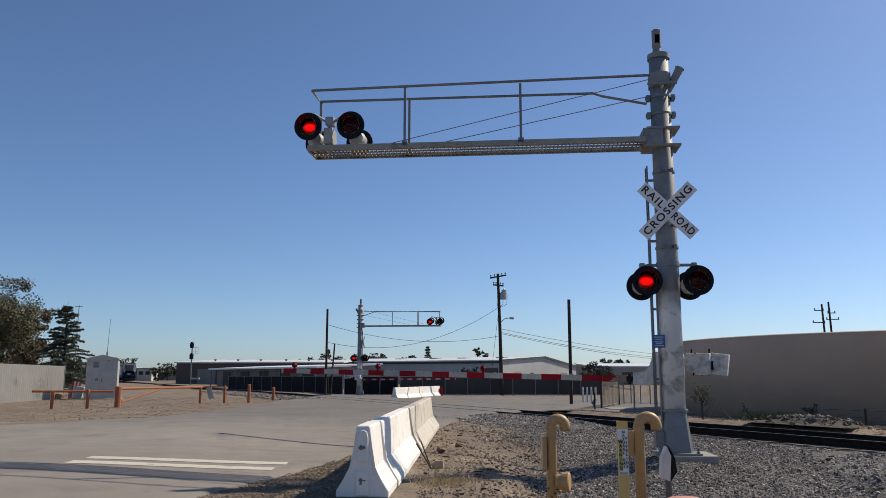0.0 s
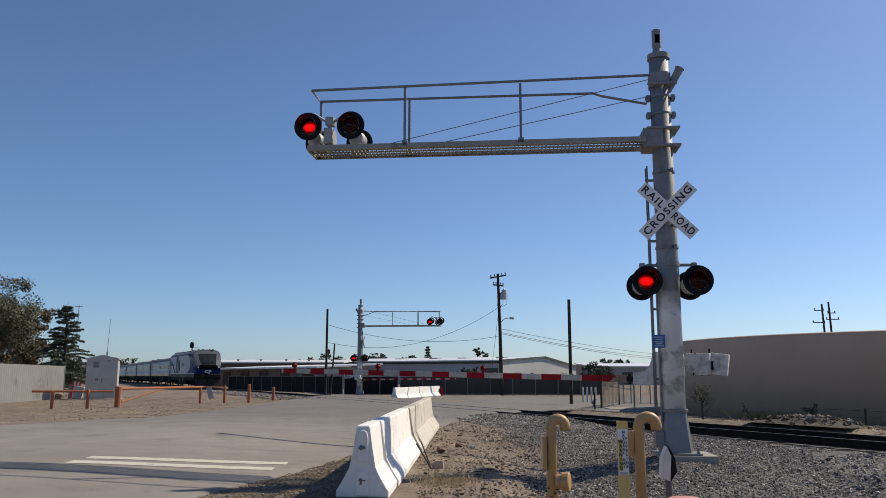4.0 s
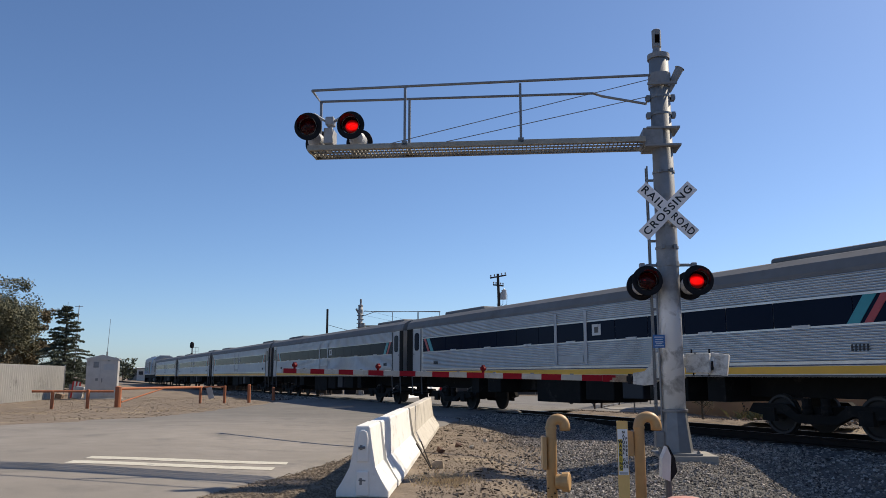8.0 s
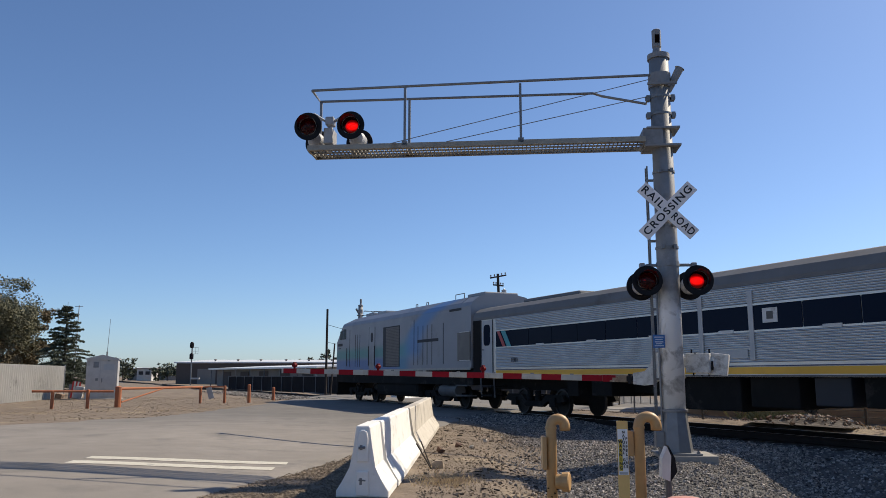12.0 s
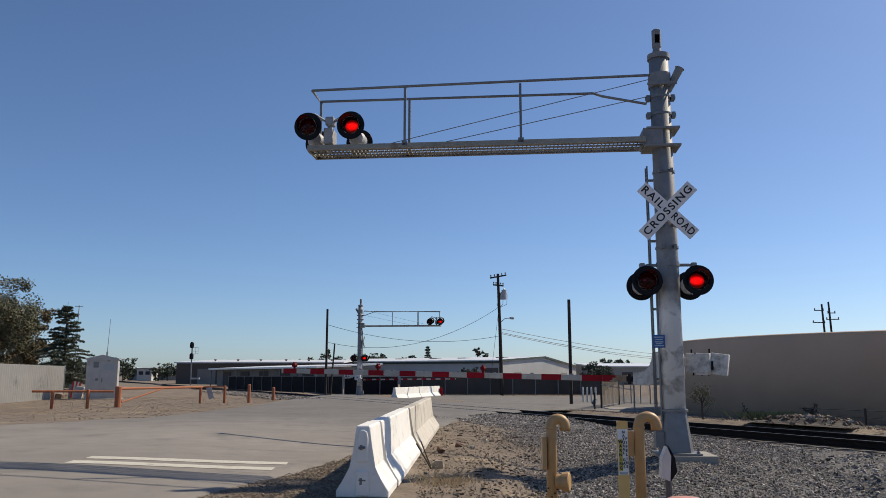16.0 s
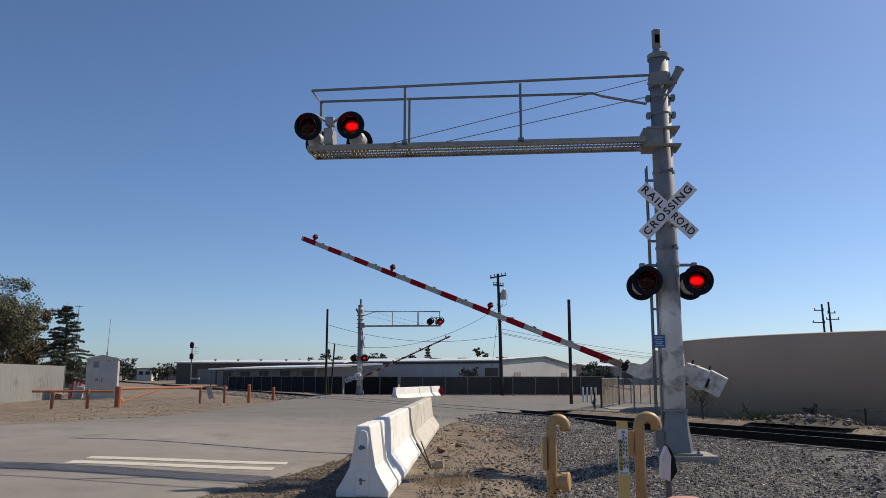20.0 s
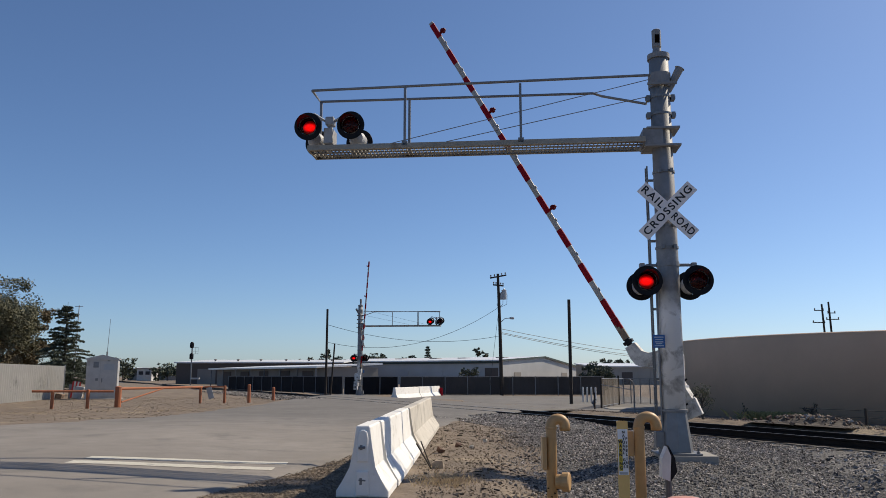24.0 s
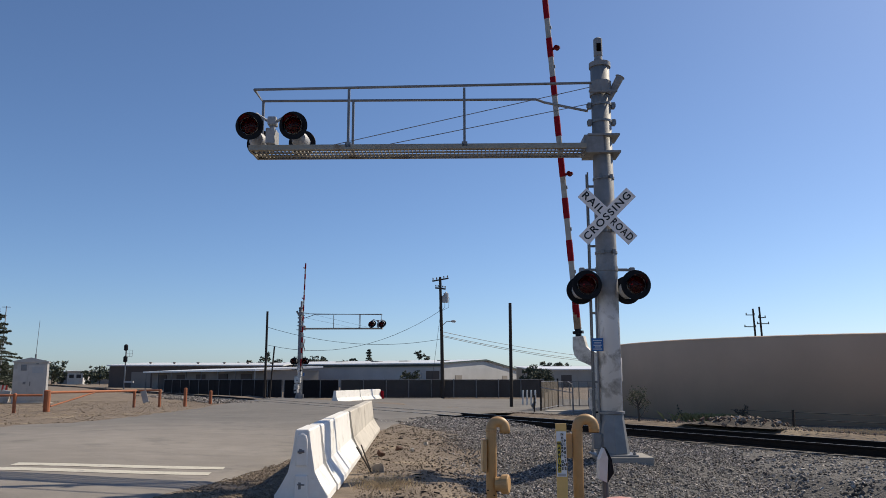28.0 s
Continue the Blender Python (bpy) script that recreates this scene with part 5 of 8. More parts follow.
def faded_livery():
    """Silver paint with soft green and blue bands low on the side and a blue sweep up to the roof."""
    m = mat("faded_livery", (0.32, 0.325, 0.35), (0.265, 0.27, 0.295), 0.45, 0.1, 1.2, stain=(0.20, 0.20, 0.205), stain_amt=0.25)
    nt = m.node_tree
    b = nt.nodes["Principled BSDF"]
    base = b.inputs["Base Color"].links[0].from_socket
    tc, sep = nt.nodes.new("ShaderNodeTexCoord"), nt.nodes.new("ShaderNodeSeparateXYZ")
    nt.links.new(tc.outputs["Object"], sep.inputs[0])
    y, z = sep.outputs["Y"], sep.outputs["Z"]

    def op(kind, a, c):
        n = nt.nodes.new("ShaderNodeMath")
        n.operation = kind
        for sock, val in zip(n.inputs, (a, c)):
            if isinstance(val, float):
                sock.default_value = val
            else:
                nt.links.new(val, sock)
        return n.outputs[0]

    def ease(val, lo, hi):
        n = nt.nodes.new("ShaderNodeMapRange")
        n.interpolation_type = "SMOOTHSTEP"
        n.inputs["From Min"].default_value, n.inputs["From Max"].default_value = lo, hi
        nt.links.new(val, n.inputs["Value"])
        return n.outputs[0]

    def over(col, mask, tone):
        n = nt.nodes.new("ShaderNodeMix")
        n.data_type = "RGBA"
        nt.links.new(mask, n.inputs[0])
        nt.links.new(col, n.inputs[6])
        n.inputs[7].default_value = (*tone, 1)
        return n.outputs[2]

    side = ease(y, 3.0, 1.2)
    green = op("MULTIPLY", op("MULTIPLY", ease(z, 3.05, 2.6), ease(z, 2.15, 2.4)), op("MULTIPLY", side, 0.75))
    blue = op("MULTIPLY", ease(z, 2.4, 2.1), op("MULTIPLY", side, 0.75))
    rise = op("MULTIPLY", op("POWER", op("MAXIMUM", op("SUBTRACT", z, 2.0), 0.0), 3.0), 0.21)
    across = op("SUBTRACT", y, rise)
    sweep = op("MULTIPLY", op("MULTIPLY", ease(across, 1.3, 2.2), ease(across, 4.2, 2.9)), op("MULTIPLY", ease(z, 1.9, 2.6), 0.7))
    teal = op("MULTIPLY", op("MULTIPLY", ease(across, 0.6, 1.4), ease(across, 2.6, 1.6)), op("MULTIPLY", ease(z, 3.6, 2.4), 0.5))
    col = over(base, green, (0.06, 0.27, 0.25))
    col = over(col, blue, (0.05, 0.15, 0.38))
    col = over(col, sweep, (0.07, 0.24, 0.52))
    col = over(col, teal, (0.07, 0.32, 0.40))
    nt.links.new(col, b.inputs["Base Color"])
    return m


M_LIVERY = faded_livery()


def build_cab_unit():
    v = thing("cab_unit", "faded silver cab unit with green and blue bands", "locomotive")
    prof = [(1.50, 1.66), (1.50, 4.15), (1.42, 4.32), (1.1, 4.56), (0.6, 4.66), (0, 4.68)]
    full = prof + [(-x, z) for x, z in prof[-2::-1]]

    def sect(y, zt=9.0, w=1.0):
        return [(x * w, y, min(z, zt)) for x, z in full]

    bm = bmn()
    loft(bm, [sect(-8.62, 3.0, 0.9), sect(-8.5, 3.3, 0.96), sect(-8.2, 3.38), sect(-8.19, 3.4), sect(-7.35, 4.3), sect(-6.3, 4.6), sect(-6.0), sect(8.55)])
    part("body", bm, M_LIVERY, v, "faded silver body with green and blue bands fading into it")
    bm = bmn()
    rp = [(1.51, 4.13), (1.43, 4.33), (1.11, 4.575), (0.6, 4.675), (0, 4.695), (-0.6, 4.675), (-1.11, 4.575), (-1.43, 4.33), (-1.51, 4.13)]
    prism(bm, rp, lambda u, z, l: Vector((u, l, z)), -5.9, 7.6)
    part("roof", bm, M_LIVERY, v, "faded silver roof with a blue sweep")
    for y0, y1, z1 in ((-5.4, -4.2, 4.8), (-3.6, -2.4, 4.78), (6.9, 8.4, 4.76)):
        bm = bmn()
        box(bm, -0.8, 0.8, y0, y1, 4.6, z1, bevel=0.04)
        part("roof_vent", bm, M_CABG, v)
    bm = bmn()
    tube(bm, [(1.1, 6.4, 4.58), (1.1, 6.4, 4.78), (1.1, 7.2, 4.78), (1.1, 7.2, 4.58)], 0.02, 6)
    part("roof_rail", bm, M_STEEL, v)
    for k in (2.0, 3.2):
        bm = bmn()
        tube(bm, [(1.0, k, 4.6), (1.0, k, 4.72), (1.0, k + 0.2, 4.72), (1.0, k + 0.2, 4.6)], 0.02, 6)
        part("lifting_eye", bm, M_STEEL, v)
    for sgn in (1, -1):
        bm = bmn()
        pts = [(sgn * 0.08, -8.1, 3.52), (sgn * 1.25, -8.1, 3.52), (sgn * 1.2, -7.45, 4.22), (sgn * 0.08, -7.45, 4.22)]
        n = Vector((0, -0.73, 0.68)) * 0.012
        a = [bm.verts.new(Vector(p) + n) for p in pts]
        b = [bm.verts.new(Vector(p) - n) for p in pts]
        bm.faces.new(a), bm.faces.new(b[::-1])
        bridge(bm, a, b)
        part("windscreen", bm, M_GLASS, v)
    for sx in (1, -1):
        for (y0, y1, z0, z1) in ((-7.75, -7.3, 3.42, 3.92), (-7.2, -6.7, 3.42, 4.0)):
            bm = bmn()
            side_panel(bm, rounded(y0, y1, z0, z1, 0.05), sx, -0.022)
            part("cab_window", bm, M_GLASS, v)
        bm = bmn()
        side_panel(bm, quad(-0.95, 1.2, 1.8, 3.78), sx, -0.018)
        sh = part("roller_shutter", bm, M_SEAM, v, "brown grey roller shutter in a dark recess")
        for i in range(26):
            bm = bmn()
            z = 1.84 + i * 0.073
            side_panel(bm, quad(-0.55, 1.14, z, z + 0.06), sx, -0.008)
            part("shutter_slat", bm, M_SHUT, sh)
        bm = bmn()
        side_panel(bm, quad(-2.95, -2.15, 1.72, 3.85), sx, -0.02)
        dr = part("side_door", bm, M_CABG, v)
        bm = bmn()
        side_panel(bm, rounded(-2.7, -2.4, 3.1, 3.6, 0.14), sx, -0.012)
        part("door_window", bm, M_SEAM, dr)
        for y in (-6.05, -5.1, -4.75, -4.4, -2.98, -2.12, 2.9, 3.35, 3.9, 4.35, 4.85, 6.0):
            bm = bmn()
            side_panel(bm, quad(y - 0.018, y + 0.018, 1.85, 3.9 if abs(y) < 3 or y < -5.5 else 3.6), sx, -0.02)
            part("panel_seam", bm, M_SEAM, v)
        for y in (-6.4, -2.05, -2.9):
            bm = bmn()
            tube(bm, [(sx * 1.56, y, 1.9), (sx * 1.56, y, 2.9)], 0.018, 6)
            part("grab_rail", bm, M_SEAM, v)
        for y0, y1, z0, z1 in ((-8.1, -7.3, 3.05, 3.2), (6.6, 7.7, 4.02, 4.12), (3.3, 5.5, 2.85, 2.98), (-8.0, -7.55, 2.9, 2.94)):
            bm = bmn()
            side_panel(bm, quad(y0, y1, z0, z1), sx, -0.02)
            part("lettering_bar", bm, M_SEAM, v)
        bm = bmn()
        side_panel(bm, quad(7.4, 8.5, 1.95, 3.1), sx, 0.01)
        part("end_panel", bm, M_SHUT, v)
        for z in (1.96, 3.1):
            bm = bmn()
            side_panel(bm, quad(7.6, 8.5, z, z + 0.03), sx, 0.03)
            part("end_rail", bm, M_WHITE, v)
        bm = bmn()
        side_panel(bm, quad(-8.4, 8.5, 1.6, 1.69), sx, 0.0)
        part("white_sill", bm, M_GWHITE, v)
        for z in (0.55, 0.95, 1.3):
            bm = bmn()
            box(bm, sx * 1.3 - 0.22, sx * 1.3 + 0.22, 7.2, 8.2, z, z + 0.05)
            part("step", bm, M_UBOX, v)
    bm = bmn()
    box(bm, -1.4, 1.4, -8.5, 8.5, 1.0, 1.62)
    part("underframe", bm, M_UNDER, v)
    bm = bmn()
    box(bm, -1.35, 1.35, -2.3, 3.0, 0.4, 1.1, bevel=0.2)
    part("fuel_tank", bm, M_UNDER, v)
    bm = bmn()
    tube(bm, [(1.2, 5.4, 0.75), (1.2, 7.0, 0.75)], 0.25, 16)
    part("air_reservoir", bm, M_UBOX, v)
    bogie(v, -5.2, r=0.5, axles=(-1.35, 1.35))
    bogie(v, 5.2, r=0.5, axles=(-1.35, 1.35))
    bm = bmn()
    loft(bm, [[(x, -8.4, 1.2), (x, -8.75 + 0.12 * abs(x), 0.3), (x, -8.6 + 0.12 * abs(x), 0.28), (x, -8.2, 1.2)] for x in (-1.4, 0, 1.4)])
    part("plough", bm, M_UNDER, v)
    bm = bmn()
    box(bm, -0.14, 0.14, -9.2, -8.5, 0.75, 1.0, bevel=0.04)
    part("coupler", bm, M_UNDER, v)
    return v


loco = build_loco()
coach_one = build_coach()
coaches = [coach_one] + [copy_thing(coach_one, pose(0, 0, 0)) for _ in range(4)]
cabcar = build_cab_unit()


# ---------------------------------------------------------------- beside and beyond the tracks
M_LEAF = mat("dusty_green_leaves", (0.155, 0.148, 0.085), (0.095, 0.095, 0.055), 0.8, 0.0, 1.5)
M_LEAF2 = mat("olive_brown_leaves", (0.17, 0.13, 0.068), (0.11, 0.088, 0.05), 0.8, 0.0, 1.2)
M_CEDAR = mat("cedar_needles", (0.085, 0.10, 0.065), (0.055, 0.066, 0.044), 0.8, 0.0, 1.5)
M_BARK = mat("tree_bark", (0.09, 0.075, 0.06), (0.06, 0.05, 0.04), 0.95, 0.0, 6.0, 0.01, 25)
M_STRAW = mat("dry_straw", (0.60, 0.47, 0.29), (0.47, 0.36, 0.22), 0.9, 0.0, 4.0)
M_SHEET = mat("grey_metal_sheet", (0.52, 0.50, 0.46), (0.46, 0.44, 0.41), 0.6, 0.2, 1.0, stain=(0.22, 0.21, 0.19), stain_amt=0.2)
M_CABINET = mat("weathered_aluminium", (0.50, 0.48, 0.45), (0.43, 0.41, 0.39), 0.5, 0.3, 2.5, stain=(0.32, 0.29, 0.26), stain_amt=0.25)
M_SCREEN = mat("black_fence_screen", (0.018, 0.019, 0.026), (0.012, 0.013, 0.018), 0.9, 0.0, 0.6, 0.02, 3)
M_SCREEN2 = mat("grey_fence_screen", (0.085, 0.085, 0.09), (0.065, 0.065, 0.07), 0.9, 0.0, 0.6, 0.02, 3)
M_BWALL = mat("pale_metal_siding", (0.42, 0.42, 0.42), (0.36, 0.36, 0.36), 0.6, 0.1, 0.3)
M_BROOF = mat("white_metal_roof", (0.78, 0.78, 0.77), (0.70, 0.70, 0.69), 0.4, 0.1, 0.3)
M_BBROWN = mat("brown_block_wall", (0.105, 0.085, 0.075), (0.085, 0.07, 0.062), 0.85, 0.0, 0.4)
M_BGREY = mat("taupe_wall", (0.24, 0.22, 0.20), (0.20, 0.185, 0.17), 0.8, 0.0, 0.4)
M_BTAN = mat("pale_tan_siding", (0.36, 0.34, 0.31), (0.31, 0.29, 0.265), 0.7, 0.1, 0.4)
M_HROOF = mat("dull_metal_roof", (0.42, 0.42, 0.42), (0.36, 0.36, 0.36), 0.7, 0.0, 0.3)
M_TRIM_SHADE = mat("dark_green_trim_and_eave_shade", (0.03, 0.05, 0.042), None, 0.6)
M_EARTH = mat("dark_loose_earth", (0.085, 0.068, 0.055), (0.045, 0.037, 0.03), 0.98, 0.0, 9.0, 0.03, 14)
M_SLAT = mat("tan_fence_slat", (0.15, 0.125, 0.10), (0.11, 0.095, 0.075), 0.8, 0.0, 3.0, vary=0.25)
M_WEED = mat("yellow_green_weed", (0.30, 0.26, 0.10), (0.20, 0.19, 0.08), 0.85, 0.0, 4.0)
M_WIRE = mat("black_wire", (0.02, 0.02, 0.022), None, 0.6)
M_TRANSF = mat("transformer_grey", (0.42, 0.43, 0.44), (0.36, 0.37, 0.38), 0.4, 0.1, 3.0)
M_REDPL = mat("red_barricade", (0.60, 0.05, 0.04), (0.5, 0.04, 0.035), 0.5, 0.0, 4.0)
M_YEL = mat("yellow_label", (0.70, 0.52, 0.05), None, 0.5)
M_RUST = mat("rusty_pipe_fence", (0.28, 0.19, 0.13), (0.20, 0.14, 0.10), 0.8, 0.1, 5.0)
M_CLOD = mat("dry_earth_clod", (0.20, 0.15, 0.11), (0.13, 0.10, 0.075), 0.95, 0.0, 10.0)
M_TANLUMP = mat("tan_broken_concrete", (0.38, 0.31, 0.23), (0.28, 0.23, 0.17), 0.9, 0.0, 12.0, 0.006, 30)
M_BRICK = mat("broken_brick", (0.15, 0.085, 0.06), (0.11, 0.065, 0.05), 0.9, 0.0, 10.0)


def build_tank():
    t = thing("storage_tank", "broad round tan painted storage tank beside the tracks", "storage tank", pose(21.5, 35.6, -0.3))
    bm = bmn()
    lathe(bm, (0, 0, 0), (0, 0, 1), [(0, 10.95), (3.14, 10.95)], 180, True, False)
    part("tank_wall", bm, M_TANK, t, "smooth tan painted steel wall", smooth=True)
    bm = bmn()
    lathe(bm, (0, 0, 0), (0, 0, 1), [(3.13, 10.94), (3.13, 10.965), (3.17, 10.965), (3.2, 10.9), (3.45, 0.1)], 180)
    part("tank_roof", bm, M_TANK, t, "low tan roof with a thin rim")


build_tank()


# ---- trees
def leaves(pts, size, material, name, parent, seed, flat=0.0):
    rnd = random.Random(seed)
    co, fa = [], []
    for p in pts:
        s = size * rnd.uniform(0.6, 1.4)
        u = Vector((rnd.gauss(0, 1), rnd.gauss(0, 1), rnd.gauss(0, 1) * (1 - flat))).normalized()
        w = u.cross(Vector((rnd.gauss(0, 1), rnd.gauss(0, 1), rnd.gauss(0, 1)))).normalized()
        k = len(co)
        co += [(p - u * s)[:], (p + w * s * 0.45)[:], (p + u * s)[:], (p - w * s * 0.45)[:]]
        fa.append((k, k + 1, k + 2, k + 3))
    me = bpy.data.meshes.new(name)
    me.from_pydata(co, [], fa)
    me.materials.append(material)
    ob = new(name, me)
    ob.parent = parent
    return ob


def broadleaf(x, y, h, r, seed, label, n=5000, size=0.2, base=0.3, material=None, limbs=9, name="tree", sparse=1.0):
    rnd = random.Random(seed)
    t = thing(name, label, "tree" if name == "tree" else "shrub", pose(x, y, gz(x, y) - 0.05), "trees" if name == "tree" else "")
    bm = bmn()
    k = h / 9
    lean = Vector((rnd.uniform(-0.3, 0.3), rnd.uniform(-0.3, 0.3), 0)) * k
    top = Vector((0, 0, h * 0.62)) + lean
    tube(bm, [(0, 0, 0), lean * 0.3 + Vector((0, 0, h * 0.25)), top], [0.2 * k + 0.02, 0.15 * k + 0.015, 0.06 * k + 0.008], 8)
    ends = [top]
    for i in range(limbs):
        a = 2 * math.pi * i / limbs + rnd.uniform(-0.4, 0.4)
        z0 = h * rnd.uniform(base * 0.7, 0.55)
        p0 = lean * (z0 / h) + Vector((0, 0, z0))
        reach = r * rnd.uniform(0.55, 0.95)
        p2 = Vector((math.cos(a) * reach, math.sin(a) * reach, z0 + h * rnd.uniform(0.08, 0.42)))
        p1 = (p0 + p2) / 2 + Vector((0, 0, -0.06 * h * rnd.random()))
        tube(bm, [p0, p1, p2], [0.07 * k + 0.008, 0.05 * k + 0.006, 0.02 * k + 0.003], 6)
        ends += [p2, (p1 + p2) / 2]
    part("trunk", bm, M_BARK, t, "grey brown bark")
    clumps = []
    for e in ends:
        for _ in range(4):
            clumps.append((e + Vector((rnd.gauss(0, 0.3), rnd.gauss(0, 0.3), rnd.gauss(0.1, 0.3))) * r * 0.6, r * rnd.uniform(0.1, 0.27)))
    pts = []
    while len(pts) < n:
        c, cr = rnd.choice(clumps)
        d = Vector((rnd.gauss(0, 1), rnd.gauss(0, 1), rnd.gauss(0, 0.75)))
        p = c + d.normalized() * cr * rnd.random() ** 0.45
        if p.z > h * base * 0.5 and p.z < h * 1.02:
            pts.append(p)
    leaves(pts, size, material or M_LEAF, "crown", t, seed)
    return t


def conifer(x, y, h, r, seed, label, tiers=16, per=11, n=70, size=0.16):
    rnd = random.Random(seed)
    t = thing("tree", label, "tree", pose(x, y, gz(x, y) - 0.05), "trees")
    bm = bmn()
    tube(bm, [(0, 0, 0), (0, 0, h * 0.5), (0, 0, h)], [0.02 * h + 0.03, 0.012 * h + 0.02, 0.01], 8)
    pts = []
    for i in range(tiers):
        f = (i + 0.5) / tiers
        z = h * (0.12 + 0.86 * f)
        reach = r * (1 - f) ** 0.75 * rnd.uniform(0.6, 1.25)
        for j in range(per):
            a = 2 * math.pi * (j / per) + rnd.uniform(-0.3, 0.3)
            rr = reach * rnd.uniform(0.35, 1.25)
            p0, p1 = Vector((0, 0, z)), Vector((math.cos(a) * rr, math.sin(a) * rr, z + 0.3 * rr * rnd.uniform(-1.2, 0.7)))
            if j % 2 == 0:
                tube(bm, [p0, (p0 + p1) / 2 + Vector((0, 0, 0.05)), p1], [0.03, 0.02, 0.006], 5)
            for _ in range(int(n * (0.3 + 0.7 * (1 - f)))):
                q = rnd.random() ** 0.6
                pts.append(p0.lerp(p1, q) + Vector((rnd.gauss(0, 0.12), rnd.gauss(0, 0.12), rnd.gauss(-0.04, 0.07))) * (0.4 + r * 0.2))
    part("trunk", bm, M_BARK, t)
    leaves(pts, size, M_CEDAR, "crown", t, seed, 0.6)
    return t


def cedar(x, y, h, r, seed, label):
    """Level tiers of flat boughs, long and uneven, with gaps of sky between them."""
    rnd = random.Random(seed)
    t = thing("tree", label, "tree", pose(x, y, gz(x, y) - 0.05), "trees")
    bm = bmn()
    tube(bm, [(0, 0, 0), (0.05, 0, h * 0.5), (0, 0, h)], [0.16, 0.1, 0.012], 8)
    pts, z = [], h * 0.1
    while z < h * 0.97:
        f = z / h
        for j in range(8):
            a = 2 * math.pi * j / 8 + rnd.uniform(-0.35, 0.35) + z
            reach = (r * (1 - f) ** 0.9 + 0.16) * rnd.uniform(0.5, 1.12)
            p0 = Vector((0, 0, z + rnd.uniform(-0.2, 0.2)))
            tip = p0 + Vector((math.cos(a) * reach, math.sin(a) * reach, (rnd.uniform(-0.2, 0.02) + 0.16 * f) * reach))
            mid = (p0 + tip) / 2 + Vector((0, 0, 0.05 * reach))
            tube(bm, [p0, mid, tip], [0.03, 0.02, 0.006], 5)
            side = Vector((-math.sin(a), math.cos(a), 0))
            for _ in range(int(90 + 190 * reach)):
                q = rnd.random() ** 0.7
                c = p0.lerp(mid, q * 2) if q < 0.5 else mid.lerp(tip, q * 2 - 1)
                wide = 0.34 * reach * (1 - q) + 0.07
                pts.append(c + side * rnd.gauss(0, 0.5) * wide + Vector((0, 0, rnd.gauss(-0.03, 0.035))))
        z += (0.5 - 0.2 * f) * rnd.uniform(0.7, 1.3)
    part("trunk", bm, M_BARK, t, "dark bark")
    leaves(pts, 0.06, M_CEDAR, "crown", t, seed, 0.6)
    return t


broadleaf(-34.2, 58.5, 8.9, 3.9, 3, "tall dusty green tree with an open crown", 46000, 0.095, 0.2, None, 26)
broadleaf(-37.2, 60.0, 8.9, 3.9, 4, "dusty green tree behind the grey fence", 26000, 0.1, 0.2, None, 18)
broadleaf(-33.6, 62.5, 6.6, 2.2, 5, "olive brown tree beside a cedar", 18000, 0.11, 0.12, M_LEAF2, 18)
broadleaf(-33.0, 55.5, 4.4, 2.6, 6, "low olive green tree behind the fence", 14000, 0.11, 0.1, M_LEAF2, 14)
cedar(-27.3, 57.5, 6.75, 3.5, 7, "dark green cedar with drooping level branches")
broadleaf(-30.0, 63.0, 3.4, 1.7, 8, "low dark shrubby tree under the cedar", 14000, 0.08, 0.05, M_CEDAR)

FAR_TREES = ((-40.5, 250, 7.8, 2.6), (-35.0, 252, 9.3, 2.6), (-21.0, 250, 8.2, 3.2), (-17.5, 255, 7.2, 3.2), (-11.5, 250, 7.4, 2.6), (0.4, 248, 8.0, 2.8), (11.8, 250, 9.6, 2.3),
             (51.5, 240, 6.2, 3.2), (56.5, 246, 6.6, 3.4), (61.5, 250, 6.0, 3.2), (-100.0, 250, 6.5, 4.0), (-46.0, 250, 6.2, 2.4), (-25.0, 245, 7.0, 2.6), (7.0, 252, 6.8, 2.4),
             (-30.5, 252, 7.4, 2.8), (-28.0, 248, 6.8, 2.6), (-14.5, 250, 6.9, 2.4), (-8.5, 252, 7.0, 2.6), (3.2, 251, 7.6, 2.8), (-43.5, 248, 7.0, 2.8), (-86.0, 250, 5.2, 3.4), (-80.0, 255, 5.6, 3.4), (-73.0, 250, 5.0, 3.2))
for i, (x, y, h, r) in enumerate(FAR_TREES):
    broadleaf(x, y, h * 1.05, r * 1.25, 20 + i, "distant dark green tree beyond the warehouses", 900, 0.5, 0.15, M_CEDAR, 7)
conifer(-4.8, 250, 11.2, 2.9, 41, "distant pointed conifer beyond the warehouses", 12, 9, 26, 0.45)
conifer(-38.0, 250, 9.0, 1.6, 42, "distant pointed conifer beyond the warehouses", 10, 7, 8, 0.4)
for i, (x, y, h, r) in enumerate(((-106.0, 262, 5.0, 2.6), (-103.0, 264, 4.4, 2.4), (-91.5, 258, 4.2, 2.4))):
    broadleaf(x, y, h, r, 50 + i, "dark rounded tree beside a low building", 1500, 0.28, 0.05, M_CEDAR, 6)
broadleaf(4.4, 140, 3.6, 1.5, 62, "small sparse bush in front of the pale warehouse", 1600, 0.16, 0.02, M_CEDAR, 9, "bush")
broadleaf(14.5, 75, 2.95, 1.7, 61, "green bush in front of the warehouse", 9000, 0.11, 0.02, M_CEDAR, 12, "bush")


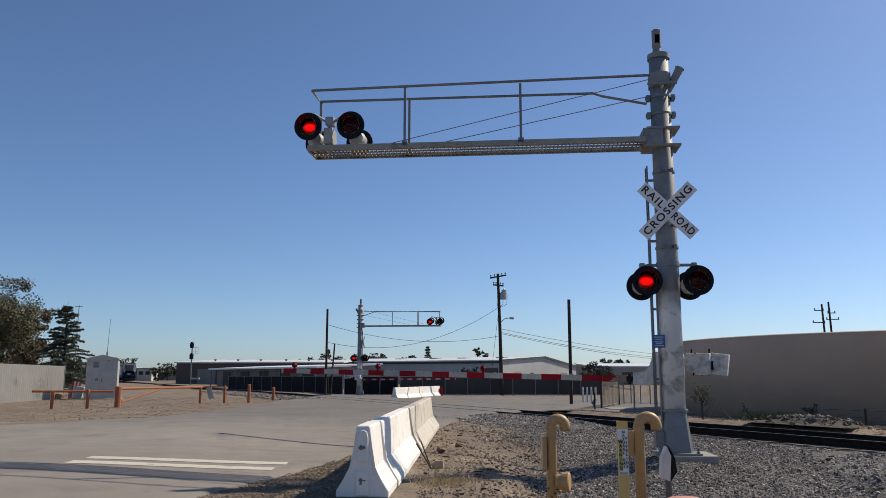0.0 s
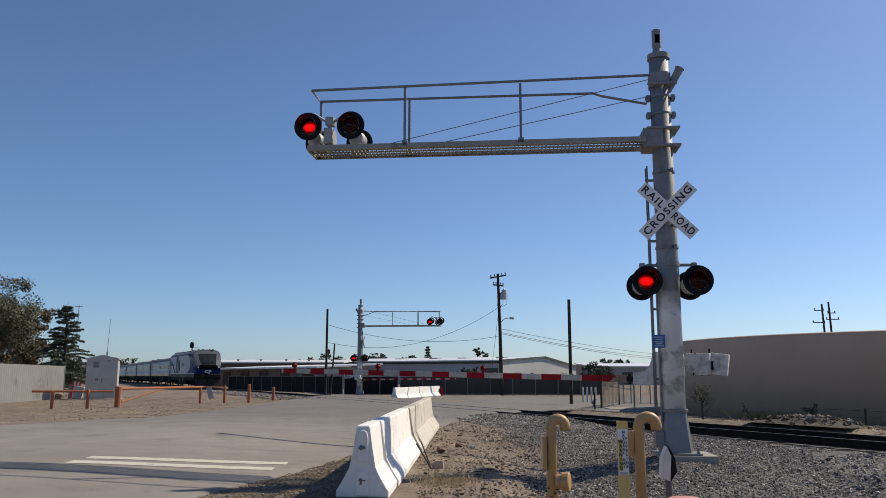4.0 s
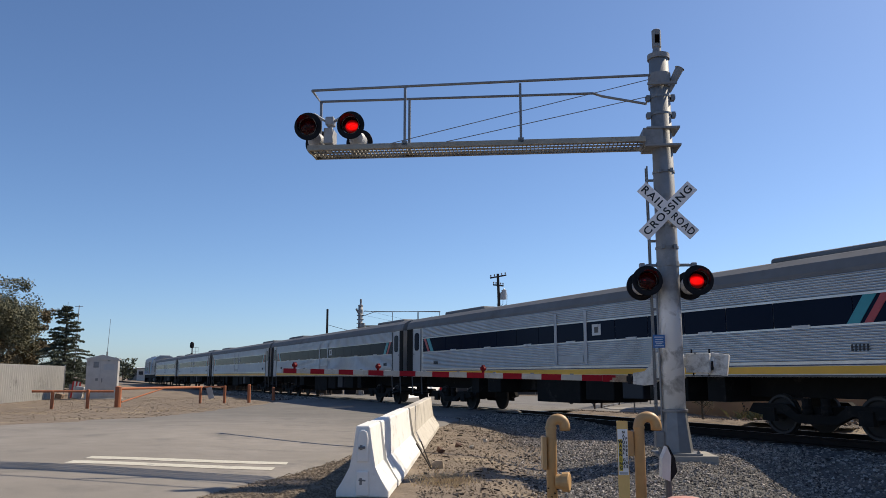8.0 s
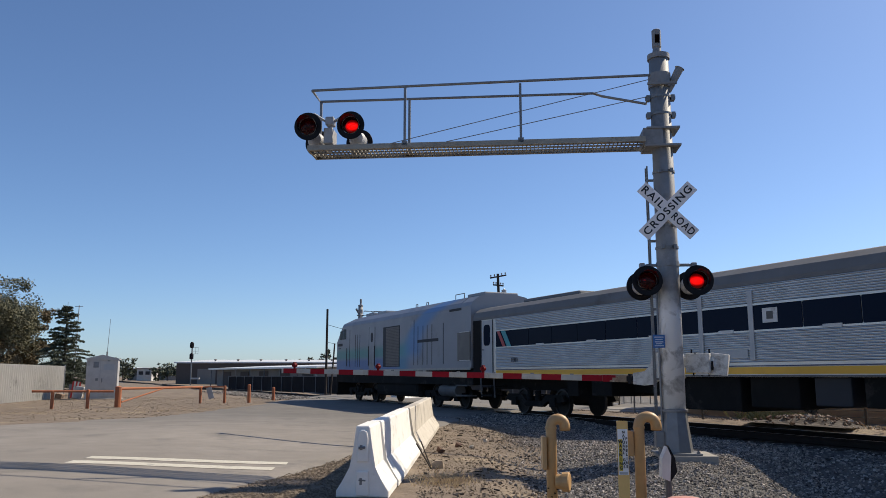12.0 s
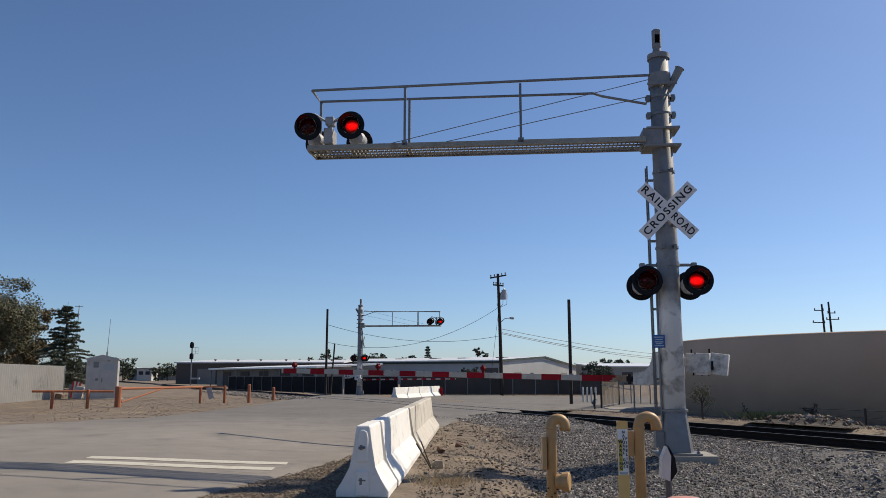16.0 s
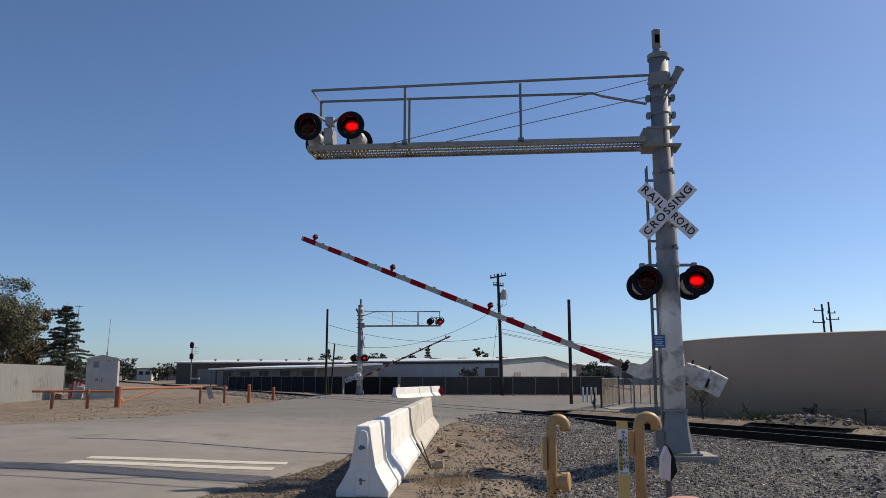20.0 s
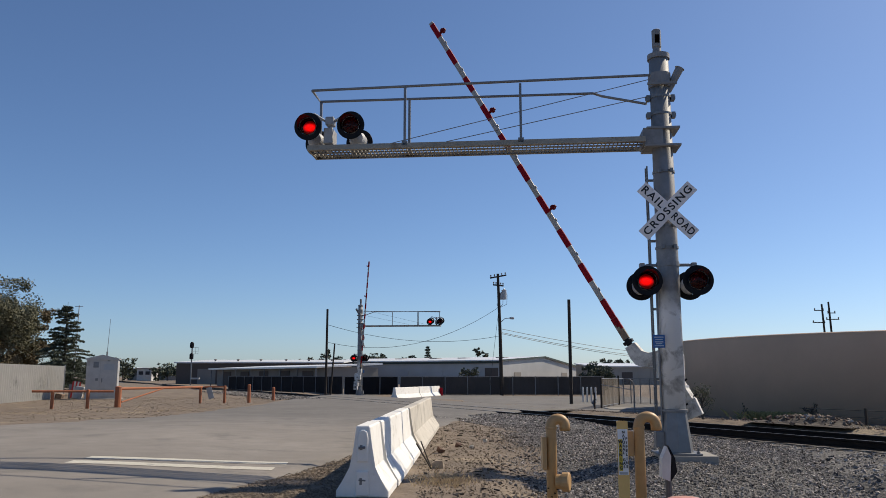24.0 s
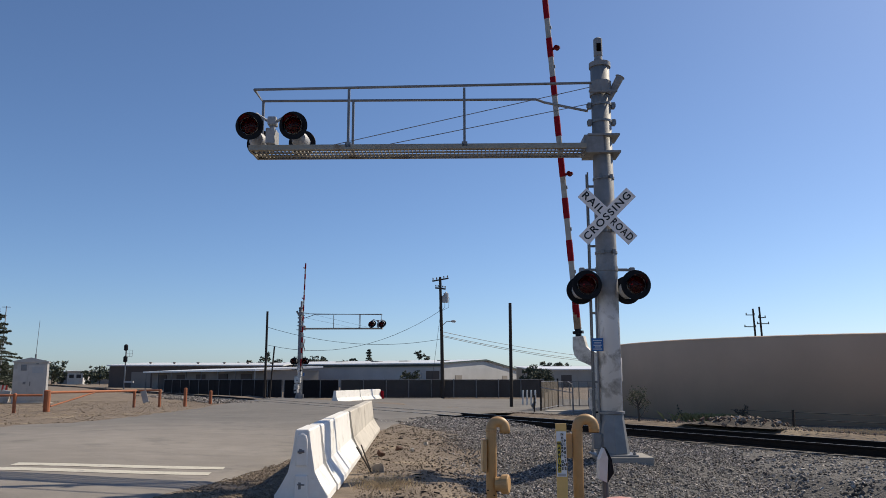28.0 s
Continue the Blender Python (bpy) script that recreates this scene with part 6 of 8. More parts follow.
# ---- buildings
def shed(name, x0, x1, y0, y1, eave, ridge, wall, roof, label, ribs=0, gable=True, category="building", apex=None, eave_l=None):
    """A hall with its gable end (or long side) towards -y."""
    b = thing(name, label, category, pose(0, 0, -0.3))
    bm = bmn()
    xm = (x0 + x1) / 2 if apex is None else apex
    el = eave if eave_l is None else eave_l
    if gable:
        prism(bm, [(x0, 0), (x1, 0), (x1, eave), (xm, ridge), (x0, el)], lambda u, v, l: Vector((u, l, v)), y0, y1)
    else:
        prism(bm, [(y0, 0), (y1, 0), (y1, ridge), (y0, eave)], lambda u, v, l: Vector((l, u, v)), x0, x1)
    part("wall", bm, wall, b)
    bm = bmn()
    o = 0.35
    if gable:
        prism(bm, [(x0 - o, el - 0.06), (xm, ridge + 0.02), (x1 + o, eave - 0.06), (x1 + o, eave + 0.16), (xm, ridge + 0.26), (x0 - o, el + 0.16)], lambda u, v, l: Vector((u, l, v)), y0 - 0.4, y1 + 0.4)
    else:
        prism(bm, [(y0 - o, eave - 0.05), (y1 + o, ridge + 0.02), (y1 + o, ridge + 0.24), (y0 - o, eave + 0.2)], lambda u, v, l: Vector((l, u, v)), x0 - 0.4, x1 + 0.4)
    part("roof", bm, roof, b)
    for i in range(ribs):
        bm = bmn()
        x = x0 + (x1 - x0) * (i + 0.5) / ribs
        box(bm, x - 0.07, x + 0.07, y0 - 0.06, y0, 0, eave - 0.08)
        part("wall_rib", bm, wall, b)
    return b


def opening(b, x0, x1, y, z0, z1, material, name="door"):
    bm = bmn()
    box(bm, x0, x1, y - 0.08, y + 0.02, z0, z1)
    return part(name, bm, material, b)


hall = shed("warehouse", 0, 40.7, 0, 48, 3.55, 5.5, M_BWALL, M_BROOF, "long pale metal warehouse with a low white gable roof", 0, eave_l=4.55)
hall.matrix_basis = pose(10.7, 150, -0.3, 0, 0, 59.3)
for y0, y1, z0, z1, mt in ((0.4, 3.2, 0, 3.2, M_BBROWN), (4.2, 9.5, 0, 2.9, M_HROOF), (12.5, 15.5, 1.3, 2.7, M_HROOF), (20.5, 23.5, 1.3, 2.7, M_HROOF), (29, 32, 0, 2.9, M_HROOF), (36.5, 39, 0, 2.8, M_BGREY)):
    bm = bmn()
    box(bm, -0.08, 0.02, y0, y1, z0, z1)
    part("window" if z0 else "door", bm, mt, hall)
bm = bmn()
prism(bm, [(-0.4, 4.47), (20.35, 5.5), (41.1, 3.48), (41.1, 3.74), (20.35, 5.78), (-0.4, 4.73)], lambda u, v, l: Vector((u, l, v)), -0.46, -0.4)
part("gable_trim", bm, M_TRIM_SHADE, hall, "dark trim along the gable")
# the shade below the eave, put in as a dark strip
bm = bmn()
box(bm, -0.3, 0.0, 0.0, 48.0, 4.05, 4.42)
part("eave_trim", bm, M_TRIM_SHADE, hall, "dark strip standing in for the shade under the eave")
for x in (6.0, 30.0):
    opening(hall, x, x + 3.0, 0, 0, 2.4, M_BGREY)
for y in (6.0, 15.0, 22.0, 31.0):
    bm = bmn()
    box(bm, 12, 14, y - 1.0, y + 1.0, 4.3, 5.5, bevel=0.05)
    part("roof_unit", bm, M_BGREY, hall)
right_hall = shed("warehouse", 28.6, 47.0, 150, 172, 3.35, 4.15, M_BTAN, M_BROOF, "pale tan grey warehouse with a white roof edge", 8, False)
opening(right_hall, 33.5, 35.5, 150, 0, 2.4, M_BBROWN)
brown_hall = shed("workshop", -50.0, -19.0, 150, 172, 4.1, 4.9, M_BBROWN, M_BROOF, "low dark brown workshop building with a pale roof edge", 0, False)
for x in (-46, -40, -33, -27):
    opening(brown_hall, x, x + 3.4, 150, 0, 3.0, M_BGREY)
for x in (-45, -40.5, -36, -31, -26.5, -22):
    bm = bmn()
    lathe(bm, (x, 158, 4.4), (0, 0, 1), [(0, 0.18), (0.4, 0.18), (0.42, 0.32), (0.55, 0.3), (0.6, 0.05)], 10)
    part("roof_ventilator", bm, M_BGREY, brown_hall)


def canopy():
    b = thing("canopy_building", "low taupe building under a long white canopy roof", "building", pose(-26.8, 115, -0.25, 0, 0, -53.7))
    L = 18.6
    bm = bmn()
    box(bm, -L, L, 1.2, 9, 0, 2.75)
    part("wall", bm, M_BGREY, b)
    bm = bmn()
    prism(bm, [(-0.2, 2.62), (9.5, 3.1), (9.5, 3.3), (-0.2, 2.84)], lambda u, v, l: Vector((l, u, v)), -L - 0.3, L + 0.3)
    part("roof", bm, M_BROOF, b)
    for i in range(8):
        bm = bmn()
        x = -L + 0.3 + i * (2 * L - 0.6) / 7
        box(bm, x - 0.06, x + 0.06, 0, 0.12, 0, 2.65)
        part("post", bm, M_STEEL, b)
    for i in range(5):
        bm = bmn()
        x = -L + 3 + i * 7
        box(bm, x, x + 3, 1.1, 1.22, 0, 2.3)
        part("door", bm, M_BBROWN, b)


canopy()
office = shed("white_house", -99.4, -94.6, 260, 266, 4.0, 4.2, M_WHITE, M_BGREY, "small distant white house with dark windows", 0, False, "house")
opening(office, -98.8, -97.4, 260, 2.1, 3.2, M_SEAM, "window")
opening(office, -96.6, -95.2, 260, 2.1, 3.2, M_SEAM, "window")
flat_block = shed("low_building", -118.0, -100.0, 300, 310, 4.4, 4.7, M_BGREY, M_BROOF, "low distant grey building", 0, False)


# ---- fences
def screen_fence(p, q, n, h, material, label, rails=True):
    f = thing("screen_fence", label, "fence")
    p, q = Vector(p), Vector(q)
    d = q - p
    for i in range(n + 1):
        a = p + d * i / n
        bm = bmn()
        tube(bm, [a, a + Vector((0, 0, h + 0.05))], 0.04, 6)
        part("post", bm, M_STEEL, f)
    side = Vector((-d.y, d.x, 0)).normalized() * 0.05
    for i in range(n):
        a, b = p + d * (i - 0.01) / n, p + d * (i + 1.01) / n
        bm = bmn()
        m = 6
        rows = []
        for j in range(m + 1):
            c = a.lerp(b, j / m)
            bulge = side * (0.6 * noise.noise(Vector((i * 3.1, j * 0.9, 0))))
            rows.append([bm.verts.new(c + bulge + side * 0.7 + Vector((0, 0, z))) for z in (0.06, h * 0.5, h - 0.03 + 0.03 * noise.noise(Vector((i, j * 0.7, 5))))])
        for r0, r1 in zip(rows, rows[1:]):
            for k in range(2):
                bm.faces.new((r0[k], r1[k], r1[k + 1], r0[k + 1]))
        bmesh.ops.solidify(bm, geom=bm.faces[:], thickness=0.01)
        part("screen_panel", bm, material, f)
    if rails:
        bm = bmn()
        tube(bm, [p + Vector((0, 0, h)), q + Vector((0, 0, h))], 0.025, 6)
        part("top_rail", bm, M_STEEL, f)
    return f


screen_fence((-3.6, 67.5, -0.24), (13.4, 67, -0.24), 9, 1.55, M_SCREEN2, "chain link fence with grey privacy screen")
screen_fence((-8.4, 68.4, -0.24), (-3.8, 67.6, -0.24), 3, 1.55, M_SCREEN, "fence with black privacy screen behind the far signal")
screen_fence((-25.4, 95, -0.24), (-8.6, 68.6, -0.24), 11, 1.58, M_SCREEN, "long fence with black privacy screen along the tracks")


def metal_wall():
    w = thing("sheet_fence", "tall grey corrugated sheet metal fence", "fence")
    p, q = Vector((-20.9, 30.0, -0.05)), Vector((-24.4, 51.6, -0.05))
    n = 12
    d = (q - p) / n
    nrm = Vector((d.y, -d.x, 0)).normalized()
    for i in range(n):
        bm = bmn()
        cols = []
        for j in range(13):
            c = p + d * (i + j / 12 * 0.995) + nrm * (0.03 if j % 2 else 0.0)
            cols.append([bm.verts.new(c), bm.verts.new(c + Vector((0, 0, 2.05)))])
        for a, b in zip(cols, cols[1:]):
            bm.faces.new((a[0], b[0], b[1], a[1]))
        bmesh.ops.solidify(bm, geom=bm.faces[:], thickness=0.012)
        part("sheet", bm, M_SHEET, w, "grey corrugated metal sheet")
    bm = bmn()
    tube(bm, [q + Vector((0, 0, 0)), q + Vector((0, 0, 2.1))], 0.06, 8)
    part("end_post", bm, M_STEEL, w)
    # the return towards the back
    bm = bmn()
    cols = []
    for j in range(25):
        c = q + Vector((-0.35 * j, 0.1 * j, 0)) + Vector((0, 0.03 * (j % 2), 0))
        cols.append([bm.verts.new(c), bm.verts.new(c + Vector((0, 0, 2.05)))])
    for a, b in zip(cols, cols[1:]):
        bm.faces.new((a[0], b[0], b[1], a[1]))
    bmesh.ops.solidify(bm, geom=bm.faces[:], thickness=0.012)
    part("sheet", bm, M_SHEET, w)


metal_wall()


# ---- posts, poles and wires
def timber_post(x, y, h, r, label, lean=(0, 0)):
    z = gz(x, y) - 0.05
    bm = bmn()
    tube(bm, [(x, y, z), (x + lean[0] * 0.5, y + lean[1] * 0.5, z + h * 0.5), (x + lean[0], y + lean[1], z + h)], [r, r * 0.95, r * 0.88], 10)
    return solo("timber_post", bm, M_WOODP, label, "post", group="timber posts by the track")


timber_post(-9.2, 63, 6.7, 0.1, "tall black tarred timber post beside the track")
timber_post(-8.9, 63.6, 4.0, 0.07, "short leaning dark timber post", (0.25, 0))
timber_post(7.27, 45.6, 6.0, 0.1, "tall black tarred timber post beside the track")


def utility_pole():
    x, y = 4.9, 67
    z0 = gz(x, y) - 0.1
    u = thing("utility_pole", "tall dark wooden utility pole with transformer and street light", "utility pole", pose(x, y, z0))
    H = 10.3
    bm = bmn()
    tube(bm, [(0, 0, 0), (-0.08, 0, H * 0.5), (-0.22, 0, H)], [0.17, 0.14, 0.11], 10)
    part("pole", bm, M_WOODP, u)
    for z, w, a in ((H - 0.25, 0.75, 18), (H - 1.0, 0.45, -15)):
        m = pose(-0.2, -0.12, z, 0, -12 if z > H - 0.5 else 8, a)
        bm = bmn()
        box(bm, -w, w, -0.05, 0.05, -0.06, 0.06, m)
        ca = part("crossarm", bm, M_WOODP, u)
        for k in (-0.9, -0.45, 0.45, 0.9):
            c = m @ Vector((k * w, 0, 0.06))
            bm = bmn()
            lathe(bm, c, (0, 0, 1), [(0, 0.02), (0.06, 0.03), (0.08, 0.06), (0.14, 0.06), (0.2, 0.04)], 8)
            part("insulator", bm, M_BGREY, ca)
    for dx, s in ((0.42, 1.0), (0.2, 0.7)):
        bm = bmn()
        lathe(bm, (dx - 0.12, 0, H - 2.2), (0, 0, 1), [(0, 0.1), (0.03, 0.2 * s), (0.8 * s, 0.2 * s), (0.84 * s, 0.1), (0.95 * s, 0.03)], 14)
        tr = part("transformer", bm, M_TRANSF, u)
        bm = bmn()
        tube(bm, [(dx - 0.12, 0, H - 1.4), (dx * 1.6 - 0.12, 0, H - 1.8), (dx * 1.5 - 0.12, 0, H - 2.6), (-0.1, 0, H - 2.9)], 0.018, 5)
        part("lead", bm, M_WIRE, tr)
    bm = bmn()
    for k in range(5):
        lathe(bm, (-0.3 + 0.02 * k, -0.1, H - 2.6 - 0.14 * k), (0, -1, 0), [(0, 0.05), (0.12, 0.05)], 6)
    part("wire_rack", bm, M_WIRE, u)
    bm = bmn()
    tube(bm, [(0, 0, 6.2), (0.35, -0.05, 6.5), (0.75, -0.1, 6.52)], 0.03, 6)
    arm = part("lamp_arm", bm, M_STEEL, u)
    bm = bmn()
    lathe(bm, (0.7, -0.1, 6.52), (1, 0, -0.05), [(0, 0.04), (0.1, 0.1), (0.35, 0.11), (0.42, 0.03)], 10)
    part("street_light", bm, M_TRANSF, arm)
    bm = bmn()
    tube(bm, [(-0.15, 0, 7.5), (-0.85, 0, 2.0), (-1.05, 0, 0.3)], 0.014, 5)
    part("guy_wire", bm, M_WIRE, u)
    return u


utility_pole()


def wire(p, q, sag, r=0.016):
    p, q = Vector(p), Vector(q)
    bm = bmn()
    tube(bm, [p.lerp(q, i / 14) - Vector((0, 0, sag * 4 * (i / 14) * (1 - i / 14))) for i in range(15)], r, 5)
    solo("overhead_wire", bm, M_WIRE, "thin black sagging overhead wire", "wire", group="overhead wires")


wire((4.7, 67, 7.1), (-9.1, 63.1, 4.0), 1.55)
wire((4.75, 67, 4.7), (-9.2, 63, 5.4), 0.85)
wire((4.9, 67, 5.3), (40, 110, 3.9), 0.7, 0.022)
wire((4.9, 67, 5.0), (44, 116, 4.0), 1.0, 0.022)
wire((4.9, 67, 4.9), (44, 116, 3.7), 1.0, 0.022)


def h_frame():
    u = thing("utility_pole", "distant pair of wooden utility poles with crossarms", "utility pole", pose(72.4, 150, -0.5))
    for k, (x, h) in enumerate(((0.0, 15.4), (1.3, 15.8))):
        bm = bmn()
        tube(bm, [(x, 0, 0), (x - 0.5, 0, h)], [0.24, 0.17], 8)
        part("pole", bm, M_WOODP, u)
    for z, x0, x1 in ((14.1, -1.6, 0.2), (13.6, 0.9, 2.4), (11.8, -2.0, 0.3), (12.4, 0.6, 3.0)):
        bm = bmn()
        box(bm, x0 - 0.4, x1 - 0.4, -0.1, 0.1, z, z + 0.16)
        a = part("crossarm", bm, M_WOODP, u)
        for x in (x0 - 0.3, x1 - 0.5):
            bm = bmn()
            lathe(bm, (x, 0, z + 0.15), (0, 0, 1), [(0, 0.06), (0.15, 0.12), (0.35, 0.08)], 6)
            part("insulator", bm, M_BGREY, a)


h_frame()


def block_signal():
    x, y = -38.4, 122.0
    s = thing("block_signal", "dark railway block signal on a slim mast", "railway signal", pose(x, y, gz(x, y)))
    bm = bmn()
    tube(bm, [(0, 0, 0), (0, 0, 6.0)], 0.1, 8)
    part("mast", bm, M_STEEL, s)
    for z in (5.6, 3.9):
        bm = bmn()
        lathe(bm, (0.0, -0.15, z), (0, 0, 1), [(0, 0.1), (0.1, 0.3), (0.75, 0.3), (0.95, 0.12)], 14)
        hd = part("signal_head", bm, M_BLACK, s)
        bm = bmn()
        lathe(bm, (0.0, -0.42, z + 0.45), (0, -1, 0), [(0, 0.1), (0.2, 0.11)], 10, False, False)
        part("hood", bm, M_BLACK, hd)
    for z in (4.75, 5.15, 5.7):
        bm = bmn()
        tube(bm, [(0, 0.1, z), (0.9, 0.1, z)], 0.02, 5)
        part("platform_rail", bm, M_STEEL, s)
    for xx in (0.5, 0.9):
        bm = bmn()
        tube(bm, [(xx, 0.1, 4.73), (xx, 0.1, 5.75)], 0.02, 5)
        part("platform_post", bm, M_STEEL, s)
    bm = bmn()
    box(bm, 0.0, 1.3, -0.2, 0.3, 0.9, 1.15)
    part("equipment_case", bm, M_TRANSF, s)


block_signal()


def signal_cabinet():
    x, y = -21.15, 49.8
    c = thing("signal_cabinet", "weathered grey metal signal cabinet with an antenna", "equipment cabinet", pose(x, y, gz(x, y), 0, 0, 17))
    bm = bmn()
    box(bm, -0.9, 0.9, -0.6, 0.6, 0.0, 2.4, bevel=0.02)
    part("body", bm, M_CABINET, c)
    bm = bmn()
    prism(bm, [(-0.97, 2.38), (0.97, 2.38), (0.97, 2.45), (0, 2.68), (-0.97, 2.45)], lambda u, v, l: Vector((u, l, v)), -0.7, 0.7)
    part("roof", bm, M_CABINET, c)
    bm = bmn()
    box(bm, -0.1, 0.8, -0.625, -0.6, 0.15, 2.25, bevel=0.008)
    d = part("door", bm, M_CABINET, c)
    bm = bmn()
    box(bm, 0.0, 0.06, -0.67, -0.625, 1.0, 1.25)
    part("handle", bm, M_STEEL, d)
    for x0, x1, z0, z1 in ((-0.5, -0.2, 1.9, 2.25), (0.3, 0.45, 2.28, 2.34), (-0.35, -0.2, 1.1, 1.25), (0.1, 0.7, 1.75, 2.1)):
        bm = bmn()
        box(bm, x0, x1, -0.635, -0.61, z0, z1)
        part("plate", bm, M_TRANSF if x1 > 0.5 else M_STEEL, c)
    bm = bmn()
    tube(bm, [(0.15, 0.2, 2.5), (0.15, 0.2, 2.9)], 0.05, 8)
    tube(bm, [(0.15, 0.2, 2.8), (0.22, 0.2, 4.95)], [0.02, 0.012], 6)
    part("antenna", bm, M_STEEL, c)
    bm = bmn()
    box(bm, -1.2, 1.2, -1.1, 1.1, -0.2, 0.03)
    part("base_slab", bm, M_CONC2, c)


signal_cabinet()
bm = bmn()
tube(bm, [(-26.75, 58, -0.1), (-26.7, 58, 6.5)], [0.05, 0.03], 6)
box(bm, -27.0, -26.4, 57.98, 58.02, 6.4, 6.44)
solo("antenna_mast", bm, M_TRANSF, "thin grey antenna mast in front of the cedar", "antenna")


# ---- orange pipe gates beside the road
def pipe_post(parent, x, y, h, r=0.072, name="post"):
    bm = bmn()
    z = gz(x, y)
    lathe(bm, (x, y, z - 0.1), (0, 0, 1), [(0, r), (h + 0.1, r), (h + 0.13, r * 0.6)], 12)
    return part(name, bm, M_ORANGE, parent)


g1 = thing("pipe_barrier", "orange rusty pipe barrier on two posts", "barrier", group="orange pipe barriers")
pipe_post(g1, -16.75, 34.5, 0.74)
pipe_post(g1, -15.45, 35.0, 0.78)
bm = bmn()
tube(bm, [(-17.5, 34.2, 0.72), (-14.5, 35.4, 0.70)], 0.05, 8)
part("rail", bm, M_ORANGE, g1)
g2 = thing("swing_gate", "orange painted pipe swing gate, closed", "gate", group="orange pipe barriers")
pipe_post(g2, -14.7, 36.4, 0.9, 0.14)
pipe_post(g2, -12.55, 41.6, 0.78, 0.07)
bm = bmn()
tube(bm, [(-14.7, 36.4, 0.8), (-12.5, 41.7, 0.8)], 0.06, 10)
part("rail", bm, M_ORANGE, g2, "sunlit orange pipe rail")
bm = bmn()
tube(bm, [(-14.6, 36.6, 0.2), (-13.6, 39.0, 0.76)], 0.035, 8)
part("brace", bm, M_ORANGE, g2)
g3 = thing("pipe_barrier", "short orange pipe barrier with a hanging sign", "barrier", group="orange pipe barriers")
pipe_post(g3, -11.35, 41.8, 0.86)
bm = bmn()
tube(bm, [(-12.4, 41.75, 0.8), (-11.3, 41.8, 0.82)], 0.04, 8)
part("rail", bm, M_ORANGE, g3)
bm = bmn()
box(bm, -0.14, 0.14, -0.01, 0.01, -0.3, 0.3, pose(-12.05, 41.6, 0.5, 8, -14, 0))
part("sign_plate", bm, M_TRANSF, g3, "pale tilted sign plate")
for x, y in ((-10.3, 42.7), (-9.85, 46.7)):
    b = thing("bollard", "short orange pipe bollard at the road edge", "bollard", group="orange bollards")
    pipe_post(b, x, y, 0.92 if x < -10 else 0.72, 0.09)


def barricade():
    x, y = -23.2, 50.6
    b = thing("barricade", "folded red and white barricade by the fence", "barricade", pose(x, y, gz(x, y), 0, 0, 20))
    for i, mt in enumerate((M_REDPL, M_WHITE, M_REDPL, M_WHITE, M_REDPL)):
        bm = bmn()
        box(bm, -0.25 + i * 0.1, -0.16 + i * 0.1, -0.02, 0.02, 0.02, 1.05, pose(0, 0, 0, 0, 6, 0))
        part("board", bm, mt, b)
    bm = bmn()
    box(bm, -0.35, 0.35, 0.05, 0.1, 0.0, 0.9, pose(0, 0, 0, -8, 0, 0))
    part("leg", bm, M_STEEL, b)


barricade()
for i, (x, y, sx, sz, rz) in enumerate(((-22.75, 50.0, 0.5, 0.75, 20), (-22.5, 51.5, 0.5, 0.6, -30), (-24.0, 50.3, 0.4, 0.3, 10))):
    bm = bmn()
    box(bm, -sx / 2, sx / 2, -0.3, 0.3, 0, sz, pose(0, 0, 0, 0, 12 * (-1) ** i, 0), 0.03)
    solo("scrap_piece", bm, (M_WHITE, M_SHEET, M_RUST)[i], ("white plastic scrap by the cabinet", "bent grey sheet metal scrap by the fence", "rusty scrap lying by the fence")[i], "scrap", pose(x, y, gz(x, y), 0, 0, rz))


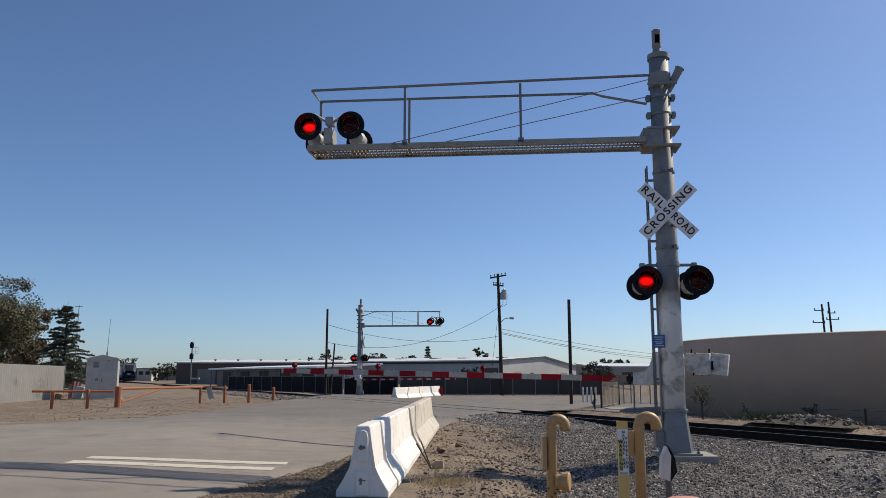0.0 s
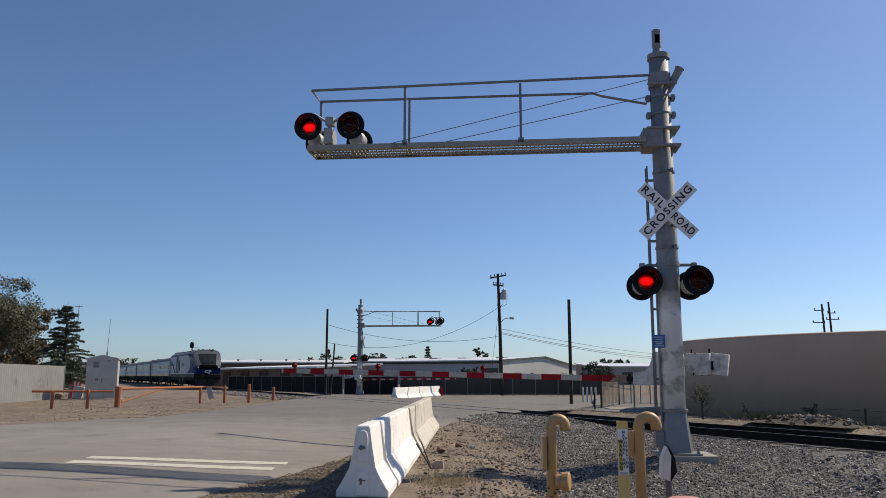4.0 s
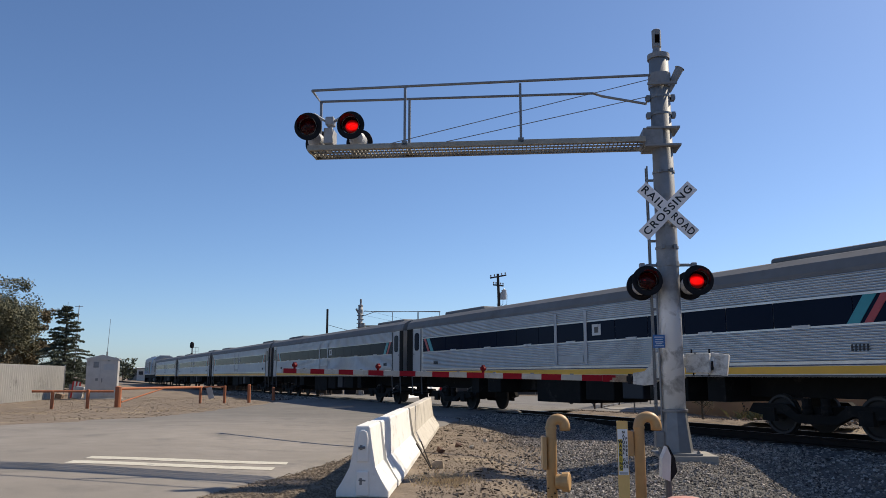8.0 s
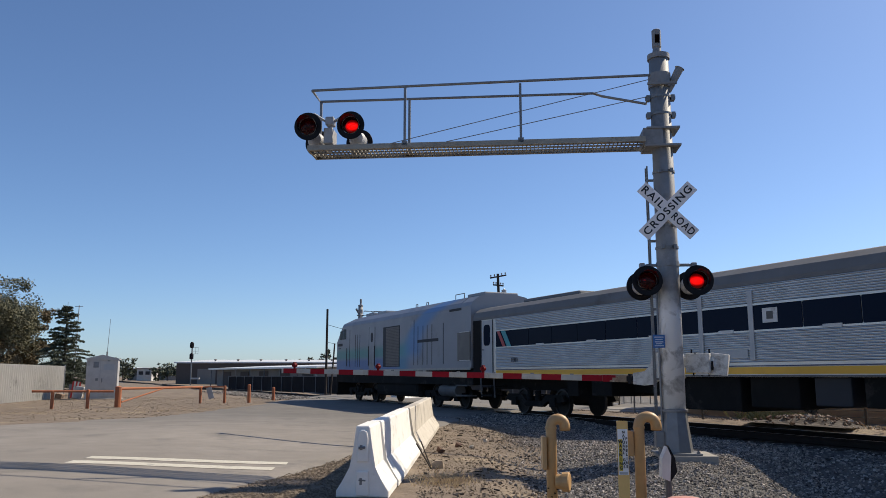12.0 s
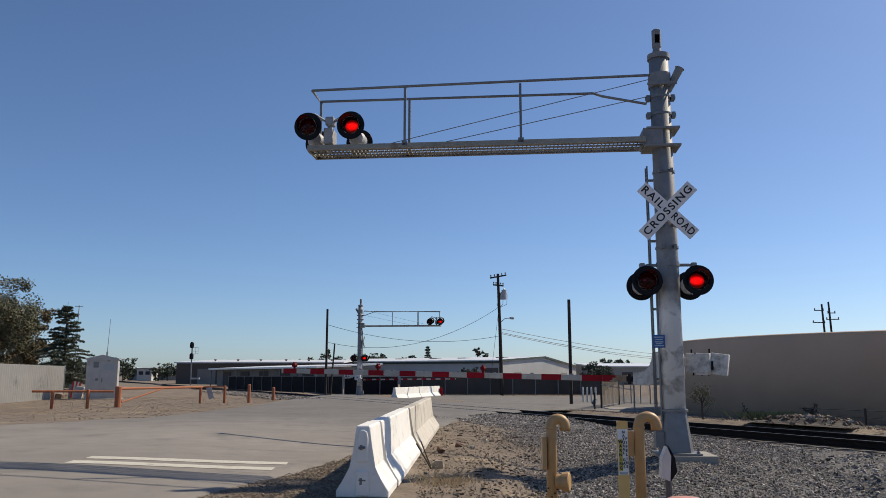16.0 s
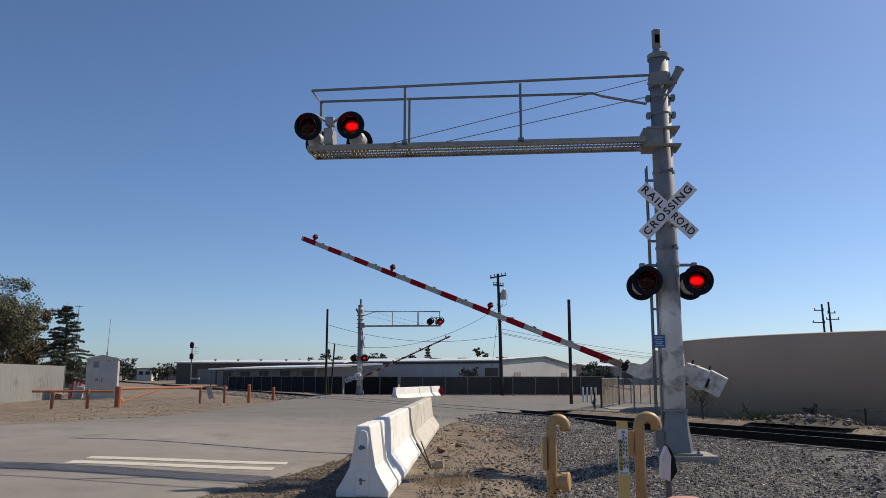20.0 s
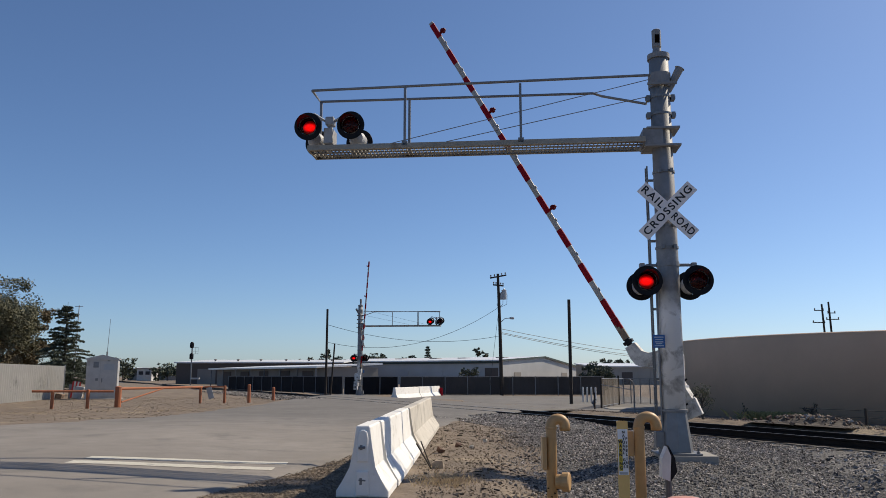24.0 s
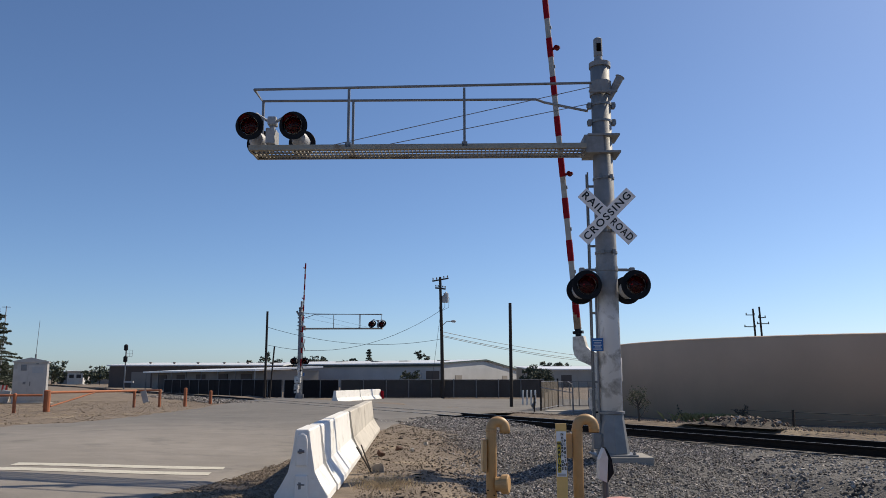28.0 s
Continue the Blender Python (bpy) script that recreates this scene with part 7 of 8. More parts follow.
# ---- small utility yard beyond the track
def pipe_cage():
    f = thing("yard_fence", "thin steel fence with tan slats round a small utility yard", "fence")
    z = -0.26

    def post(x, y, h, r, material, bend=0.0):
        bm = bmn()
        pts = [(x, y, z - 0.1), (x, y, z + h)]
        if bend:
            pts = [(x, y, z - 0.1), (x, y, z + h * 0.82), (x - bend * 0.25, y, z + h * 0.93), (x - bend, y, z + h)]
        tube(bm, pts, r, 8)
        part("post", bm, material, f)

    def rail(p, q, r=0.02, material=M_STEEL):
        bm = bmn()
        tube(bm, [p, q], r, 6)
        part("rail", bm, material, f)

    a, b, c = Vector((7.83, 39.8, z)), Vector((9.77, 44.7, z)), Vector((8.27, 34.8, z))
    post(a.x, a.y, 1.55, 0.05, M_WOODP)
    post(b.x, b.y, 1.65, 0.055, M_WOODP)
    post(c.x, c.y, 1.5, 0.035, M_STEEL, 0.22)
    post(7.25, 38.5, 0.85, 0.04, M_WOODP)
    up = Vector((0, 0, 1))
    rail(a + up * 1.2, c + up * 1.02)
    rail(a + up * 1.5, b + up * 1.5)
    rail(a + up * 0.15, b + up * 0.15)
    for i in range(22):
        p = a.lerp(b, (i + 0.5) / 22)
        bm = bmn()
        w = (b - a).normalized() * 0.065
        n = Vector((-w.y, w.x, 0)) * 0.06
        prism(bm, [(-1, -1), (1, -1), (1, 1), (-1, 1)], lambda u, v, l: p + w * u + n * v + up * l, 0.12, 1.46)
        part("slat", bm, M_SLAT, f)
    for t in (0.22, 0.45, 0.7):
        p = a.lerp(b, t)
        post(p.x - 0.06, p.y - 0.05, 1.52, 0.025, M_RUST)
    far = [(10.45, 46.5), (10.9, 46.6), (11.4, 46.4), (11.9, 46.2), (12.6, 46.0), (13.6, 45.6)]
    for x, y in far:
        post(x, y, 1.5, 0.03, M_STEEL)
    for zz in (1.48, 0.1):
        rail(b + up * zz, (far[0][0], far[0][1], z + zz), 0.016)
        rail((far[0][0], far[0][1], z + zz), (far[-1][0], far[-1][1], z + zz), 0.016)
    bm = bmn()
    for (x0, y0), (x1, y1) in zip([(b.x, b.y)] + far, far):
        for k in range(9):
            for s0, s1 in ((0, 1), (1, 0)):
                u = k / 9
                v = (k + 1) / 9
                p = Vector((x0 + (x1 - x0) * u, y0 + (y1 - y0) * u, z + 0.1 + 1.38 * s0))
                q = Vector((x0 + (x1 - x0) * v, y0 + (y1 - y0) * v, z + 0.1 + 1.38 * s1))
                tube(bm, [p, q], 0.004, 3, False)
    part("mesh_wire", bm, M_STEEL, f)
    bm = bmn()
    box(bm, 7.9, 9.7, 38.2, 39.6, z - 0.1, z + 0.1, bevel=0.03)
    solo("concrete_pad", bm, M_CONC2, "low tan concrete pad of the utility yard", "concrete pad")
    bm = bmn()
    tube(bm, [(7.85, 42, z - 0.05), (7.85, 42, z + 0.35), (7.92, 42, z + 0.42), (8.0, 42, z + 0.42)], 0.045, 10)
    lathe(bm, (7.85, 42, z + 0.25), (1, 0, 0), [(-0.1, 0.07), (0.1, 0.07)], 12)
    solo("valve_pipe", bm, M_STEEL, "dark steel valve pipe in the utility yard", "valve")


pipe_cage()
for i in range(4):
    bm = bmn()
    x, y = 8.62 + 0.235 * i, 49.5 - 0.12 * i
    lathe(bm, (x, y, gz(x, y) - 0.05), (0, 0, 1), [(0, 0.055), (0.92, 0.055), (0.96, 0.03)], 10)
    solo("white_bollard", bm, M_WHITE, "slim white painted pipe bollard", "bollard", group="white bollards")


# ---- rubble, weeds and a wire fence by the tank
def rock(bm, c, s, rnd):
    m = Matrix.Translation(c) @ Euler((rnd.uniform(0, 6), rnd.uniform(0, 6), rnd.uniform(0, 6))).to_matrix().to_4x4()
    r = bmesh.ops.create_icosphere(bm, subdivisions=1, radius=s, matrix=m)
    for v in r["verts"]:
        v.co += Vector((rnd.gauss(0, 1), rnd.gauss(0, 1), rnd.gauss(0, 1))) * s * 0.22


def dirt_mound(d0, s0, ld, ls, h, label):
    """A low heap of loose earth beside the track."""
    co, fa = [], []
    n = 18
    for i in range(n + 1):
        for j in range(n + 1):
            u, v = 2 * i / n - 1, 2 * j / n - 1
            p = on_track(d0 + ld * u, s0 + ls * v)
            k = max(0.0, 1 - u * u) * max(0.0, 1 - v * v)
            co.append((p.x, p.y, gz(p.x, p.y) - 0.03 + h * k * (0.75 + 0.7 * noise.noise(Vector((u * 3, v * 3, h)))) + 0.05 * noise.noise(Vector((u * 9, v * 9, h))) * (k > 0)))
    for i in range(n):
        for j in range(n):
            a = i * (n + 1) + j
            fa.append((a, a + 1, a + n + 2, a + n + 1))
    me = bpy.data.meshes.new("dirt_mound")
    me.from_pydata(co, [], fa)
    me.materials.append(M_EARTH)
    tagged(new("dirt_mound", me), label, "dirt mound")


dirt_mound(TRACK + 4.4, 17.1, 1.1, 1.9, 0.26, "low brown heap of earth and rubble by the tank")
rr = random.Random(11)
rub = thing("rubble_pile", "low heap of brown broken rubble by the tank", "rubble")
for i in range(260):
    d, s = TRACK + 4.4 + rr.gauss(0, 0.5), rr.gauss(17.1, 0.95)
    p = on_track(d, s)
    k = max(0.0, 1 - ((d - TRACK - 4.4) / 1.1) ** 2) * max(0.0, 1 - ((s - 17.1) / 1.9) ** 2)
    p.z = gz(p.x, p.y) + 0.24 * k
    bm = bmn()
    rock(bm, p, rr.uniform(0.02, 0.065) * (1.6 if rr.random() < 0.12 else 1.0), rr)
    part("stone", bm, M_BRICK if rr.random() < 0.35 else (M_CLOD if rr.random() < 0.85 else M_STONE), rub)


def grass_patch(name, centre, ru, rv, n, h, material, label, seed, kind="stuff"):
    rnd = random.Random(seed)
    co, fa = [], []
    for _ in range(n):
        x, y = centre[0] + rnd.gauss(0, ru), centre[1] + rnd.gauss(0, rv)
        z = gz(x, y) - 0.02
        hh = h * rnd.uniform(0.4, 1.3)
        a = rnd.uniform(0, 6.28)
        w = Vector((math.cos(a), math.sin(a), 0)) * hh * 0.035
        b = Vector((rnd.gauss(0, 0.5), rnd.gauss(0, 0.5), 0)) * hh
        k = len(co)
        p = Vector((x, y, z))
        co += [(p - w)[:], (p + w)[:], (p + b * 0.4 + Vector((0, 0, hh * 0.7)) + w * 0.6)[:], (p + b + Vector((0, 0, hh)))[:]]
        fa += [(k, k + 1, k + 2), (k, k + 2, k + 3)]
    me = bpy.data.meshes.new(name)
    me.from_pydata(co, [], fa)
    me.materials.append(material)
    return tagged(new(name, me), label, "grass", kind=kind)


for i in range(9):
    p = on_track(TRACK + 4.6 + 0.9 * (i % 3), 8.5 + 0.8 * i)
    grass_patch("dry_grass", (p.x, p.y), 0.8, 0.7, 900, 0.09, M_STRAW, "short dry straw coloured grass by the tank", 70 + i)
grass_patch("green_weeds", (11.6, 27.9), 0.5, 0.3, 1500, 0.3, M_WEED, "yellow green weeds by the tank", 90)
broadleaf(8.75, 27.2, 1.2, 0.36, 91, "sparse grey green roadside shrub by the tank", 1100, 0.026, 0.0, M_LEAF, 14, "shrub")
broadleaf(12.3, 26.9, 0.75, 0.22, 92, "dead brown weed by the tank", 160, 0.045, 0.1, M_BARK, 10, "shrub")
broadleaf(10.6, 28.2, 0.7, 0.12, 93, "thin dead brown weed by the tank", 60, 0.04, 0.1, M_BARK, 6, "shrub")
wf = thing("wire_fence", "low wire fence with thin steel posts by the tank", "fence")
for s in (4.5, 10.0, 15.7):
    p = on_track(TRACK + 4.9, s)
    bm = bmn()
    tube(bm, [(p.x, p.y, gz(p.x, p.y) - 0.1), (p.x, p.y, gz(p.x, p.y) + 0.55)], 0.04, 6)
    part("post", bm, M_WOODP, wf)
for z in (0.28, 0.48):
    bm = bmn()
    a, b = on_track(TRACK + 4.9, 3.0), on_track(TRACK + 4.9, 18.0)
    tube(bm, [(a.x, a.y, gz(a.x, a.y) + z), (b.x, b.y, gz(b.x, b.y) + z)], 0.01, 5)
    part("wire_strand", bm, M_WIRE, wf)


# ---------------------------------------------------------------- near the camera
def road_line(name, p, q, w, label):
    p, q = Vector(p), Vector(q)
    d = (q - p)
    n = Vector((-d.y, d.x, 0)).normalized() * w / 2
    bm = bmn()
    k = 40
    rows = []
    for i in range(k + 1):
        c = p + d * i / k
        j0, j1 = 0.03 * noise.noise(Vector((i * 0.8, 0, w))), 0.03 * noise.noise(Vector((i * 0.8, 9, w)))
        rows.append([bm.verts.new((c + n * (s + j)).xy.to_3d() + Vector((0, 0, gz(c.x, c.y) + 0.0225))) for s, j in ((-1, j0), (1, j1))])
    for a, b in zip(rows, rows[1:]):
        bm.faces.new((a[0], b[0], b[1], a[1]))
    return solo(name, bm, M_LINE, label, "road marking", kind="structure")


road_line("stop_line", (-5.41, 11.79, 0), (-2.49, 11.98, 0), 0.36, "worn white stop line painted on the asphalt")
road_line("stop_line", (-5.40, 12.40, 0), (-2.43, 12.72, 0), 0.36, "worn white stop line painted on the asphalt")


def vent_pipe(x, y, top, R, label, extras):
    z0 = gz(x, y) - 0.3
    v = thing("vent_pipe", label, "vent pipe", pose(x, y, 0), "yellow vent pipes")
    bm = bmn()
    r = 0.055
    zc = top - R - r
    pts = [(0, 0, z0), (0, 0, zc)] + [(R - R * math.cos(a), 0, zc + R * math.sin(a)) for a in (math.pi * i / 14 for i in range(1, 15))] + [(2 * R, 0, zc - 0.045)]
    tube(bm, pts, r, 18, True)
    part("pipe", bm, M_PIPE, v, "buff yellow painted steel pipe", smooth=True)
    # the pipe end is closed; a black disc imitates its unlit hollow
    bm = bmn()
    lathe(bm, (2 * R, 0, zc - 0.049), (0, 0, 1), [(0, 0.05), (0.002, 0.05)], 16)
    part("pipe_mouth", bm, M_VOID, v)
    bm = bmn()
    lathe(bm, (0, 0, zc - 0.03), (0, 0, 1), [(0, 0.058), (0.005, 0.061), (0.02, 0.061), (0.025, 0.058)], 18, False, False)
    part("weld_seam", bm, M_PIPE, v)
    extras(v, top)
    return v


def extras_one(v, top):
    bm = bmn()
    box(bm, -0.1, -0.055, -0.07, 0.07, top - 0.56, top - 0.23, bevel=0.008)
    part("clamp_plate", bm, M_PIPE, v)
    bm = bmn()
    lathe(bm, (0.04, -0.03, top - 0.68), (1, -0.35, 0), [(0, 0.07), (0.06, 0.075), (0.065, 0.095), (0.13, 0.1), (0.14, 0.085)], 18)
    part("side_cap", bm, M_PIPE, v)
    bm = bmn()
    pts = [(0.064 * math.cos(t * 1.9), 0.064 * math.sin(t * 1.9), top - 0.72 - 0.012 * t) for t in range(14)]
    tube(bm, pts, 0.006, 5)
    part("tie_wire", bm, M_RAIL, v)


def extras_two(v, top):
    bm = bmn()
    box(bm, -0.13, -0.06, -0.02, 0.06, top - 0.45, top - 0.2, bevel=0.008)
    part("clamp_plate", bm, M_PIPE, v)


vent_pipe(1.12, 8.4, 0.975, 0.072, "hooked buff yellow vent pipe with a side cap", extras_one)
vent_pipe(2.02, 8.35, 1.0, 0.09, "hooked buff yellow vent pipe beside a marker post", extras_two)


M_BLADE = mat("buff_plastic", (0.78, 0.50, 0.17), (0.70, 0.44, 0.14), 0.45, 0.0, 9.0, stain=(0.45, 0.30, 0.13), stain_amt=0.2)
M_DECAL = mat("white_decal", (0.86, 0.83, 0.82), (0.78, 0.75, 0.74), 0.4, 0.0, 14.0)


def marker_post():
    x, y = 1.815, 8.2
    m = thing("marker_post", "flat buff pipeline marker post with a white warning decal", "marker post", pose(x, y, 0, 0, 0, -6))
    bm = bmn()
    prism(bm, [(-0.056, 0.0), (0.056, 0.0), (0.054, 0.012), (0.0, 0.02), (-0.054, 0.012)], lambda u, v, l: Vector((u, v, l)), -0.5, 0.885)
    part("blade", bm, M_BLADE, m, "buff yellow blade")
    bm = bmn()
    box(bm, -0.05, 0.05, -0.006, -0.002, 0.38, 0.83)
    dc = part("decal", bm, M_DECAL, m, "white warning decal")
    bm = bmn()
    box(bm, -0.042, -0.006, -0.009, -0.0075, 0.42, 0.73)
    part("yellow_strip", bm, M_YEL, dc)
    for i, ch in enumerate("WARNING"):
        letters(ch, 0.042, M_INK, "letter", dc, pose(-0.024, -0.012, 0.705 - i * 0.043, 90, 0, 0), bold=0.035)
    for i, ch in enumerate("NATURAL GAS"):
        if ch != " ":
            letters(ch, 0.036, M_INK, "letter", dc, pose(0.008, -0.012, 0.8 - i * 0.034, 90, 0, 0), bold=0.035)
    for i, ch in enumerate("PIPELINE"):
        letters(ch, 0.036, M_INK, "letter", dc, pose(0.036, -0.012, 0.735 - i * 0.039, 90, 0, 0), bold=0.035)
    bm = bmn()
    box(bm, -0.04, 0.04, -0.012, -0.0075, 0.385, 0.41)
    part("fine_print", bm, M_TRANSF, dc)
    bm = bmn()
    box(bm, -0.055, 0.055, -0.003, 0.023, 0.885, 0.91)
    part("cap", bm, M_BLADE, m)


marker_post()


def test_post():
    x, y = 2.4, 8.7
    t = thing("test_post", "short post with a white and black hinged cap", "marker post", pose(x, y, 0))
    bm = bmn()
    tube(bm, [(0, 0, -0.5), (0, 0, 0.42)], 0.035, 10)
    part("post", bm, M_UBOX, t)
    bm = bmn()
    prism(bm, [(-0.085, 0.3), (0.0, 0.26), (0.02, 0.52), (-0.02, 0.62), (-0.075, 0.5)], lambda u, v, l: Vector((u, l, v)), -0.07, 0.05)
    part("cap", bm, M_WHITE, t, "white painted metal cap")
    bm = bmn()
    prism(bm, [(0.005, 0.26), (0.075, 0.36), (0.06, 0.5), (-0.005, 0.63), (0.03, 0.52)], lambda u, v, l: Vector((u, l, v)), -0.075, 0.055)
    part("lid", bm, M_BLACK, t, "black lid")


test_post()


M_PINK = mat("faded_red_paint", (0.52, 0.25, 0.21), (0.46, 0.22, 0.18), 0.6, 0.0, 8.0)


# ---- loose stones: crushed rock on the track shoulder, grit and clods on the dirt
def scatter(name, n, pick, smin, smax, material, label, seed):
    rnd = random.Random(seed)
    base = [Vector(p) for p in ((1, 0, -0.4), (-0.3, 0.9, -0.4), (-0.5, -0.9, -0.4), (0.4, 0.5, 0.5), (-0.8, 0.1, 0.4), (0.3, -0.6, 0.6))]
    tris = ((0, 1, 3), (1, 4, 3), (1, 2, 4), (2, 5, 4), (2, 0, 5), (0, 3, 5), (3, 4, 5), (0, 2, 1))
    co, fa = [], []
    made = 0
    while made < n:
        q = pick(rnd)
        if q is None:
            continue
        x, y, z = q
        s = rnd.uniform(smin, smax) * (0.6 + 0.8 * rnd.random() ** 2)
        m = Euler((rnd.uniform(0, 6.28), rnd.uniform(0, 6.28), rnd.uniform(0, 6.28))).to_matrix()
        k = len(co)
        for b in base:
            v = m @ (b * s * rnd.uniform(0.75, 1.2))
            co.append((x + v.x, y + v.y, z + v.z * 0.8 + s * 0.2))
        fa += [(k + a, k + b, k + c) for a, b, c in tris]
        made += 1
    me = bpy.data.meshes.new(name)
    me.from_pydata(co, [], fa)
    me.materials.append(material)
    return tagged(new(name, me), label, "gravel", kind="stuff")


def stone_mat(name, lo, hi, rough=0.95):
    """Loose stones, each with a tone of its own."""
    m = bpy.data.materials.new(name)
    m.use_nodes = True
    nt = m.node_tree
    b = nt.nodes["Principled BSDF"]
    b.inputs["Roughness"].default_value = rough
    g = nt.nodes.new("ShaderNodeNewGeometry")
    r = nt.nodes.new("ShaderNodeValToRGB")
    r.color_ramp.elements[0].color, r.color_ramp.elements[1].color = (*lo, 1), (*hi, 1)
    e = r.color_ramp.elements.new(0.75)
    e.color = (*[a * 0.45 + c * 0.55 for a, c in zip(lo, hi)], 1)
    nt.links.new(g.outputs["Random Per Island"], r.inputs[0])
    nt.links.new(r.outputs[0], b.inputs["Base Color"])
    return m


M_GRAVEL = stone_mat("crushed_rock_pieces", (0.03, 0.027, 0.025), (0.50, 0.45, 0.40))
M_BROWNST = stone_mat("brown_crushed_rock", (0.06, 0.045, 0.036), (0.36, 0.29, 0.24))
M_GRIT = stone_mat("dirt_grit", (0.11, 0.084, 0.06), (0.30, 0.24, 0.175))


def pick_ballast(rnd):
    s, o = rnd.uniform(2.5, 26.5), rnd.uniform(-4.9, -0.84)
    p = on_track(TRACK + o, s)
    prof = ((-5.4, -0.86), (-3.9, -0.31), (-3.2, -0.27), (-1.75, -0.23), (0.7, -0.23))
    z = next((za + (zb - za) * (o - a) / (b - a) for (a, za), (b, zb) in zip(prof, prof[1:]) if a <= o <= b), -0.23)
    bed = 0.22 * (1 - smooth(3.0, 4.2, abs(o)))
    z += 0.18 * smooth(18.5, 22.5, s)
    return p.x, p.y, max(z, gz(p.x, p.y) - 0.015 - bed)


def gravel_weight(x, y):
    """1 where crushed rock covers the dirt on the right, 0 on the bare path beside the barrier."""
    return smooth(0.5, 2.3, x - 0.055 * (y - 8) + 0.5 * noise.noise(Vector((x * 0.8, y * 0.8, 0))))


def pick_shoulder(rnd):
    y = 6.0 + 20 * rnd.random() ** 1.5
    x = rnd.uniform(-0.3, 11)
    d, s = ds(x, y)
    if d > TRACK - 3.2 or abs(x) > 0.62 * y or x < edge_at(ROAD_R, y) + 0.2:
        return None
    if rnd.random() > gravel_weight(x, y):
        return None
    return x, y, gn(x, y) - 0.002


def pick_path(rnd):
    y = 7.5 + 18 * rnd.random() ** 1.4
    x = rnd.uniform(-2.8, 4.5)
    if x < edge_at(ROAD_R, y) - 0.05 or (-1.25 < x + 0.03 * (9.4 - y) * -1 < -0.3 and y < 22):
        return None
    d, s = ds(x, y)
    if d > TRACK - 3.4:
        return None
    return x, y, gn(x, y) - 0.012


def pick_beyond(rnd):
    s, o = rnd.uniform(9, 42), 0.86 + 4.2 * rnd.random() ** 1.3
    p = on_track(TRACK + o, s)
    prof = ((0.8, -0.22), (1.75, -0.22), (3.2, -0.32), (4.2, -0.44), (5.2, -0.6))
    z = next(za + (zb - za) * (o - a) / (b - a) for (a, za), (b, zb) in zip(prof, prof[1:]) if a <= o <= b)
    return p.x, p.y, max(z, gz(p.x, p.y) - (0.2 if o < 3.4 else 0.02))


def pick_edge(rnd):
    y = 8.0 + 13 * rnd.random() ** 1.2
    x = rnd.uniform(-3.2, -0.6)
    e = edge_at(ROAD_R, y) - 0.25 + 0.25 * noise.noise(Vector((x * 2, y * 1.3, 4)))
    if x < e or x > -1.2 + 0.03 * (y - 9.4):
        return None
    return x, y, max(gn(x, y) - 0.012, gz(x, y) - 0.01)


def pick_left(rnd):
    y = 20 + 34 * rnd.random()
    x = rnd.uniform(-26, -7.0)
    if x > edge_at(ROAD_L, y) + 0.1 or abs(x) > 0.6 * y:
        return None
    return x, y, gz(x, y) - 0.01


def pick_left_bed(rnd):
    s, o = rnd.uniform(47, 75), rnd.uniform(-4.5, -1.2)
    p = on_track(TRACK + o, s)
    return p.x, p.y, max(gz(p.x, p.y), -0.3 + 0.05 * (o + 4))


def gravel_bed():
    """Fine crushed rock under the loose stones."""
    co, fa, idx = [], [], {}
    st = 0.16

    def vert(i, j):
        if (i, j) not in idx:
            x, y = -0.4 + st * i, 6.0 + st * j
            d, s = ds(x, y)
            n = noise.noise(Vector((x * 0.6, y * 0.6, 0))) * 0.03 + noise.noise(Vector((x * 2.1, y * 2.1, 3))) * 0.015
            bed = 0.22 * (1 - smooth(3.0, 4.2, abs(d - TRACK)))
            idx[i, j] = len(co)
            co.append((x, y, gz(x, y) + n - 0.002 - bed + 0.01 * noise.noise(Vector((x * 9, y * 9, 1)))))
        return idx[i, j]

    for i in range(74):
        for j in range(120):
            x, y = -0.4 + st * (i + 0.5), 6.0 + st * (j + 0.5)
            d, s = ds(x, y)
            if d > TRACK - 3.0 or x < edge_at(ROAD_R, y) + 0.3 or gravel_weight(x, y) < 0.55 + 0.3 * noise.noise(Vector((x * 5, y * 5, 2))):
                continue
            fa.append((vert(i, j), vert(i + 1, j), vert(i + 1, j + 1), vert(i, j + 1)))
    me = bpy.data.meshes.new("gravel_bed")
    me.from_pydata(co, [], fa)
    me.materials.append(M_BALLAST)
    tagged(new("gravel_bed", me), "fine grey crushed rock beside the track", "gravel", kind="structure")


gravel_bed()
scatter("ballast_stones", 25000, pick_ballast, 0.022, 0.045, M_GRAVEL, "grey crushed rock on the track shoulder", 1)
scatter("shoulder_gravel", 65000, pick_shoulder, 0.012, 0.028, M_GRAVEL, "grey crushed rock spread beside the signal mast", 2)
scatter("path_grit", 14000, pick_path, 0.007, 0.022, M_GRIT, "tan grit and clods on the bare dirt", 3)
scatter("path_clods", 1600, pick_path, 0.012, 0.032, M_GRIT, "dry clods and stones on the bare dirt", 7)
scatter("edge_gravel", 12000, pick_edge, 0.005, 0.015, M_GRIT, "dark gravel between the road edge and the barrier", 6)
scatter("beyond_stones", 9000, pick_beyond, 0.02, 0.045, M_BROWNST, "brown grey crushed rock beyond the track", 8)
scatter("verge_grit", 6000, pick_left, 0.012, 0.03, M_GRIT, "tan gravel on the dirt verge", 4)
scatter("far_ballast_stones", 2500, pick_left_bed, 0.04, 0.08, M_GRAVEL, "grey crushed rock along the far track", 5)

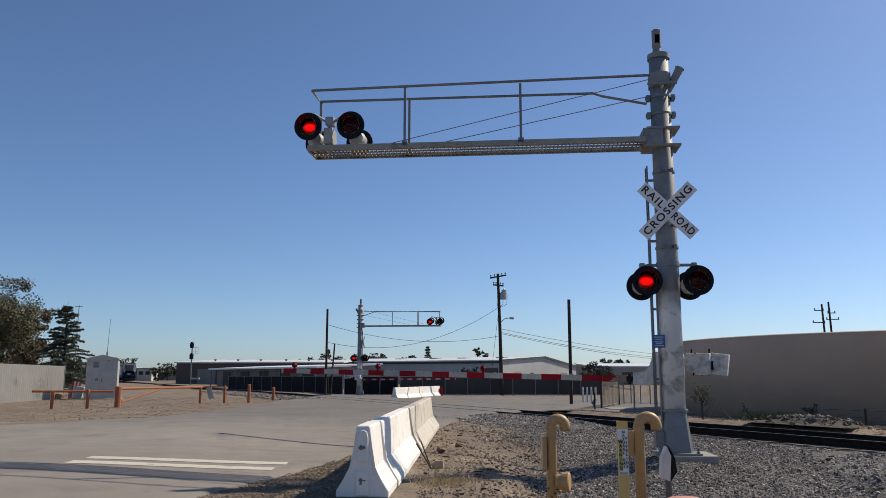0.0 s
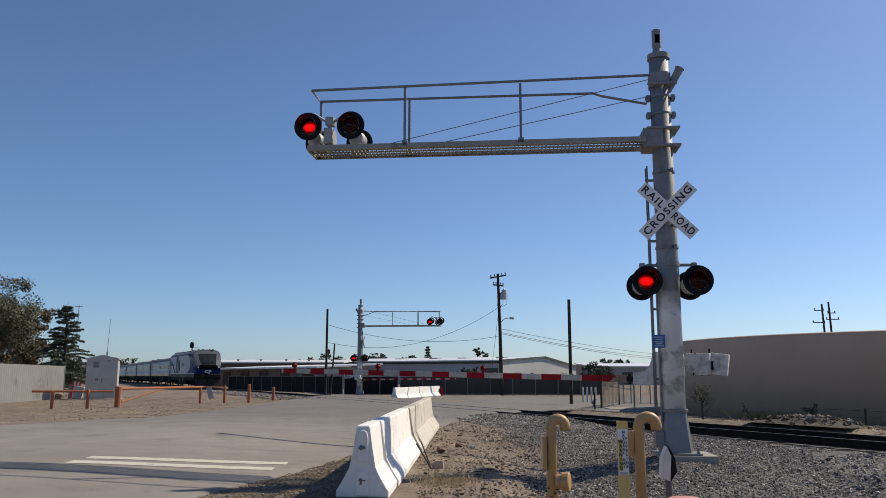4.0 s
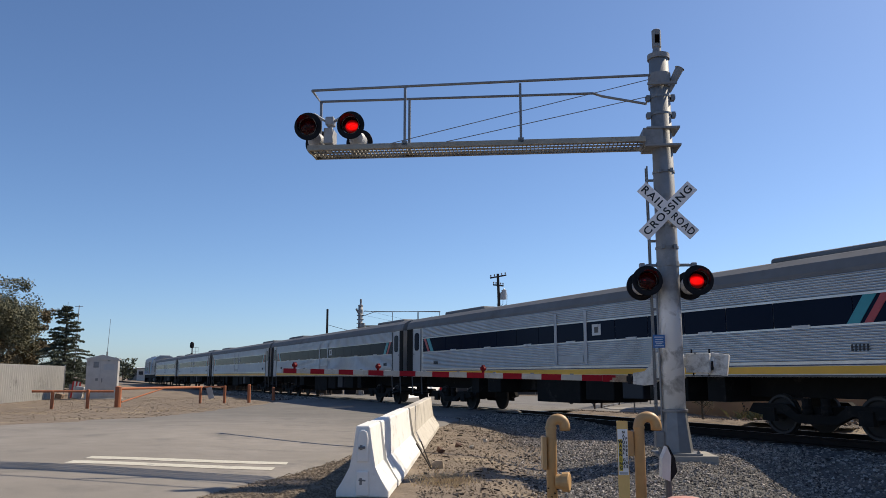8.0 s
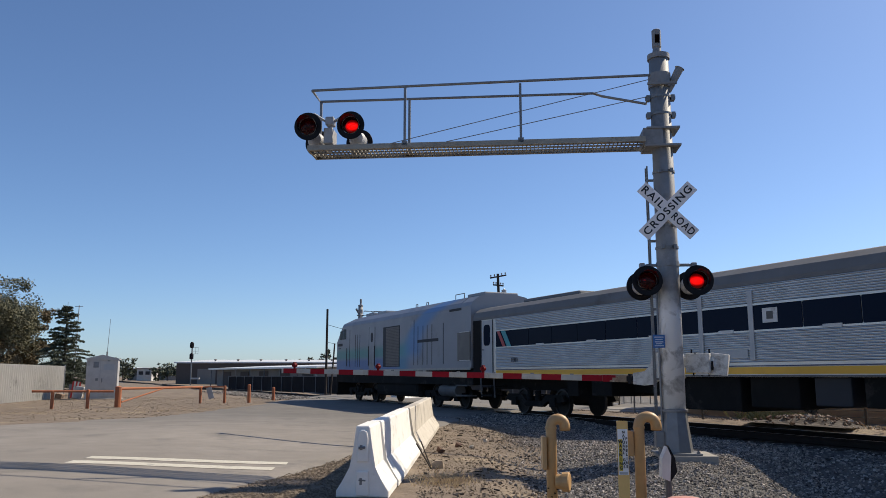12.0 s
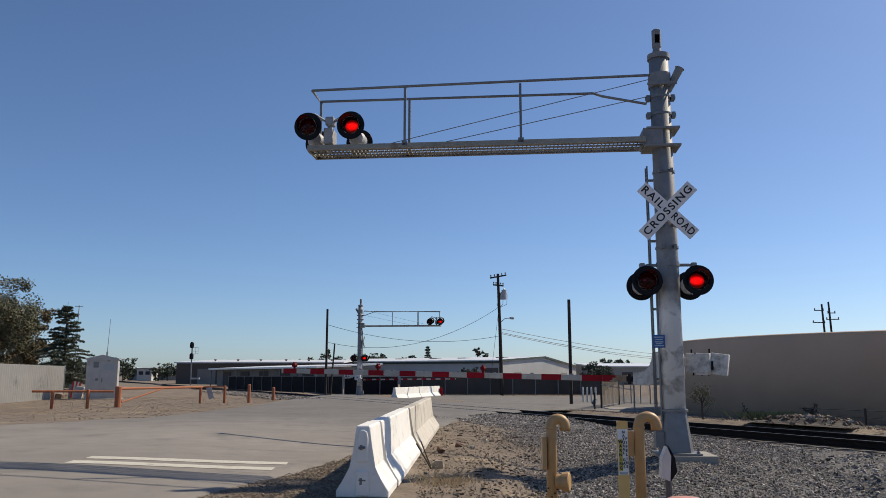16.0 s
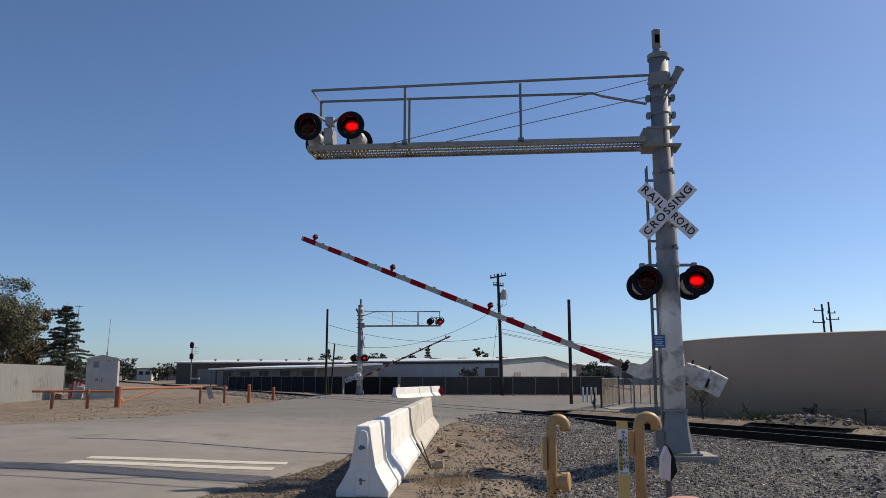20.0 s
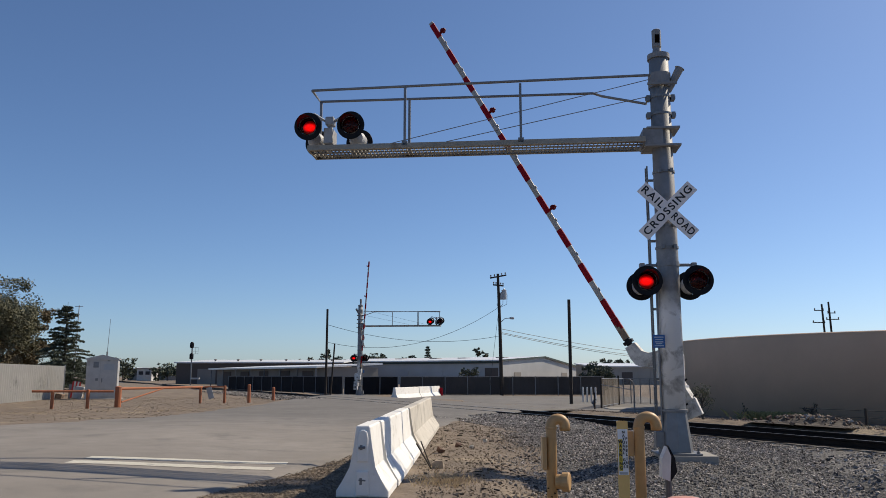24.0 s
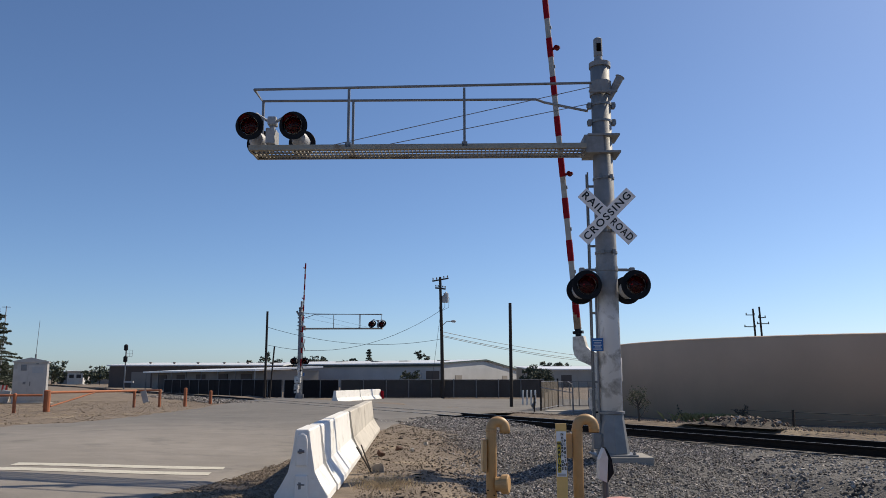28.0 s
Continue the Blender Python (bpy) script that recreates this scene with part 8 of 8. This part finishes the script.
# larger lumps lying on the dirt
lr = random.Random(21)
for x, y, s, mt, label in ((-0.05, 14.9, 0.09, M_BRICK, "broken brown brick lying by the barrier"), (0.3, 16.2, 0.07, M_BRICK, "broken brown brick lying by the barrier"),
                           (-0.1, 12.4, 0.1, M_TANLUMP, "tan lump of broken concrete by the barrier"), (0.55, 15.9, 0.05, M_CONC3, "tan lump of broken concrete on the dirt"),
                           (4.1, 9.9, 0.05, M_STONE, "grey rock lying on the gravel"), (5.4, 11.8, 0.06, M_STONE, "grey rock lying on the gravel"), (0.9, 17.5, 0.05, M_CONC3, "pale rock on the dirt")):
    bm = bmn()
    rock(bm, Vector((0, 0, 0)), s, lr)
    solo("rubble_lump", bm, mt, label, "rubble", pose(x, y, gz(x, y) + s * 0.35))
for x0, y0, x1, y1 in ((-0.42, 12.9, -0.18, 12.2), (-0.36, 13.3, -0.2, 12.6)):
    bm = bmn()
    tube(bm, [(x0, y0, gz(x0, y0) + 0.32), (x1, y1, gz(x1, y1) + 0.02)], 0.012, 6)
    solo("steel_rod", bm, M_RAIL, "rusty steel rod leaning on the barrier", "rod")
# scraps of bark, chips and twigs on the bare dirt
dr = random.Random(33)
co, fa = [], []
for i in range(110):
    x, y = dr.uniform(-0.4, 2.2), 9.5 + 12 * dr.random() ** 1.3
    if x < -0.35 + 0.03 * (y - 9) or gravel_weight(x, y) > 0.8:
        continue
    a, l, w = dr.uniform(0, 3.14), dr.uniform(0.015, 0.07), dr.uniform(0.006, 0.018)
    u, n = Vector((math.cos(a), math.sin(a), dr.uniform(-0.1, 0.2))) * l, Vector((-math.sin(a), math.cos(a), 0)) * w
    c = Vector((x, y, gn(x, y) - 0.004))
    k = len(co)
    for h in (0.0, 0.018):
        co += [(c + u * su + n * sn + Vector((0, 0, h)))[:] for su, sn in ((-1, -1), (1, -0.6), (0.8, 1), (-0.9, 0.8))]
    fa += [(k, k + 1, k + 2, k + 3), (k + 7, k + 6, k + 5, k + 4)] + [(k + e, k + (e + 1) % 4, k + 4 + (e + 1) % 4, k + 4 + e) for e in range(4)]
me = bpy.data.meshes.new("wood_scraps")
me.from_pydata(co, [], fa)
me.materials.append(M_TIE)
tagged(new("wood_scraps", me), "dark scraps of bark and twigs on the dirt", "debris", kind="stuff")
grass_patch("dry_grass", (0.05, 10.9), 0.22, 0.3, 520, 0.07, M_STRAW, "flattened dry straw beside the barrier", 101)
grass_patch("dry_grass", (-0.1, 11.8), 0.2, 0.5, 120, 0.06, M_STRAW, "flattened dry straw beside the barrier", 102)
for i in range(7):
    x, y = -20 + 1.9 * i, 27.5 + 1.3 * i
    grass_patch("dry_grass", (x, y), 1.6, 1.0, 320, 0.055, M_STRAW, "short dry grass on the dirt verge", 110 + i)


# ---- a rounded lid low in the gravel
bm = bmn()
lathe(bm, (0, 0, 0), (0, 0, 1), [(-0.3, 0.2), (0.0, 0.21), (0.035, 0.2), (0.055, 0.15), (0.068, 0.07), (0.07, 0.01)], 28)
solo("ground_marker", bm, M_PINK, "faded pink rounded marker dome in the gravel", "marker", pose(2.42, 8.2, 0.102))


# ---------------------------------------------------------------- what moves
SPEED = 27.85
FLASH = 0.977                                   # seconds from flash to flash
LEFT_OFF, RIGHT_OFF, FLASH_END = 0.145, 0.53, 25.25
GATE = ((0, 1.2), (18.5, 1.2), (18.6, 2.0), (18.7, 3.7), (18.8, 5.2), (19.0, 8.4), (19.2, 11.3), (19.4, 14.3), (19.6, 17.0), (19.8, 19.4), (20.0, 21.5), (20.4, 25.9),
        (20.8, 29.9), (21.2, 33.8), (21.5, 36.7), (22.5, 45.6), (23.5, 54.7), (24.0, 59.4), (24.5, 64.0), (25.0, 69.2), (25.4, 73.8), (25.8, 78.5), (26.0, 80.8),
        (26.2, 83.4), (26.4, 86.1), (26.6, 87.6), (26.8, 87.7), (27.0, 86.6), (27.2, 85.2), (27.4, 83.4), (27.5, 83.1), (27.6, 83.4), (27.8, 84.9), (28.0, 85.8))
GATE_FAR = ((0, 0.5), (19.2, 0.5), (19.6, 9.0), (20.0, 20.5), (20.5, 31.0), (21.0, 40.0), (21.5, 48.0), (22.5, 65.0), (23.5, 80.0), (24.0, 85.5), (24.6, 89.5), (25.5, 89.0), (28.0, 88.5))


def run_on_rails(v, s8):
    rows = []
    for i in range(15):
        t = 2.0 * i
        p = on_track(TRACK, s8 - SPEED * (t - 8.0), 0.01)
        rows.append((t, pose(p.x, p.y, p.z, 0, 0, 180 + math.degrees(A))))
    walk(v, rows)


def blink(led, phase):
    """The light panel stands behind its lens when lit and turns its bright side up and away when dark."""
    home = (0, 0.14, 0)

    def at(on):
        return pose(*home, 0 if on else -89, 0, 0)

    times = [(0.0, phase == "left")]
    k = 0
    while True:
        for when, left in ((LEFT_OFF + FLASH * k, False), (RIGHT_OFF + FLASH * k, True)):
            if when < FLASH_END - 0.2:
                times.append((when, left == (phase == "left")))
        if LEFT_OFF + FLASH * k > FLASH_END:
            break
        k += 1
    times.append((FLASH_END, False))
    rows = [(0.0, at(times[0][1]))]
    state = times[0][1]
    for when, on in times[1:]:
        if on != state:
            rows += [(when - 0.035, at(state)), (when + 0.035, at(on))]
            state = on
    rows.append((28.0, at(state)))
    walk(led, rows)


def motions():
    run_on_rails(loco, 8.45 - 0.55 - 10.4)
    for i, c in enumerate(coaches):
        run_on_rails(c, 8.45 + 13.1 + 26.2 * i)
    run_on_rails(cabcar, 8.45 + 26.2 * 5 + 0.2 + 8.3)
    walk(gate_near, [(t, pose(*NEAR_PIVOT, 0, -e, 149)) for t, e in GATE])
    walk(gate_far, [(t, pose(*FAR_PIVOT, 0, -e, -31)) for t, e in GATE_FAR])
    for sig in (signal_near, signal_far):
        for ob in sig.children_recursive:
            if ob.name.startswith("light_panel"):
                blink(ob, ob.parent["phase"])


motions()
